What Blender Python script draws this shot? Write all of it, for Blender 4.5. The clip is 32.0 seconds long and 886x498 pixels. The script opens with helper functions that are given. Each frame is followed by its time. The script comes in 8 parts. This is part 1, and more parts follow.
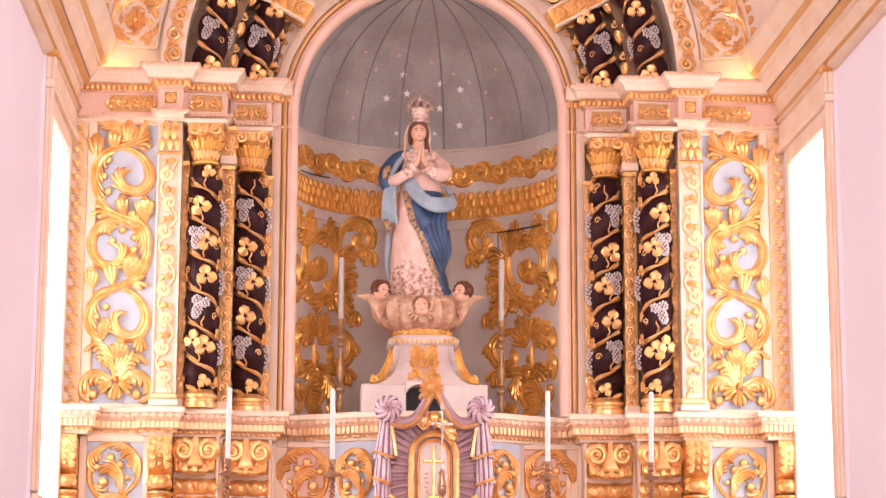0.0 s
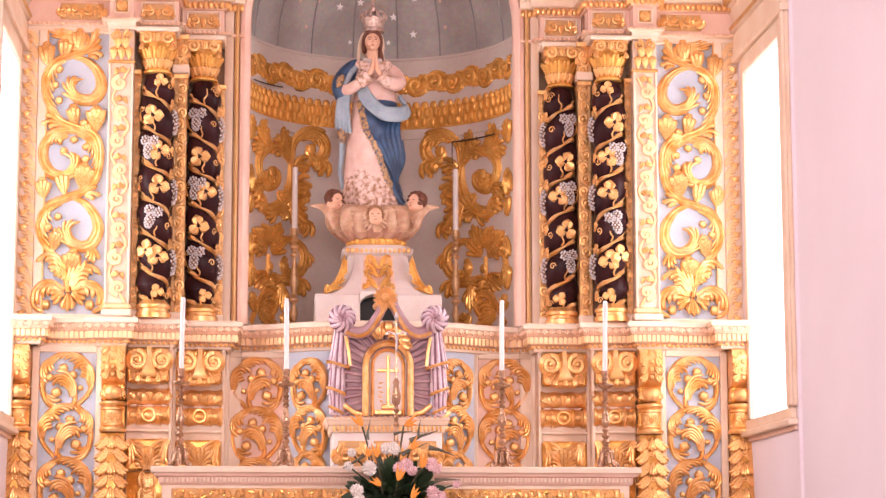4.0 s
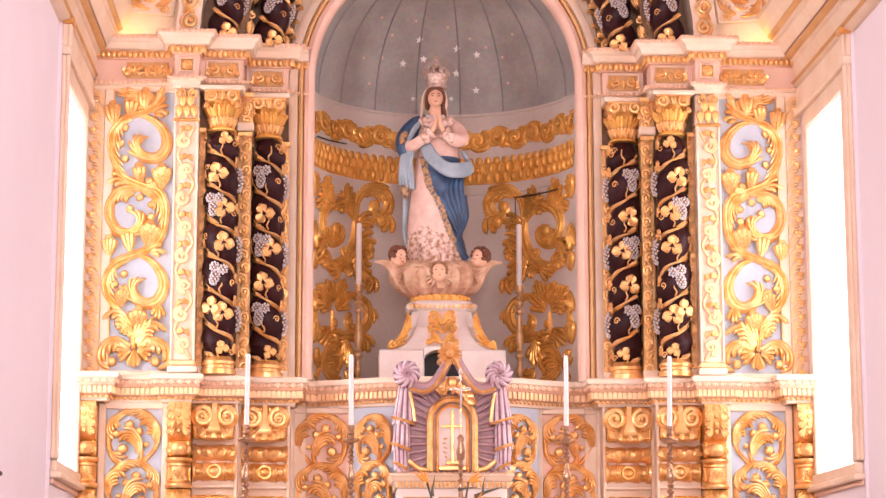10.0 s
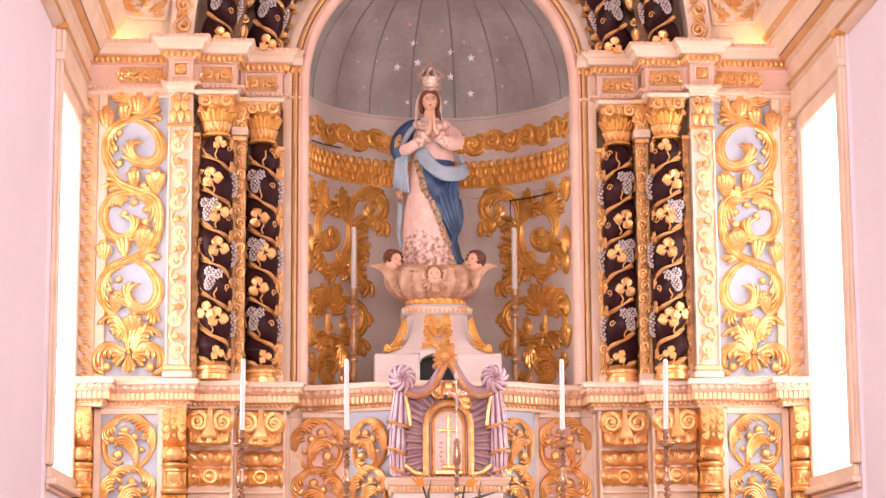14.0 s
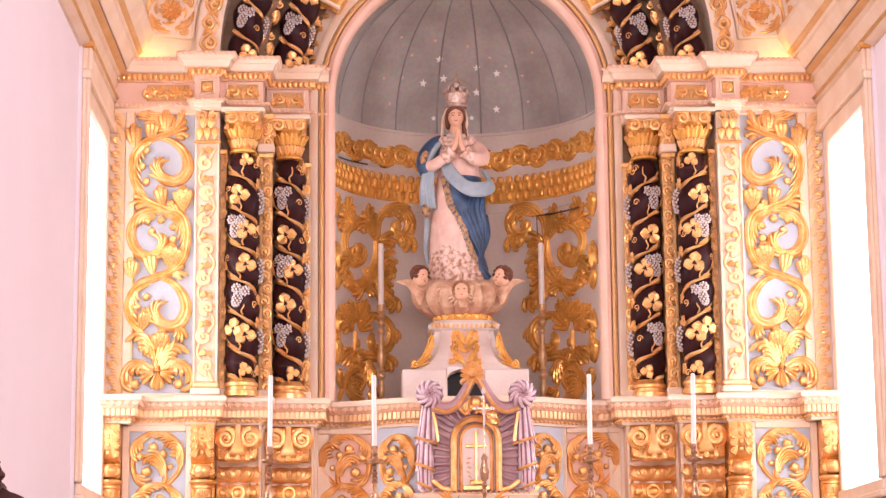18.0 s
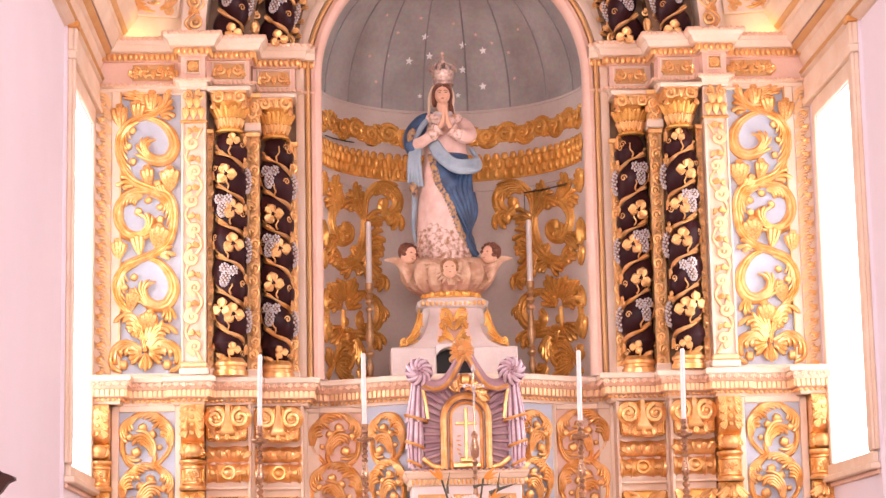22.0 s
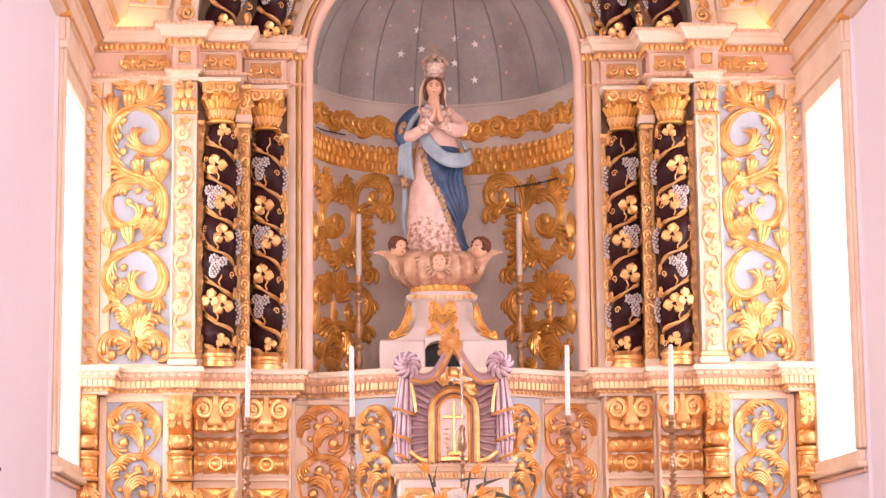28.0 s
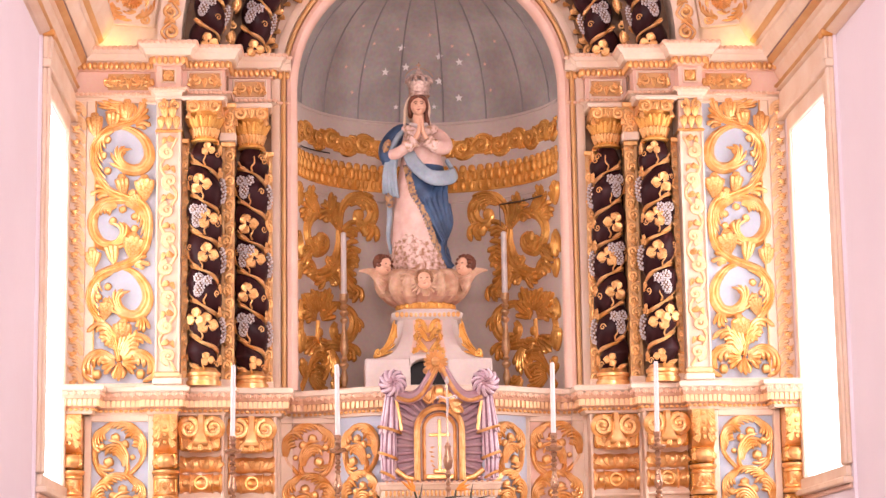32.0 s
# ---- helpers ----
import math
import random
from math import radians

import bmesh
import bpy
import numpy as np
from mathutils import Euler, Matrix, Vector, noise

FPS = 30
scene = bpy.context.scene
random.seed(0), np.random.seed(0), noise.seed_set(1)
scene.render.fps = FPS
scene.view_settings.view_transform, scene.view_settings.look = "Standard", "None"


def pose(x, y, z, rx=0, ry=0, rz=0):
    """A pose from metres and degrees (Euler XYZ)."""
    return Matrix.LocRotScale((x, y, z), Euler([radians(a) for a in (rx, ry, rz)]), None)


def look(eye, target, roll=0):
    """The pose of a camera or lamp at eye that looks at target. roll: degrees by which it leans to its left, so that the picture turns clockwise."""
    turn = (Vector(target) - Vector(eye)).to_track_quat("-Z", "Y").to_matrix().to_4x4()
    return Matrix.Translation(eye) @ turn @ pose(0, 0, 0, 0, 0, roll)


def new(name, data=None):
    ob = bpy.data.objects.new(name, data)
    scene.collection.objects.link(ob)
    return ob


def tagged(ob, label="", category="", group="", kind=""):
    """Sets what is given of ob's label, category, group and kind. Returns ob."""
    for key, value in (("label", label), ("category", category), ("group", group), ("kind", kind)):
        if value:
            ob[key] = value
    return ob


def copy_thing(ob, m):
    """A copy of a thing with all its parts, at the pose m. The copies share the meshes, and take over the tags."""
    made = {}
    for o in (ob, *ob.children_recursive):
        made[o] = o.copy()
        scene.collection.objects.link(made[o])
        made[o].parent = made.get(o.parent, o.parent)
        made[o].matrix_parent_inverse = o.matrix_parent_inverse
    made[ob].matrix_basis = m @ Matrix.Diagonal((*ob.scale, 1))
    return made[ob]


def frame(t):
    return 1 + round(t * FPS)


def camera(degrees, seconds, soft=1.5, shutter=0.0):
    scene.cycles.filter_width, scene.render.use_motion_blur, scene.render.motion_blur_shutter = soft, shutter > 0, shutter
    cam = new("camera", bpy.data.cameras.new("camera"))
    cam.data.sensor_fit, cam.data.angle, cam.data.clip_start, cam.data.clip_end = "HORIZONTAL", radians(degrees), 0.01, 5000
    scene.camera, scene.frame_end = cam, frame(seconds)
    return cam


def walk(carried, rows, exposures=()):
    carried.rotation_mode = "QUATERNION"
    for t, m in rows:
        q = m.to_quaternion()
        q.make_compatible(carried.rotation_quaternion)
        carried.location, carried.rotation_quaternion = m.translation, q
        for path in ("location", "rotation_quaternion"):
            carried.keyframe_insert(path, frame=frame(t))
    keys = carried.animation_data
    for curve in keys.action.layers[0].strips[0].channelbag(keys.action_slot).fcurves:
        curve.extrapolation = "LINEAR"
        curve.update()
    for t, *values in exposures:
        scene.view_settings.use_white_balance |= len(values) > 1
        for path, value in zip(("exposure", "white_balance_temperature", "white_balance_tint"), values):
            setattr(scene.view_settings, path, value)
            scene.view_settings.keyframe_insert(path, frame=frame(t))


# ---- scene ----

EXPOSURE, WINDOW_W, NAVE_W, SOUTH_FILL_W, LAMP_W = 0.0, 27.0, 350.0, 760.0, 0.22
cam = camera(23.23, 32.0, soft=1.4)
# seconds, eye x, y, z, yaw, pitch, roll
PATH = [
    (0.0, -0.649, -11.865, 1.542, -3.418, 10.795, 0.185),
    (0.5, -0.641, -11.860, 1.561, -3.479, 10.540, 0.163),
    (1.0, -0.636, -11.859, 1.557, -3.504, 10.414, 0.070),
    (1.5, -0.649, -11.857, 1.559, -3.563, 10.225, 0.148),
    (2.0, -0.637, -11.852, 1.554, -3.652, 10.208, -0.256),
    (2.5, -0.631, -11.842, 1.542, -4.041, 9.938, -0.172),
    (3.0, -0.618, -11.849, 1.530, -4.307, 9.327, -0.044),
    (3.5, -0.631, -11.838, 1.531, -4.637, 8.871, -0.051),
    (5.5, -0.654, -11.829, 1.548, -4.426, 7.729, -0.279),
    (6.0, -0.651, -11.837, 1.571, -4.028, 8.752, -0.301),
    (6.5, -0.648, -11.838, 1.567, -3.577, 9.600, -0.296),
    (7.0, -0.642, -11.850, 1.558, -3.288, 10.125, -0.291),
    (7.5, -0.650, -11.855, 1.559, -3.111, 10.342, -0.370),
    (8.0, -0.639, -11.855, 1.552, -2.937, 10.265, -0.356),
    (8.5, -0.642, -11.861, 1.560, -2.852, 10.241, -0.314),
    (9.0, -0.649, -11.860, 1.549, -2.838, 10.305, -0.133),
    (9.5, -0.637, -11.862, 1.545, -2.844, 9.981, -0.096),
    (10.0, -0.646, -11.860, 1.544, -2.936, 9.870, -0.068),
    (10.5, -0.642, -11.864, 1.550, -2.880, 9.822, -0.031),
    (11.0, -0.639, -11.858, 1.551, -2.925, 9.667, -0.110),
    (11.5, -0.633, -11.854, 1.549, -2.915, 9.473, -0.065),
    (12.0, -0.643, -11.848, 1.546, -2.996, 9.187, -0.144),
    (12.5, -0.632, -11.842, 1.544, -2.959, 9.015, -0.155),
    (13.0, -0.644, -11.837, 1.554, -2.989, 9.055, -0.198),
    (13.5, -0.645, -11.840, 1.551, -2.961, 9.364, -0.191),
    (14.0, -0.644, -11.842, 1.553, -3.063, 9.941, -0.355),
    (14.5, -0.636, -11.850, 1.547, -3.034, 10.156, 0.141),
    (16.5, -0.652, -11.834, 1.548, -2.189, 10.244, -0.995),
    (17.0, -0.656, -11.845, 1.551, -1.855, 10.265, -0.729),
    (17.5, -0.645, -11.846, 1.550, -2.056, 10.367, -0.800),
    (18.0, -0.631, -11.851, 1.551, -2.282, 10.366, -0.565),
    (18.5, -0.636, -11.853, 1.564, -2.319, 10.291, -0.645),
    (19.0, -0.637, -11.850, 1.550, -2.360, 10.374, -0.846),
    (19.5, -0.636, -11.851, 1.555, -2.398, 10.301, -0.945),
    (20.0, -0.630, -11.854, 1.554, -2.421, 10.147, -0.950),
    (20.5, -0.631, -11.852, 1.553, -2.470, 9.961, -0.977),
    (21.0, -0.629, -11.846, 1.548, -2.589, 9.720, -0.914),
    (21.5, -0.632, -11.839, 1.551, -2.630, 9.616, -1.061),
    (22.0, -0.649, -11.835, 1.545, -2.686, 9.806, -1.173),
    (22.5, -0.639, -11.839, 1.548, -2.641, 10.041, -1.279),
    (23.0, -0.643, -11.836, 1.545, -2.687, 10.225, -1.244),
    (23.5, -0.636, -11.840, 1.546, -2.712, 10.342, -1.040),
    (24.0, -0.646, -11.848, 1.555, -2.798, 10.272, -0.839),
    (24.5, -0.639, -11.847, 1.549, -2.798, 10.178, -0.599),
    (25.0, -0.645, -11.843, 1.552, -2.851, 10.054, -0.713),
    (25.5, -0.635, -11.834, 1.548, -2.841, 10.027, -0.695),
    (27.5, -0.627, -11.842, 1.553, -2.840, 9.758, -0.546),
    (28.0, -0.637, -11.836, 1.551, -2.900, 9.600, -0.588),
    (28.5, -0.633, -11.826, 1.540, -2.953, 9.567, -0.855),
    (29.0, -0.631, -11.821, 1.539, -3.014, 9.551, -0.880),
    (29.5, -0.629, -11.825, 1.541, -3.028, 9.585, -0.936),
    (30.0, -0.642, -11.828, 1.550, -3.137, 9.713, -0.812),
    (30.5, -0.637, -11.831, 1.547, -3.144, 9.946, -0.705),
    (31.0, -0.625, -11.838, 1.544, -3.120, 10.168, -0.775),
    (31.5, -0.628, -11.844, 1.551, -3.204, 10.201, -0.816),
    (32.0, -0.631, -11.830, 1.546, -3.287, 10.096, -0.899),
]


def aimed(x, y, z, yaw, pitch, roll):
    return pose(x, y, z, 0, 0, yaw) @ pose(0, 0, 0, 90 + pitch, 0, 0) @ pose(0, 0, 0, 0, 0, roll)


walk(cam, [(t, aimed(*p)) for t, *p in PATH], exposures=[(0.0, EXPOSURE), (32.0, EXPOSURE)])

# ---------------------------------------------------------------- world and lights
world = bpy.data.worlds.new("world")
scene.world = world
world.use_nodes = True
wn = world.node_tree.nodes
sky = wn.new("ShaderNodeTexSky")
sky.sky_type = "NISHITA"
sky.sun_disc = False
sky.sun_elevation = radians(50)
sky.sun_rotation = radians(200)
wn["Background"].inputs["Strength"].default_value = 0.1
world.node_tree.links.new(sky.outputs["Color"], wn["Background"].inputs["Color"])


def area_lamp(name, place, target, sx, sy, watts, colour):
    data = bpy.data.lights.new(name, "AREA")
    data.shape, data.size, data.size_y, data.energy, data.color = "RECTANGLE", sx, sy, watts, colour
    ob = new(name, data)
    ob.matrix_world = look(place, target)
    return ob


# daylight in the openings: two beside the altar, and the unseen nave windows
for s in (-1, 1):
    area_lamp("window_daylight", (s * 2.085, -0.43, 3.3425), (0, -0.43, 3.3425), 0.855, 1.97, WINDOW_W, (1.0, 0.93, 0.97))
    for y in (-5.5, -9.0, -14.0):
        area_lamp("nave_daylight", (s * 4.16, y, 5.2), (0, y + 2.0, 3.6), 1.3, 2.2, NAVE_W, (1.0, 0.84, 0.86))
# frontal fill, added behind the camera before a closed wall without door
area_lamp("south_fill", (0, -19.4, 4.4), (0, 0, 3.3), 2.6, 4.2, SOUTH_FILL_W, (1.0, 0.84, 0.86))
for s in (-1, 1):
    area_lamp("cornice_lamp", (s * 1.77, 0.125, 4.866), (s * 1.74, 0.185, 5.10), 0.22, 0.03, LAMP_W, (1.0, 0.74, 0.28))


# ---------------------------------------------------------------- materials
def material(name, colour, rough=0.6, metal=0.0, vary=0.12, scale=6.0, bump=0.15, bscale=60.0, second=None, amount=0.35, coat=0.0, island=0.0):
    """Paint, gilding, plaster: two scales of colour change and a fine relief."""
    m = bpy.data.materials.new(name)
    m.use_nodes = True
    nt = m.node_tree
    n, l = nt.nodes, nt.links
    b = n["Principled BSDF"]
    b.inputs["Metallic"].default_value = metal
    if coat:
        b.inputs["Coat Weight"].default_value = coat
    tc = n.new("ShaderNodeTexCoord")
    big = n.new("ShaderNodeTexNoise")
    big.inputs["Scale"].default_value, big.inputs["Detail"].default_value = scale, 6.0
    l.new(tc.outputs["Object"], big.inputs["Vector"])
    small = n.new("ShaderNodeTexNoise")
    small.inputs["Scale"].default_value, small.inputs["Detail"].default_value = bscale, 4.0
    l.new(tc.outputs["Object"], small.inputs["Vector"])
    ramp = n.new("ShaderNodeValToRGB")
    c2 = second or [max(0, c * (1 - vary * 2)) for c in colour]
    ramp.color_ramp.elements[0].position, ramp.color_ramp.elements[1].position = 0.36, 0.36 + amount
    ramp.color_ramp.elements[0].color = (*c2, 1)
    ramp.color_ramp.elements[1].color = (*colour, 1)
    l.new(big.outputs["Fac"], ramp.inputs["Fac"])
    mix = n.new("ShaderNodeMix")
    mix.data_type, mix.blend_type = "RGBA", "OVERLAY"
    mix.inputs["Factor"].default_value = vary * 2
    l.new(ramp.outputs["Color"], mix.inputs["A"])
    l.new(small.outputs["Color"], mix.inputs["B"])
    hue = n.new("ShaderNodeHueSaturation")
    l.new(mix.outputs["Result"], hue.inputs["Color"])
    if island:
        oi = n.new("ShaderNodeObjectInfo")
        mr = n.new("ShaderNodeMapRange")
        mr.inputs["To Min"].default_value, mr.inputs["To Max"].default_value = 1 - island, 1 + island
        l.new(oi.outputs["Random"], mr.inputs["Value"])
        l.new(mr.outputs["Result"], hue.inputs["Value"])
    sat = n.new("ShaderNodeMapRange")
    sat.inputs["To Min"].default_value, sat.inputs["To Max"].default_value = rough * 0.8, min(1, rough * 1.25)
    l.new(small.outputs["Fac"], sat.inputs["Value"])
    l.new(sat.outputs["Result"], b.inputs["Roughness"])
    l.new(hue.outputs["Color"], b.inputs["Base Color"])
    bp = n.new("ShaderNodeBump")
    bp.inputs["Strength"].default_value, bp.inputs["Distance"].default_value = bump, 0.01
    l.new(small.outputs["Fac"], bp.inputs["Height"])
    l.new(bp.outputs["Normal"], b.inputs["Normal"])
    return m


GOLD = material("gilding", (0.95, 0.61, 0.29), 0.31, 0.68, 0.06, 16, 0.08, 60, (0.70, 0.33, 0.085), 0.36, coat=0.2, island=0.10)
GOLD_DULL = material("old_gilding", (0.94, 0.51, 0.14), 0.25, 0.52, 0.08, 14, 0.10, 60, (0.64, 0.30, 0.06), 0.34, island=0.12)
CREAM = material("cream_paint", (0.81, 0.665, 0.53), 0.5, 0, 0.06, 5, 0.08, 70, (0.73, 0.54, 0.39), 0.4)
PINK = material("pink_paint", (0.80, 0.55, 0.44), 0.5, 0, 0.06, 5, 0.08, 70, (0.74, 0.47, 0.36), 0.4)
BLUE = material("grey_blue_paint", (0.47, 0.50, 0.57), 0.5, 0, 0.06, 4, 0.08, 60, (0.40, 0.42, 0.49), 0.4)
NICHE = material("niche_grey_paint", (0.64, 0.55, 0.495), 0.45, 0, 0.08, 3, 0.08, 50, (0.54, 0.455, 0.40), 0.45)
DOME = material("dome_grey_boards", (0.41, 0.38, 0.355), 0.42, 0, 0.14, 4.0, 0.14, 40, (0.30, 0.272, 0.25), 0.34)
DARK = material("dark_brown_lacquer", (0.042, 0.010, 0.012), 0.36, 0, 0.08, 9, 0.06, 60, (0.024, 0.006, 0.007), 0.4)
SILVER = material("silvered_grapes", (0.78, 0.73, 0.73), 0.32, 0.4, 0.08, 20, 0.1, 90, (0.56, 0.50, 0.50), 0.4)
PLASTER = material("pink_plaster", (0.82, 0.74, 0.785), 0.8, 0, 0.03, 1.2, 0.05, 40, (0.77, 0.685, 0.73), 0.5)
WHITE = material("white_paint", (0.84, 0.78, 0.76), 0.5, 0, 0.05, 5, 0.08, 60, (0.76, 0.68, 0.65), 0.4)
STAR_WHITE = material("bright_star_paint", (0.95, 0.93, 0.91), 0.35, 0, 0.03, 20, 0.05, 60)
WAX = material("candle_wax", (0.86, 0.80, 0.76), 0.4, 0, 0.03, 8, 0.04, 40)
BRASS = material("worn_brass", (0.50, 0.32, 0.21), 0.28, 0.85, 0.1, 18, 0.1, 80, (0.40, 0.23, 0.14), 0.35)
CLOTH = material("altar_cloth", (0.82, 0.66, 0.58), 0.85, 0, 0.03, 4, 0.12, 220)
WOOD = material("dark_carved_wood", (0.040, 0.011, 0.008), 0.45, 0, 0.1, 12, 0.1, 60)
# dark finish on unseen nave surfaces, so the gilding reflects less light
NAVE = material("dull_unseen_nave", (0.34, 0.29, 0.27), 0.85, 0, 0.06, 1.5, 0.1, 30, (0.27, 0.22, 0.20), 0.5)
FLOOR = material("stone_floor", (0.42, 0.34, 0.30), 0.5, 0, 0.1, 2, 0.1, 40)
PURPLE = material("purple_drapery_paint", (0.54, 0.37, 0.385), 0.5, 0, 0.08, 14, 0.1, 70, (0.40, 0.23, 0.27), 0.4)
LILAC = material("lilac_drapery_paint", (0.80, 0.68, 0.72), 0.5, 0, 0.08, 16, 0.1, 70, (0.58, 0.40, 0.47), 0.36)
WORN_GILT = material("worn_pink_gilding", (0.82, 0.56, 0.38), 0.4, 0.3, 0.08, 12, 0.08, 60, (0.74, 0.44, 0.30), 0.35)
PALE_GILT = material("pale_rubbed_gilding", (0.92, 0.66, 0.40), 0.42, 0.40, 0.06, 16, 0.06, 60, (0.82, 0.52, 0.26), 0.35, island=0.08)
STONE = material("off_white_pedestal_paint", (0.68, 0.585, 0.54), 0.5, 0, 0.06, 5, 0.08, 60, (0.58, 0.47, 0.42), 0.4)
# dark purple for rosette hearts and for shade set into folds
VIOLET = material("dark_purple_and_fold_shade", (0.27, 0.13, 0.17), 0.5, 0, 0.08, 14, 0.1, 60)
TAN = material("worn_tan_gilding", (0.74, 0.48, 0.26), 0.35, 0.35, 0.1, 18, 0.1, 80, (0.48, 0.27, 0.12), 0.35)
# brown put in for the deep shade in hollows and between grapes
BROWN = material("brown_hollow_shade", (0.36, 0.20, 0.10), 0.5, 0, 0.1, 8, 0.1, 60, (0.20, 0.10, 0.05), 0.4)
BLACK = material("black_and_recess_shade", (0.015, 0.012, 0.012), 0.5, 0.3, 0.05, 10, 0.05, 50)

OCHRE = material("ochre_paint", (0.70, 0.42, 0.18), 0.5, 0.1, 0.08, 6, 0.08, 60, (0.60, 0.32, 0.12), 0.4)
SEAM = material("dark_grey_seam", (0.27, 0.25, 0.245), 0.6, 0, 0.08, 6, 0.08, 60)
MAUVE = material("mauve_line_paint", (0.40, 0.27, 0.27), 0.6, 0, 0.08, 6, 0.08, 60)
ROBE = material("pale_pink_robe_paint", (0.80, 0.58, 0.50), 0.5, 0, 0.06, 22, 0.1, 60, (0.72, 0.46, 0.38), 0.35)
ROBE_FLOWERS = material("flowered_robe_paint", (0.80, 0.58, 0.50), 0.5, 0, 0.06, 42, 0.1, 60, (0.36, 0.17, 0.08), 0.22)
SLEEVE = material("embroidered_sleeve_paint", (0.80, 0.58, 0.51), 0.5, 0, 0.06, 38, 0.1, 60, (0.46, 0.25, 0.14), 0.20)
MANTLE = material("blue_mantle_paint", (0.055, 0.125, 0.25), 0.36, 0, 0.08, 14, 0.1, 60, (0.026, 0.052, 0.11), 0.4)
LINING = material("pale_blue_lining_and_highlight", (0.42, 0.50, 0.56), 0.5, 0, 0.08, 12, 0.1, 60, (0.27, 0.34, 0.40), 0.4)
SKIN = material("flesh_paint", (0.78, 0.45, 0.30), 0.45, 0, 0.03, 8, 0.03, 60)
LIPS = material("red_lip_paint", (0.45, 0.12, 0.10), 0.5, 0, 0.05, 10, 0.05, 60)
HAIR = material("brown_hair_paint", (0.17, 0.052, 0.026), 0.5, 0, 0.1, 20, 0.2, 90)
FAIR_HAIR = material("fair_hair_paint", (0.46, 0.25, 0.13), 0.5, 0, 0.1, 20, 0.2, 90, (0.30, 0.14, 0.07), 0.35)
CLOUD = material("cloud_paint", (0.70, 0.47, 0.32), 0.5, 0, 0.10, 20, 0.14, 60, (0.50, 0.27, 0.16), 0.32)
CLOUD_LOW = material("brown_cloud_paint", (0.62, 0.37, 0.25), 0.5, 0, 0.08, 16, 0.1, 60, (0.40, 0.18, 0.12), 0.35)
TRIM = material("gilt_embroidery", (0.52, 0.30, 0.13), 0.45, 0.3, 0.08, 48, 0.1, 80, (0.05, 0.075, 0.13), 0.20)
GREEN = material("dark_green_leaves", (0.035, 0.065, 0.022), 0.5, 0, 0.1, 20, 0.1, 60, (0.02, 0.04, 0.015), 0.4, island=0.3)
PETAL_W = material("white_petals", (0.82, 0.76, 0.70), 0.6, 0, 0.05, 20, 0.1, 60)
PETAL_P = material("pink_petals", (0.82, 0.54, 0.56), 0.6, 0, 0.05, 20, 0.1, 60)
PETAL_O = material("orange_petals", (0.85, 0.30, 0.03), 0.5, 0, 0.05, 20, 0.1, 60)
SPATHE = material("strelitzia_spathe", (0.14, 0.07, 0.06), 0.5, 0, 0.1, 14, 0.1, 60, (0.05, 0.07, 0.03), 0.4)
DARK.node_tree.nodes["Principled BSDF"].inputs["Specular IOR Level"].default_value = 0.17
WOOD.node_tree.nodes["Principled BSDF"].inputs["Specular IOR Level"].default_value = 0.15
FLAME = bpy.data.materials.new("candle_flame")
FLAME.use_nodes = True
FLAME.node_tree.nodes["Principled BSDF"].inputs["Emission Color"].default_value = (1.0, 0.85, 0.6, 1)
FLAME.node_tree.nodes["Principled BSDF"].inputs["Emission Strength"].default_value = 8.0


# ---------------------------------------------------------------- building helpers
def finish(bm, smooth=False):
    bmesh.ops.recalc_face_normals(bm, faces=bm.faces)
    me = bpy.data.meshes.new("mesh")
    bm.to_mesh(me)
    bm.free()
    if smooth:
        me.shade_smooth()
        me.set_sharp_from_angle(angle=radians(smooth if smooth is not True else 40))
    return me


def part(name, bm, mat, parent=None, label="", smooth=False):
    me = bm if isinstance(bm, bpy.types.Mesh) else finish(bm, smooth)
    if mat is not None:
        me.name = name
        for k in (mat if isinstance(mat, (list, tuple)) else [mat]):
            me.materials.append(k)
    ob = new(name, me)
    if parent is not None:
        ob.parent = parent
    if label:
        ob["label"] = label
    return ob


def piece(name, me, m, parent):
    """One more object on shared mesh data."""
    ob = new(name, me)
    ob.parent = parent
    ob.matrix_basis = m
    return ob


def thing(name, label, category, group="", kind="", at=(0, 0, 0)):
    ob = new(name)
    ob.location = at
    return tagged(ob, label, category, group, kind)


def box(bm, x0, x1, y0, y1, z0, z1, bevel=0.0):
    r = bmesh.ops.create_cube(bm, size=1.0, matrix=Matrix.Translation(((x0 + x1) / 2, (y0 + y1) / 2, (z0 + z1) / 2)) @ Matrix.Diagonal((x1 - x0, y1 - y0, z1 - z0, 1)))
    if bevel:
        es = {e for v in r["verts"] for e in v.link_edges}
        bmesh.ops.bevel(bm, geom=list(es), offset=bevel, segments=1, affect="EDGES")
    return bm


def boxed(*a, bevel=0.004):
    return box(bmesh.new(), *a, bevel=bevel)


def lathe(bm, profile, at=(0, 0, 0), seg=20):
    """A turned form from (radius, height) pairs."""
    rings = []
    for r, z in profile:
        rings.append([bm.verts.new((at[0] + r * math.cos(a), at[1] + r * math.sin(a), at[2] + z)) for a in (k * 2 * math.pi / seg for k in range(seg))])
    for a, b in zip(rings, rings[1:]):
        for k in range(seg):
            bm.faces.new((a[k], a[(k + 1) % seg], b[(k + 1) % seg], b[k]))
    bm.faces.new(rings[0][::-1])
    bm.faces.new(rings[-1])
    return bm


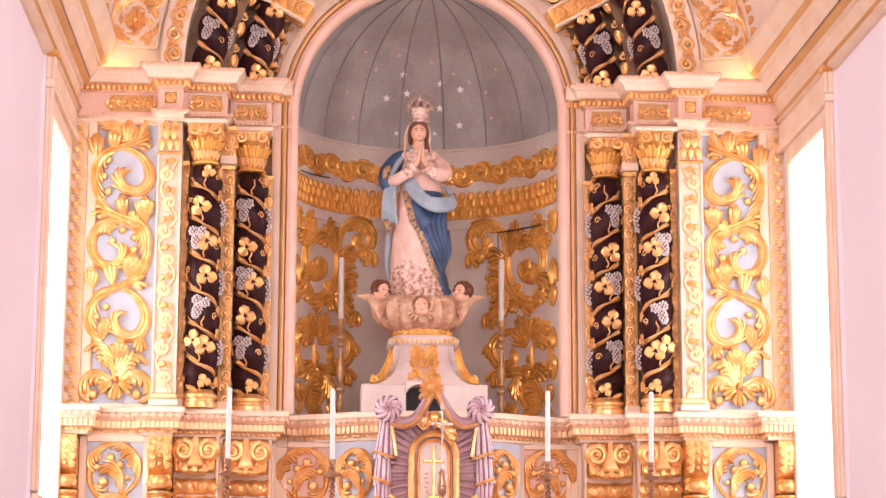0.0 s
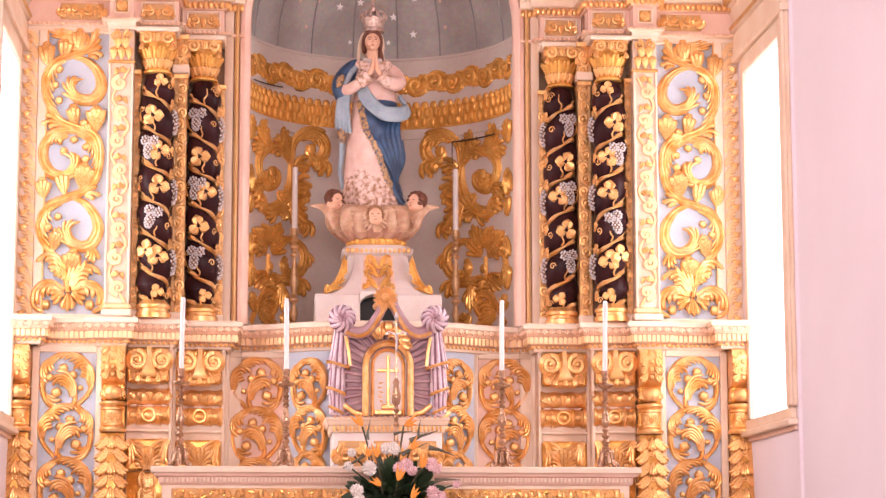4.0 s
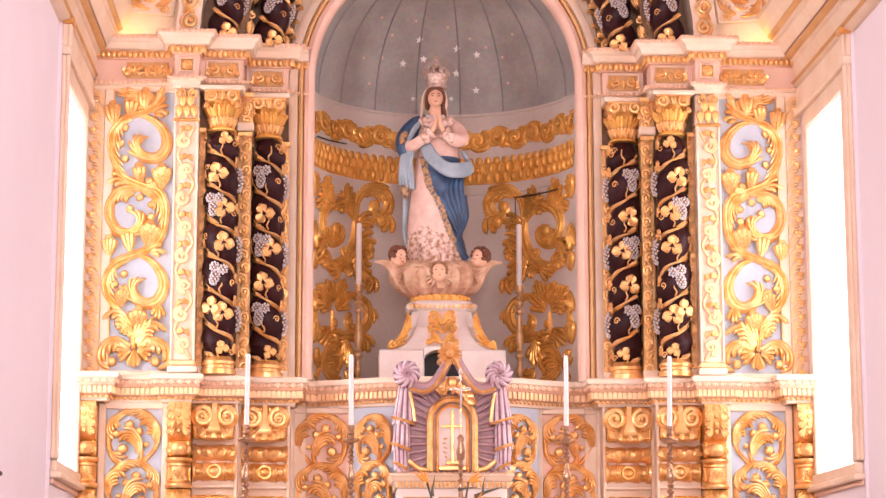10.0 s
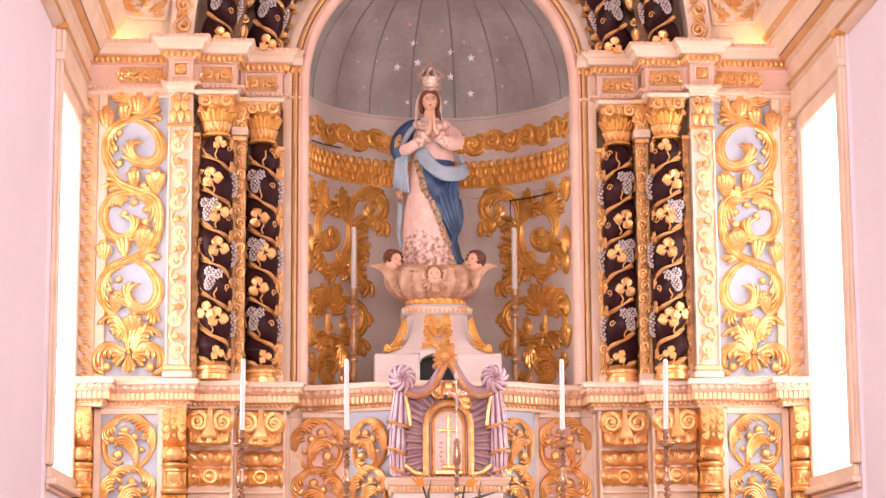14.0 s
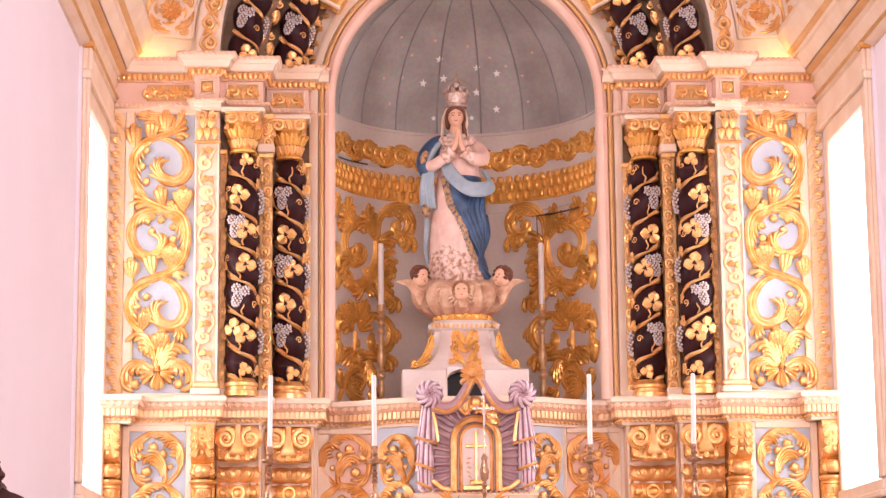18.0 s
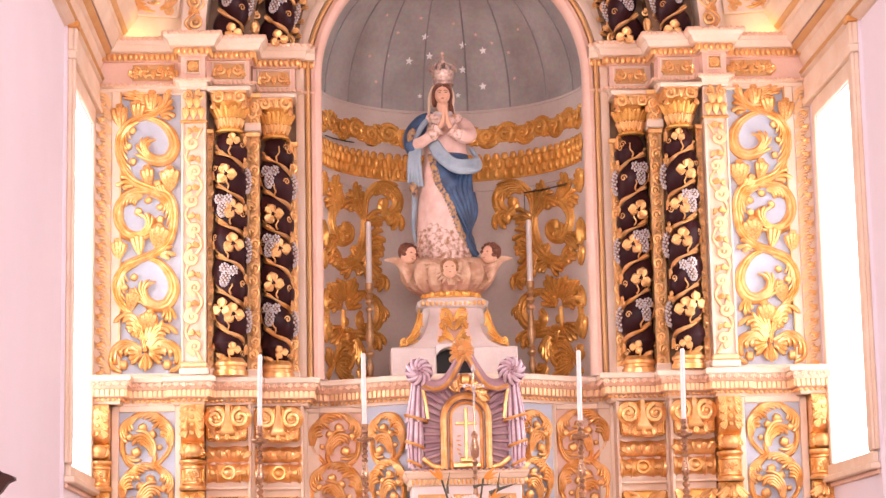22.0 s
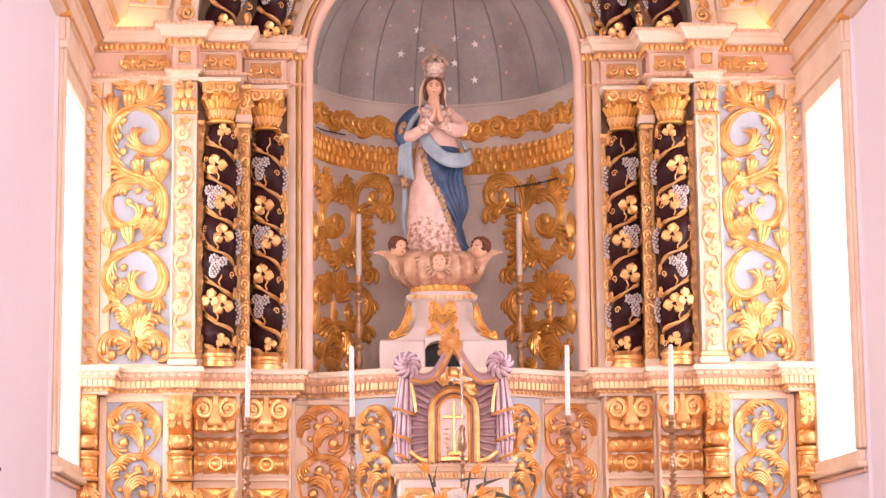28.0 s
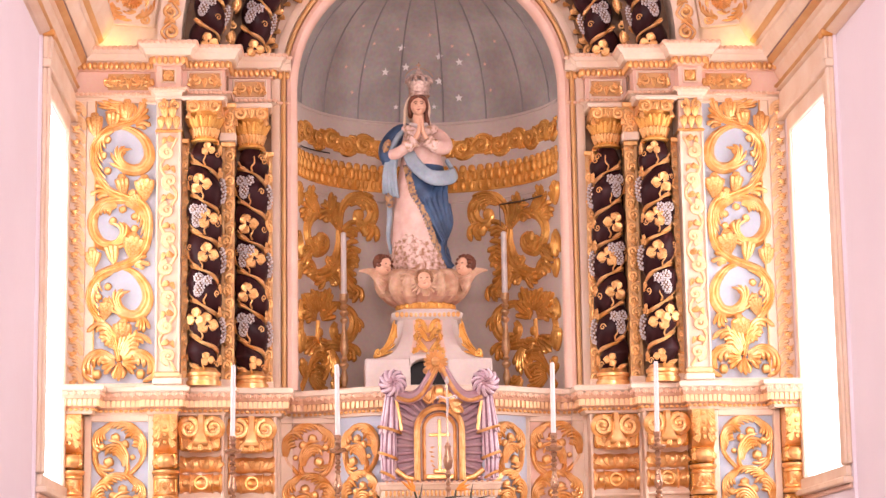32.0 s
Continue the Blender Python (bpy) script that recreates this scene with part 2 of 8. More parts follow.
def smooth_path(pts, per=8):
    """A Catmull-Rom line through the points."""
    p = [Vector(q) for q in pts]
    p = [2 * p[0] - p[1], *p, 2 * p[-1] - p[-2]]
    out = []
    for a, b, c, d in zip(p, p[1:], p[2:], p[3:]):
        for k in range(per):
            t = k / per
            out.append(0.5 * (2 * b + (c - a) * t + (2 * a - 5 * b + 4 * c - d) * t * t + (3 * b - a - 3 * c + d) * t ** 3))
    out.append(p[-2])
    return out


def sweep(bm, path, radius, seg=8, flat=1.0, up=Vector((0, -1, 0)), groove=0.0):
    """A tube along a path; radius a number or a function of 0..1; flat squeezes it along up; groove cuts a channel along its face."""
    n = len(path)
    rings = []
    for i, p in enumerate(path):
        t = (path[min(i + 1, n - 1)] - path[max(i - 1, 0)]).normalized()
        side = t.cross(up)
        side = side.normalized() if side.length > 1e-4 else Vector((1, 0, 0))
        u = side.cross(t)
        r = radius(i / (n - 1)) if callable(radius) else radius
        ring = []
        for k in range(seg):
            a = 2 * math.pi * k / seg
            g = 1.0 - groove * max(0.0, math.sin(a)) ** 6
            ring.append(bm.verts.new(p + side * (r * math.cos(a)) + u * (r * flat * math.sin(a) * g)))
        rings.append(ring)
    for a, b in zip(rings, rings[1:]):
        for k in range(seg):
            bm.faces.new((a[k], a[(k + 1) % seg], b[(k + 1) % seg], b[k]))
    bm.faces.new(rings[0][::-1])
    bm.faces.new(rings[-1])
    return bm


def moulding(bm, line, profile):
    """A moulding with mitred breaks: line in plan (x, y), going so that the room lies on its right; profile of (out, z)."""
    pts = [Vector((x, y)) for x, y in line]
    offs = []
    for i, p in enumerate(pts):
        d0 = (p - pts[i - 1]).normalized() if i else (pts[1] - p).normalized()
        d1 = (pts[i + 1] - p).normalized() if i + 1 < len(pts) else d0
        n0, n1 = Vector((d0.y, -d0.x)), Vector((d1.y, -d1.x))
        m = n0 + n1
        m = m / max(m.dot(n0), 0.3) if m.length > 1e-5 else n0
        offs.append(m)
    rows = [[bm.verts.new((p.x + o.x * out, p.y + o.y * out, z)) for p, o in zip(pts, offs)] for out, z in profile]
    for a, b in zip(rows, rows[1:]):
        for k in range(len(pts) - 1):
            bm.faces.new((a[k], a[k + 1], b[k + 1], b[k]))
    return bm


def mirrored(ob):
    return copy_thing(ob, Matrix.Diagonal((-1, 1, 1, 1)) @ ob.matrix_basis)


# ---------------------------------------------------------------- the chapel's shell
WX, WT = 2.05, 0.42            # side walls' faces, thickness
WY0, WY1, WZ0, WZ1 = -0.86, 0.0, 2.355, 4.33   # window openings beside the altar


def chancel_wall(s, name):
    bm = bmesh.new()
    a, b = sorted((s * WX, s * (WX + WT)))
    c, d = sorted((s * (WX + 0.018), s * (WX + WT)))
    box(bm, a, b, -1.04, WY0, 0, 6.0)
    box(bm, a, b, WY1, 2.0, 0, 6.0)
    box(bm, a, b, WY0, WY1, 0, WZ0)
    box(bm, a, b, WY0, WY1, WZ1, 6.0)
    box(bm, c, d, -5.0, -1.04, 0, 6.0)
    return tagged(part(name, bm, PLASTER), "pale pink plastered side wall of the chancel", "wall", kind="structure")


chancel_wall(1, "wall_east")
chancel_wall(-1, "wall_west")
tagged(part("wall_north", boxed(-2.47, 2.47, 2.0, 2.3, 0, 7.6, bevel=0), PLASTER), "plain plastered wall behind the altarpiece", "wall", kind="structure")
bm = bmesh.new()
for s in (-1, 1):
    a, b = sorted((s * (WX + 0.018), s * 4.2))
    box(bm, a, b, -5.3, -5.0, 0, 7.6)
box(bm, -2.07, 2.07, -5.3, -5.0, 7.15, 7.6)
tagged(part("wall_chancel_arch", bm, PLASTER), "plastered wall between nave and chancel", "wall", kind="structure")
for s, nm in ((1, "wall_nave_east"), (-1, "wall_nave_west")):
    bm = bmesh.new()
    a, b = sorted((s * 4.2, s * 4.6))
    box(bm, a, b, -20.0, -4.8, 0, 4.05)
    box(bm, a, b, -20.0, -4.8, 6.35, 7.6)
    for y0, y1 in ((-20.0, -14.7), (-13.3, -9.7), (-8.3, -6.2)):
        box(bm, a, b, y0, y1, 4.05, 6.35)
    tagged(part(nm, bm, NAVE), "unseen nave wall, kept dark, with high window openings", "wall", kind="structure")
bm = bmesh.new()
box(bm, -4.6, 4.6, -20.3, -20.0, 0, 7.6)
tagged(part("wall_south", bm, NAVE), "unseen plain end wall of the nave, kept dark", "wall", kind="structure")
tagged(part("floor", boxed(-4.6, 4.6, -20.3, 2.3, -0.2, 0, bevel=0), FLOOR), "worn stone floor of the nave", "floor", kind="structure")
bm = bmesh.new()
for k in range(5):
    box(bm, -2.05, 2.05, -4.6 + 0.32 * k, -4.28 + 0.32 * k if k < 4 else 2.0, 0, 0.19 * (k + 1))
tagged(part("chancel_floor", bm, FLOOR), "stone steps and raised chancel floor", "floor", kind="structure")
tagged(part("ceiling_nave", boxed(-4.6, 4.6, -20.3, -5.0, 7.6, 7.8, bevel=0), NAVE), "unseen plain nave ceiling, kept dark", "ceiling", kind="structure")
bm = bmesh.new()
rings = []
for r in (2.1, 2.3):
    rings.append([[bm.verts.new((r * math.cos(a), y, 5.05 + r * math.sin(a))) for a in (k * math.pi / 24 for k in range(25))] for y in (-5.0, 2.0)])
for ra in rings:
    for k in range(24):
        bm.faces.new((ra[0][k], ra[0][k + 1], ra[1][k + 1], ra[1][k]))
tagged(part("ceiling_chancel", bm, PLASTER), "pale pink barrel vault over the chancel", "ceiling", kind="structure")


def side_window(s):
    w = thing("window_1" if s > 0 else "window_2", "tall window with a cream painted moulded surround, blank with daylight", "window", kind="structure")
    a = s * WX
    def slab(d0, d1, *r, bevel=0.006):
        x0, x1 = sorted((a - s * d1, a - s * d0))
        return boxed(x0, x1, *r, bevel=bevel)
    # jamb, head and sill mouldings stand proud of the wall
    bm = slab(0.0, 0.022, -1.035, WY0, 2.36, 4.43)
    bm2 = slab(0.022, 0.040, -1.035, -0.985, 2.36, 4.43)
    part("jamb", bm, CREAM, w)
    part("jamb_bead", bm2, CREAM, w)
    part("jamb_inner", slab(0.0, 0.018, WY1, 0.06, 2.36, 4.43), CREAM, w)
    part("head", slab(0.0, 0.020, WY0, WY1, WZ1, 4.43), CREAM, w)
    part("lintel", slab(0.0, 0.045, -1.045, 0.2, 4.43, 4.475), CREAM, w)
    part("fascia", slab(0.0, 0.03, -1.045, 0.2, 4.475, 4.60), CREAM, w)
    part("end_block", slab(0.03, 0.05, -1.05, -0.99, 4.47, 4.59), CREAM, w, "small cream capital with a gilt edge")
    part("end_cap", slab(0.0, 0.062, -1.06, -0.975, 4.59, 4.625), GOLD, w, "gilt cap")
    part("sill", slab(0.0, 0.03, -1.0, 0.1, 2.295, 2.355), CREAM, w)
    part("sill_nose", slab(0.0, 0.055, -1.03, 0.1, 2.262, 2.295), CREAM, w)
    part("sill_apron", slab(0.0, 0.018, -1.02, 0.1, 2.235, 2.262), PINK, w)
    part("pane", boxed(*sorted((a + s * 0.022, a + s * 0.026)), WY0, WY1, WZ0, WZ1, bevel=0), GLASS, w).visible_shadow = False
    return w


GLASS = bpy.data.materials.new("window_glass")
GLASS.use_nodes = True
g = GLASS.node_tree.nodes["Principled BSDF"]
g.inputs["Transmission Weight"].default_value, g.inputs["Roughness"].default_value, g.inputs["IOR"].default_value = 1.0, 0.0, 1.01
side_window(1)
side_window(-1)

# entablature running along each side wall
for s in (1, -1):
    c = thing("cornice", "cream cornice with gilt bands along the side wall", "cornice", kind="structure")
    line = [(s * WX, 0.3), (s * WX, -5.0)] if s > 0 else [(s * WX, -5.0), (s * WX, 0.3)]
    bands = [("lower_fillet", 0.0, 0.040, 4.60, 4.622, CREAM), ("lower_band", 0.02, 0.050, 4.622, 4.642, OCHRE), ("frieze", 0.0, 0.042, 4.642, 4.748, CREAM), ("middle_fillet", 0.042, 0.062, 4.748, 4.766, CREAM),
             ("middle_band", 0.062, 0.096, 4.766, 4.79, OCHRE), ("dark_fillet", 0.0, 0.100, 4.79, 4.797, MAUVE), ("corona", 0.105, 0.142, 4.797, 4.880, CREAM), ("upper_fillet", 0.142, 0.156, 4.880, 4.895, CREAM),
             ("upper_band", 0.156, 0.182, 4.895, 4.92, OCHRE), ("cymatium", 0.182, 0.24, 4.92, 5.04, CREAM)]
    for nm, o0, o1, z0, z1, mt in bands:
        part(nm, moulding(bmesh.new(), line, [(-0.02, z0), (o0, z0), ((o0 + o1) / 2, z0 + (z1 - z0) * 0.3), (o1, z0 + (z1 - z0) * 0.75), (o1, z1), (-0.02, z1)]), mt, c)


# ---------------------------------------------------------------- altarpiece: large forms
FLOOR_Z = 0.95
Z0, Z1, Z2 = 2.915, 4.555, 4.857      # lower cornice top, panels' top, upper cornice top
ARC_Z = 4.857                          # centre of the archivolts
NX, NY, NR, NZ = 0.765, 0.40, 0.80, 4.69   # niche: half opening, front, radius, springing

core = thing("altarpiece_body", "boarded body of the gilded altarpiece, painted cream", "altarpiece")
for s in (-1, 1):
    # upper boards behind the columns carry the hollows' shade as brown
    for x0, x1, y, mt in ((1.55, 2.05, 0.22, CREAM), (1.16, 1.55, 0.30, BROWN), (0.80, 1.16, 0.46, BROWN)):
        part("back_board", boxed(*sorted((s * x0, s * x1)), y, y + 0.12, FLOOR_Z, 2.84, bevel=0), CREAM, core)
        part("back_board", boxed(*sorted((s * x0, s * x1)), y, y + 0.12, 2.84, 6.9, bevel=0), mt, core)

E2 = [(2.05, 0.20), (1.56, 0.20), (1.555, 0.07), (1.42, 0.07), (1.415, 0.17), (1.175, 0.17), (1.17, 0.36), (0.92, 0.36), (0.915, 0.42), (0.80, 0.42)]


def upper_entablature():
    e = thing("upper_entablature", "cream and gilt entablature broken forward over the columns", "entablature", "retable entablatures")
    line = E2[::-1]
    part("architrave", moulding(bmesh.new(), line, [(0, 4.55), (0.01, 4.555), (0.012, 4.575), (0.03, 4.58), (0.04, 4.60), (0.0, 4.607)]), CREAM, e)
    part("frieze", moulding(bmesh.new(), line, [(0.0, 4.60), (0.0, 4.735)]), PINK, e, "pink painted frieze")
    part("bed_mould", moulding(bmesh.new(), line, [(0.0, 4.73), (0.015, 4.733), (0.03, 4.772), (0.03, 4.78)]), WORN_GILT, e, "gilded bed moulding")
    part("corona", moulding(bmesh.new(), line, [(0.03, 4.778), (0.06, 4.782), (0.075, 4.815), (0.085, 4.82), (0.10, 4.835), (0.10, 4.857), (-0.3, 4.859)]), CREAM, e)
    return e


UPPER = upper_entablature()

E1 = [(2.05, 0.05), (1.89, 0.05), (1.885, 0.17), (1.60, 0.17), (1.595, 0.13), (1.43, 0.13), (1.425, 0.20), (1.17, 0.20), (1.165, 0.30), (0.86, 0.30), (0.855, 0.46), (0.74, 0.50), (0.62, 0.45), (0.50, 0.38), (0.40, 0.31), (0.30, 0.27), (0.15, 0.24), (0.0, 0.23)]


def lower_cornice():
    e = thing("lower_cornice", "white and pink carved cornice below the columns", "cornice", "retable cornices")
    part("bed_mould", moulding(bmesh.new(), E1[::-1], [(-0.02, 2.755), (0.0, 2.76), (0.008, 2.785), (0.02, 2.79)]), CREAM, e)
    part("corona", moulding(bmesh.new(), E1[::-1], [(0.012, 2.788), (0.03, 2.80), (0.03, 2.835), (0.045, 2.84), (0.06, 2.865), (0.06, 2.872)]), WORN_GILT, e, "rubbed gilt corona")
    part("cymatium", moulding(bmesh.new(), E1[::-1], [(0.05, 2.87), (0.07, 2.885), (0.072, 2.905), (0.06, 2.915), (-0.55, 2.917)]), CREAM, e)
    return e


LOWER = lower_cornice()


def niche():
    n = thing("niche", "grey painted apsidal niche with a boarded half dome", "niche")
    bm = bmesh.new()
    K = 32
    def plan(k):
        a = math.pi * k / K
        return (NR * math.cos(a), 0.5 + NR * math.sin(a))
    rows = [[bm.verts.new((NX + 0.03, NY + 0.02, z))] + [bm.verts.new((*plan(k), z)) for k in range(K + 1)] + [bm.verts.new((-NX - 0.03, NY + 0.02, z))] for z in (2.6, NZ)]
    for k in range(K + 2):
        bm.faces.new((rows[0][k], rows[0][k + 1], rows[1][k + 1], rows[1][k]))
    part("wall", bm, NICHE, n, smooth=True)
    # half dome: vertical boards with small steps and ribs between them
    M = 9
    for i in range(M):
        bm = bmesh.new()
        cols = []
        for j in range(5):
            a = math.pi * (i + j / 4 * 0.985 + 0.0075) / M
            col = []
            for q in range(13):
                b = math.pi / 2 * q / 12
                col.append(bm.verts.new((NR * math.cos(a) * math.cos(b), 0.5 + NR * math.sin(a) * math.cos(b), NZ + NR * math.sin(b))))
            cols.append(col)
        for ca, cb in zip(cols, cols[1:]):
            for q in range(12):
                bm.faces.new((ca[q], cb[q], cb[q + 1], ca[q + 1]))
        part("dome_board", bm, DOME, n, smooth=True)
    for i in range(M + 1):
        a = math.pi * i / M
        line = [Vector(((NR - 0.004) * math.cos(a) * math.cos(b), 0.5 + (NR - 0.004) * math.sin(a) * math.cos(b), NZ + (NR - 0.004) * math.sin(b))) for b in (math.pi / 2 * q / 14 for q in range(14))]
        part("dome_seam", sweep(bmesh.new(), line, 0.0048, 6, 0.7), SEAM, n, smooth=True)
    part("niche_floor", boxed(-0.80, 0.80, 0.56, 1.34, 2.86, 2.905, bevel=0), WHITE, n)
    return n


niche()


def arch_ring(bm, profile, x0, zbase, zc, steps=40):
    """A moulded frame: up the jamb, round the arch and down again; profile of (inward from x0, y)."""
    rows = []
    for dx, y in profile:
        r = x0 - dx
        line = [(r, zbase)] + [(r * math.cos(a), zc + r * math.sin(a)) for a in (math.pi * k / steps for k in range(steps + 1))] + [(-r, zbase)]
        rows.append([bm.verts.new((x, y, z)) for x, z in line])
    for a, b in zip(rows, rows[1:]):
        for k in range(len(a) - 1):
            bm.faces.new((a[k], a[k + 1], b[k + 1], b[k]))
    return bm


fr = thing("niche_surround", "moulded cream, pink and gilt frame round the niche", "frame")
part("outer_band", arch_ring(bmesh.new(), [(0.0, 0.46), (0.0, 0.40), (0.012, 0.39), (0.05, 0.39), (0.055, 0.41)], 0.915, Z0, NZ), CREAM, fr, smooth=True)
part("gilt_bead", arch_ring(bmesh.new(), [(0.055, 0.41), (0.058, 0.385), (0.07, 0.375), (0.082, 0.385), (0.085, 0.41)], 0.915, Z0, NZ), OCHRE, fr, "gilt bead", smooth=True)
part("inner_band", arch_ring(bmesh.new(), [(0.085, 0.41), (0.09, 0.39), (0.115, 0.375), (0.135, 0.38), (0.15, 0.40), (0.15, 0.47)], 0.915, Z0, NZ), PINK, fr, "pink painted inner moulding", smooth=True)


# archivolts carry the pilaster, panel and columns round over the arch
def band_arc(bm, r0, r1, y, depth, a0=0.0, a1=math.pi, steps=48):
    rows = []
    for r, yy in ((r0, y + depth), (r0, y), (r1, y), (r1, y + depth)):
        rows.append([bm.verts.new((r * math.cos(a), yy, ARC_Z + r * math.sin(a))) for a in (a0 + (a1 - a0) * k / steps for k in range(steps + 1))])
    for a, b in zip(rows, rows[1:]):
        for k in range(steps):
            bm.faces.new((a[k], a[k + 1], b[k + 1], b[k]))
    return bm


av = thing("archivolts", "concentric cream archivolts above the entablature", "arch")
part("panel_band", band_arc(bmesh.new(), 1.56, 2.02, 0.20, 0.1), CREAM, av)
part("pilaster_band", band_arc(bmesh.new(), 1.42, 1.555, 0.10, 0.2), CREAM, av)
# both hollows coloured brown in place of the shade there
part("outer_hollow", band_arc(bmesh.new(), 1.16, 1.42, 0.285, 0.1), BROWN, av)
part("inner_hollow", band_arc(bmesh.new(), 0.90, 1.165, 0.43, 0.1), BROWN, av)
bm = bmesh.new()
rows = [[bm.verts.new((q * math.cos(a), y, zc + q * math.sin(a))) for a in (math.pi * k / 48 for k in range(49))] for q, zc, y in ((0.90, NZ, 0.434), (0.95, ARC_Z, 0.434), (0.95, ARC_Z, 0.50))]
for a, b in zip(rows, rows[1:]):
    for k in range(48):
        bm.faces.new((a[k], a[k + 1], b[k + 1], b[k]))
part("spandrel", bm, CREAM, av)


# ---------------------------------------------------------------- carving: shared leaf, scroll and fruit shapes
def acanthus(flutes=4, length=1.0, width=0.6, height=0.15, curl=0.2, bend=0.14, nu=12, per=4):
    """A fluted leaf in relief: separate fingers fan out from a narrow foot, bend to one side and roll forward at the tip; it grows along +z, face towards -y."""
    bm = bmesh.new()
    nv = flutes * per
    rows = []
    for i in range(nu + 1):
        u = i / nu
        roll = max(0.0, (u - 0.66) / 0.34)
        row = []
        for j in range(nv + 1):
            v = -1 + 2 * j / nv
            fl = abs(math.sin(math.pi * flutes * (v + 1) / 2)) ** 0.7
            w = 0.5 * width * (0.16 + 0.84 * math.sin(math.pi / 2 * min(1, u * 1.15)) ** 1.3) * (1 - 0.22 * roll)
            d = (1 - 0.8 * v * v) * (0.30 + 0.70 * fl) * (0.4 + 0.6 * min(1, u * 2.0))
            z = length * (0.86 * u * (1 - 0.26 * v * v * u) - 0.12 * roll ** 2 + 0.16 * fl * u * u)
            y = 0.02 - height * d - curl * (u ** 2.5) * (0.45 + 0.55 * fl) * (1 - 0.5 * v * v) * (1 - 0.55 * roll ** 3)
            if j in (0, nv) or i == 0:
                y = 0.03
            row.append(bm.verts.new((v * w * (1 + 0.08 * u * fl) + bend * u * u * length, y, z - 0.05 * u * u * abs(v))))
        rows.append(row)
    last = [bm.verts.new((bend * length + (p.co.x - bend * length) * 0.85, 0.02, p.co.z - 0.15 * length)) for p in rows[-1]]
    rows.append(last)
    for a, b in zip(rows, rows[1:]):
        for j in range(nv):
            bm.faces.new((a[j], a[j + 1], b[j + 1], b[j]))
    return finish(bm, 65)


def shared(name, me, mat):
    me.name = name
    me.materials.append(mat)
    return me


def ball_mesh(squash=0.7, grooves=0.12):
    bm = bmesh.new()
    bmesh.ops.create_uvsphere(bm, u_segments=12, v_segments=8, radius=0.5)
    for v in bm.verts:
        v.co.y *= squash
        v.co *= 1 - grooves * (0.5 + 0.5 * math.cos(14 * v.co.x))
    return finish(bm, True)


def spiral_mesh(turns=1.35, r0=0.5, tube=0.11, hand=1, depth=0.7):
    """A small volute with an eye, one unit across."""
    bm = bmesh.new()
    n = 26
    line = []
    for i in range(n + 1):
        u = i / n
        a = hand * turns * 2 * math.pi * u + math.pi / 2
        r = (r0 - tube) * (1 - 0.74 * u)
        line.append(Vector((r * math.cos(a), -0.04 - 0.10 * u, r * math.sin(a))))
    sweep(bm, line, lambda u: tube * (1.15 - 0.5 * u), 8, depth)
    bmesh.ops.create_uvsphere(bm, u_segments=10, v_segments=6, radius=0.11, matrix=Matrix.Translation((0, -0.16, 0)))
    return finish(bm, True)


def trefoil_mesh():
    """A vine leaf of three broad lobes, each with a crease down its middle."""
    bm = bmesh.new()
    for a in (90, 205, 335):
        ca, sa = math.cos(radians(a)), math.sin(radians(a))
        rows = []
        for i in range(7):
            u = i / 6
            w = 0.29 * math.sin(math.pi * min(1.0, 0.06 + 0.84 * u ** 1.15)) ** 0.8
            row = []
            for v in (-1, -0.75, -0.4, 0, 0.4, 0.75, 1):
                y = -(0.045 * (1 - v ** 4) ** 0.5 + 0.05 * u) + 0.07 * max(0, 1 - abs(v) * 1.6)
                if abs(v) == 1 or i in (0, 6):
                    y = 0.03
                x, z = v * w, 0.02 + 0.52 * u - 0.06 * v * v * u
                row.append(bm.verts.new((x * sa + z * ca, y, -x * ca + z * sa)))
            rows.append(row)
        for p, q in zip(rows, rows[1:]):
            for k in range(6):
                bm.faces.new((p[k], p[k + 1], q[k + 1], q[k]))
    return finish(bm, 55)


def grapes_mesh(two=True):
    """A hanging bunch of round beads: two clumps above, a tapering one below."""
    bm = bmesh.new()
    clumps = (((-0.20, 0.28), (0.18, 0.19)), ((0.19, 0.26), (0.18, 0.20)), ((0.02, -0.14), (0.19, 0.34))) if two else (((0, 0.0), (0.19, 0.46)),)
    for (cx, cz), (rx, rz) in clumps:
        n = 46 if rz > 0.3 else 26
        for k in range(n):
            t = 1 - 2 * (k + 0.5) / n
            a = k * 2.39996
            q = math.sqrt(1 - t * t)
            p = Vector((cx + rx * q * math.cos(a), 0.14 * q * math.sin(a), cz + rz * t))
            if p.y < 0.05:
                bmesh.ops.create_icosphere(bm, subdivisions=1, radius=0.055, matrix=Matrix.Translation(p - Vector((0, 0.03, 0))))
        r = bmesh.ops.create_uvsphere(bm, u_segments=8, v_segments=6, radius=1.0)
        for v in r["verts"]:
            v.co = Vector((cx + v.co.x * rx * 0.95, v.co.y * 0.13, cz + v.co.z * rz * 0.95))
        # bead cores coloured as the shade between the beads
        for f in {f for v in r["verts"] for f in v.link_faces}:
            f.material_index = 1
    return finish(bm, True)


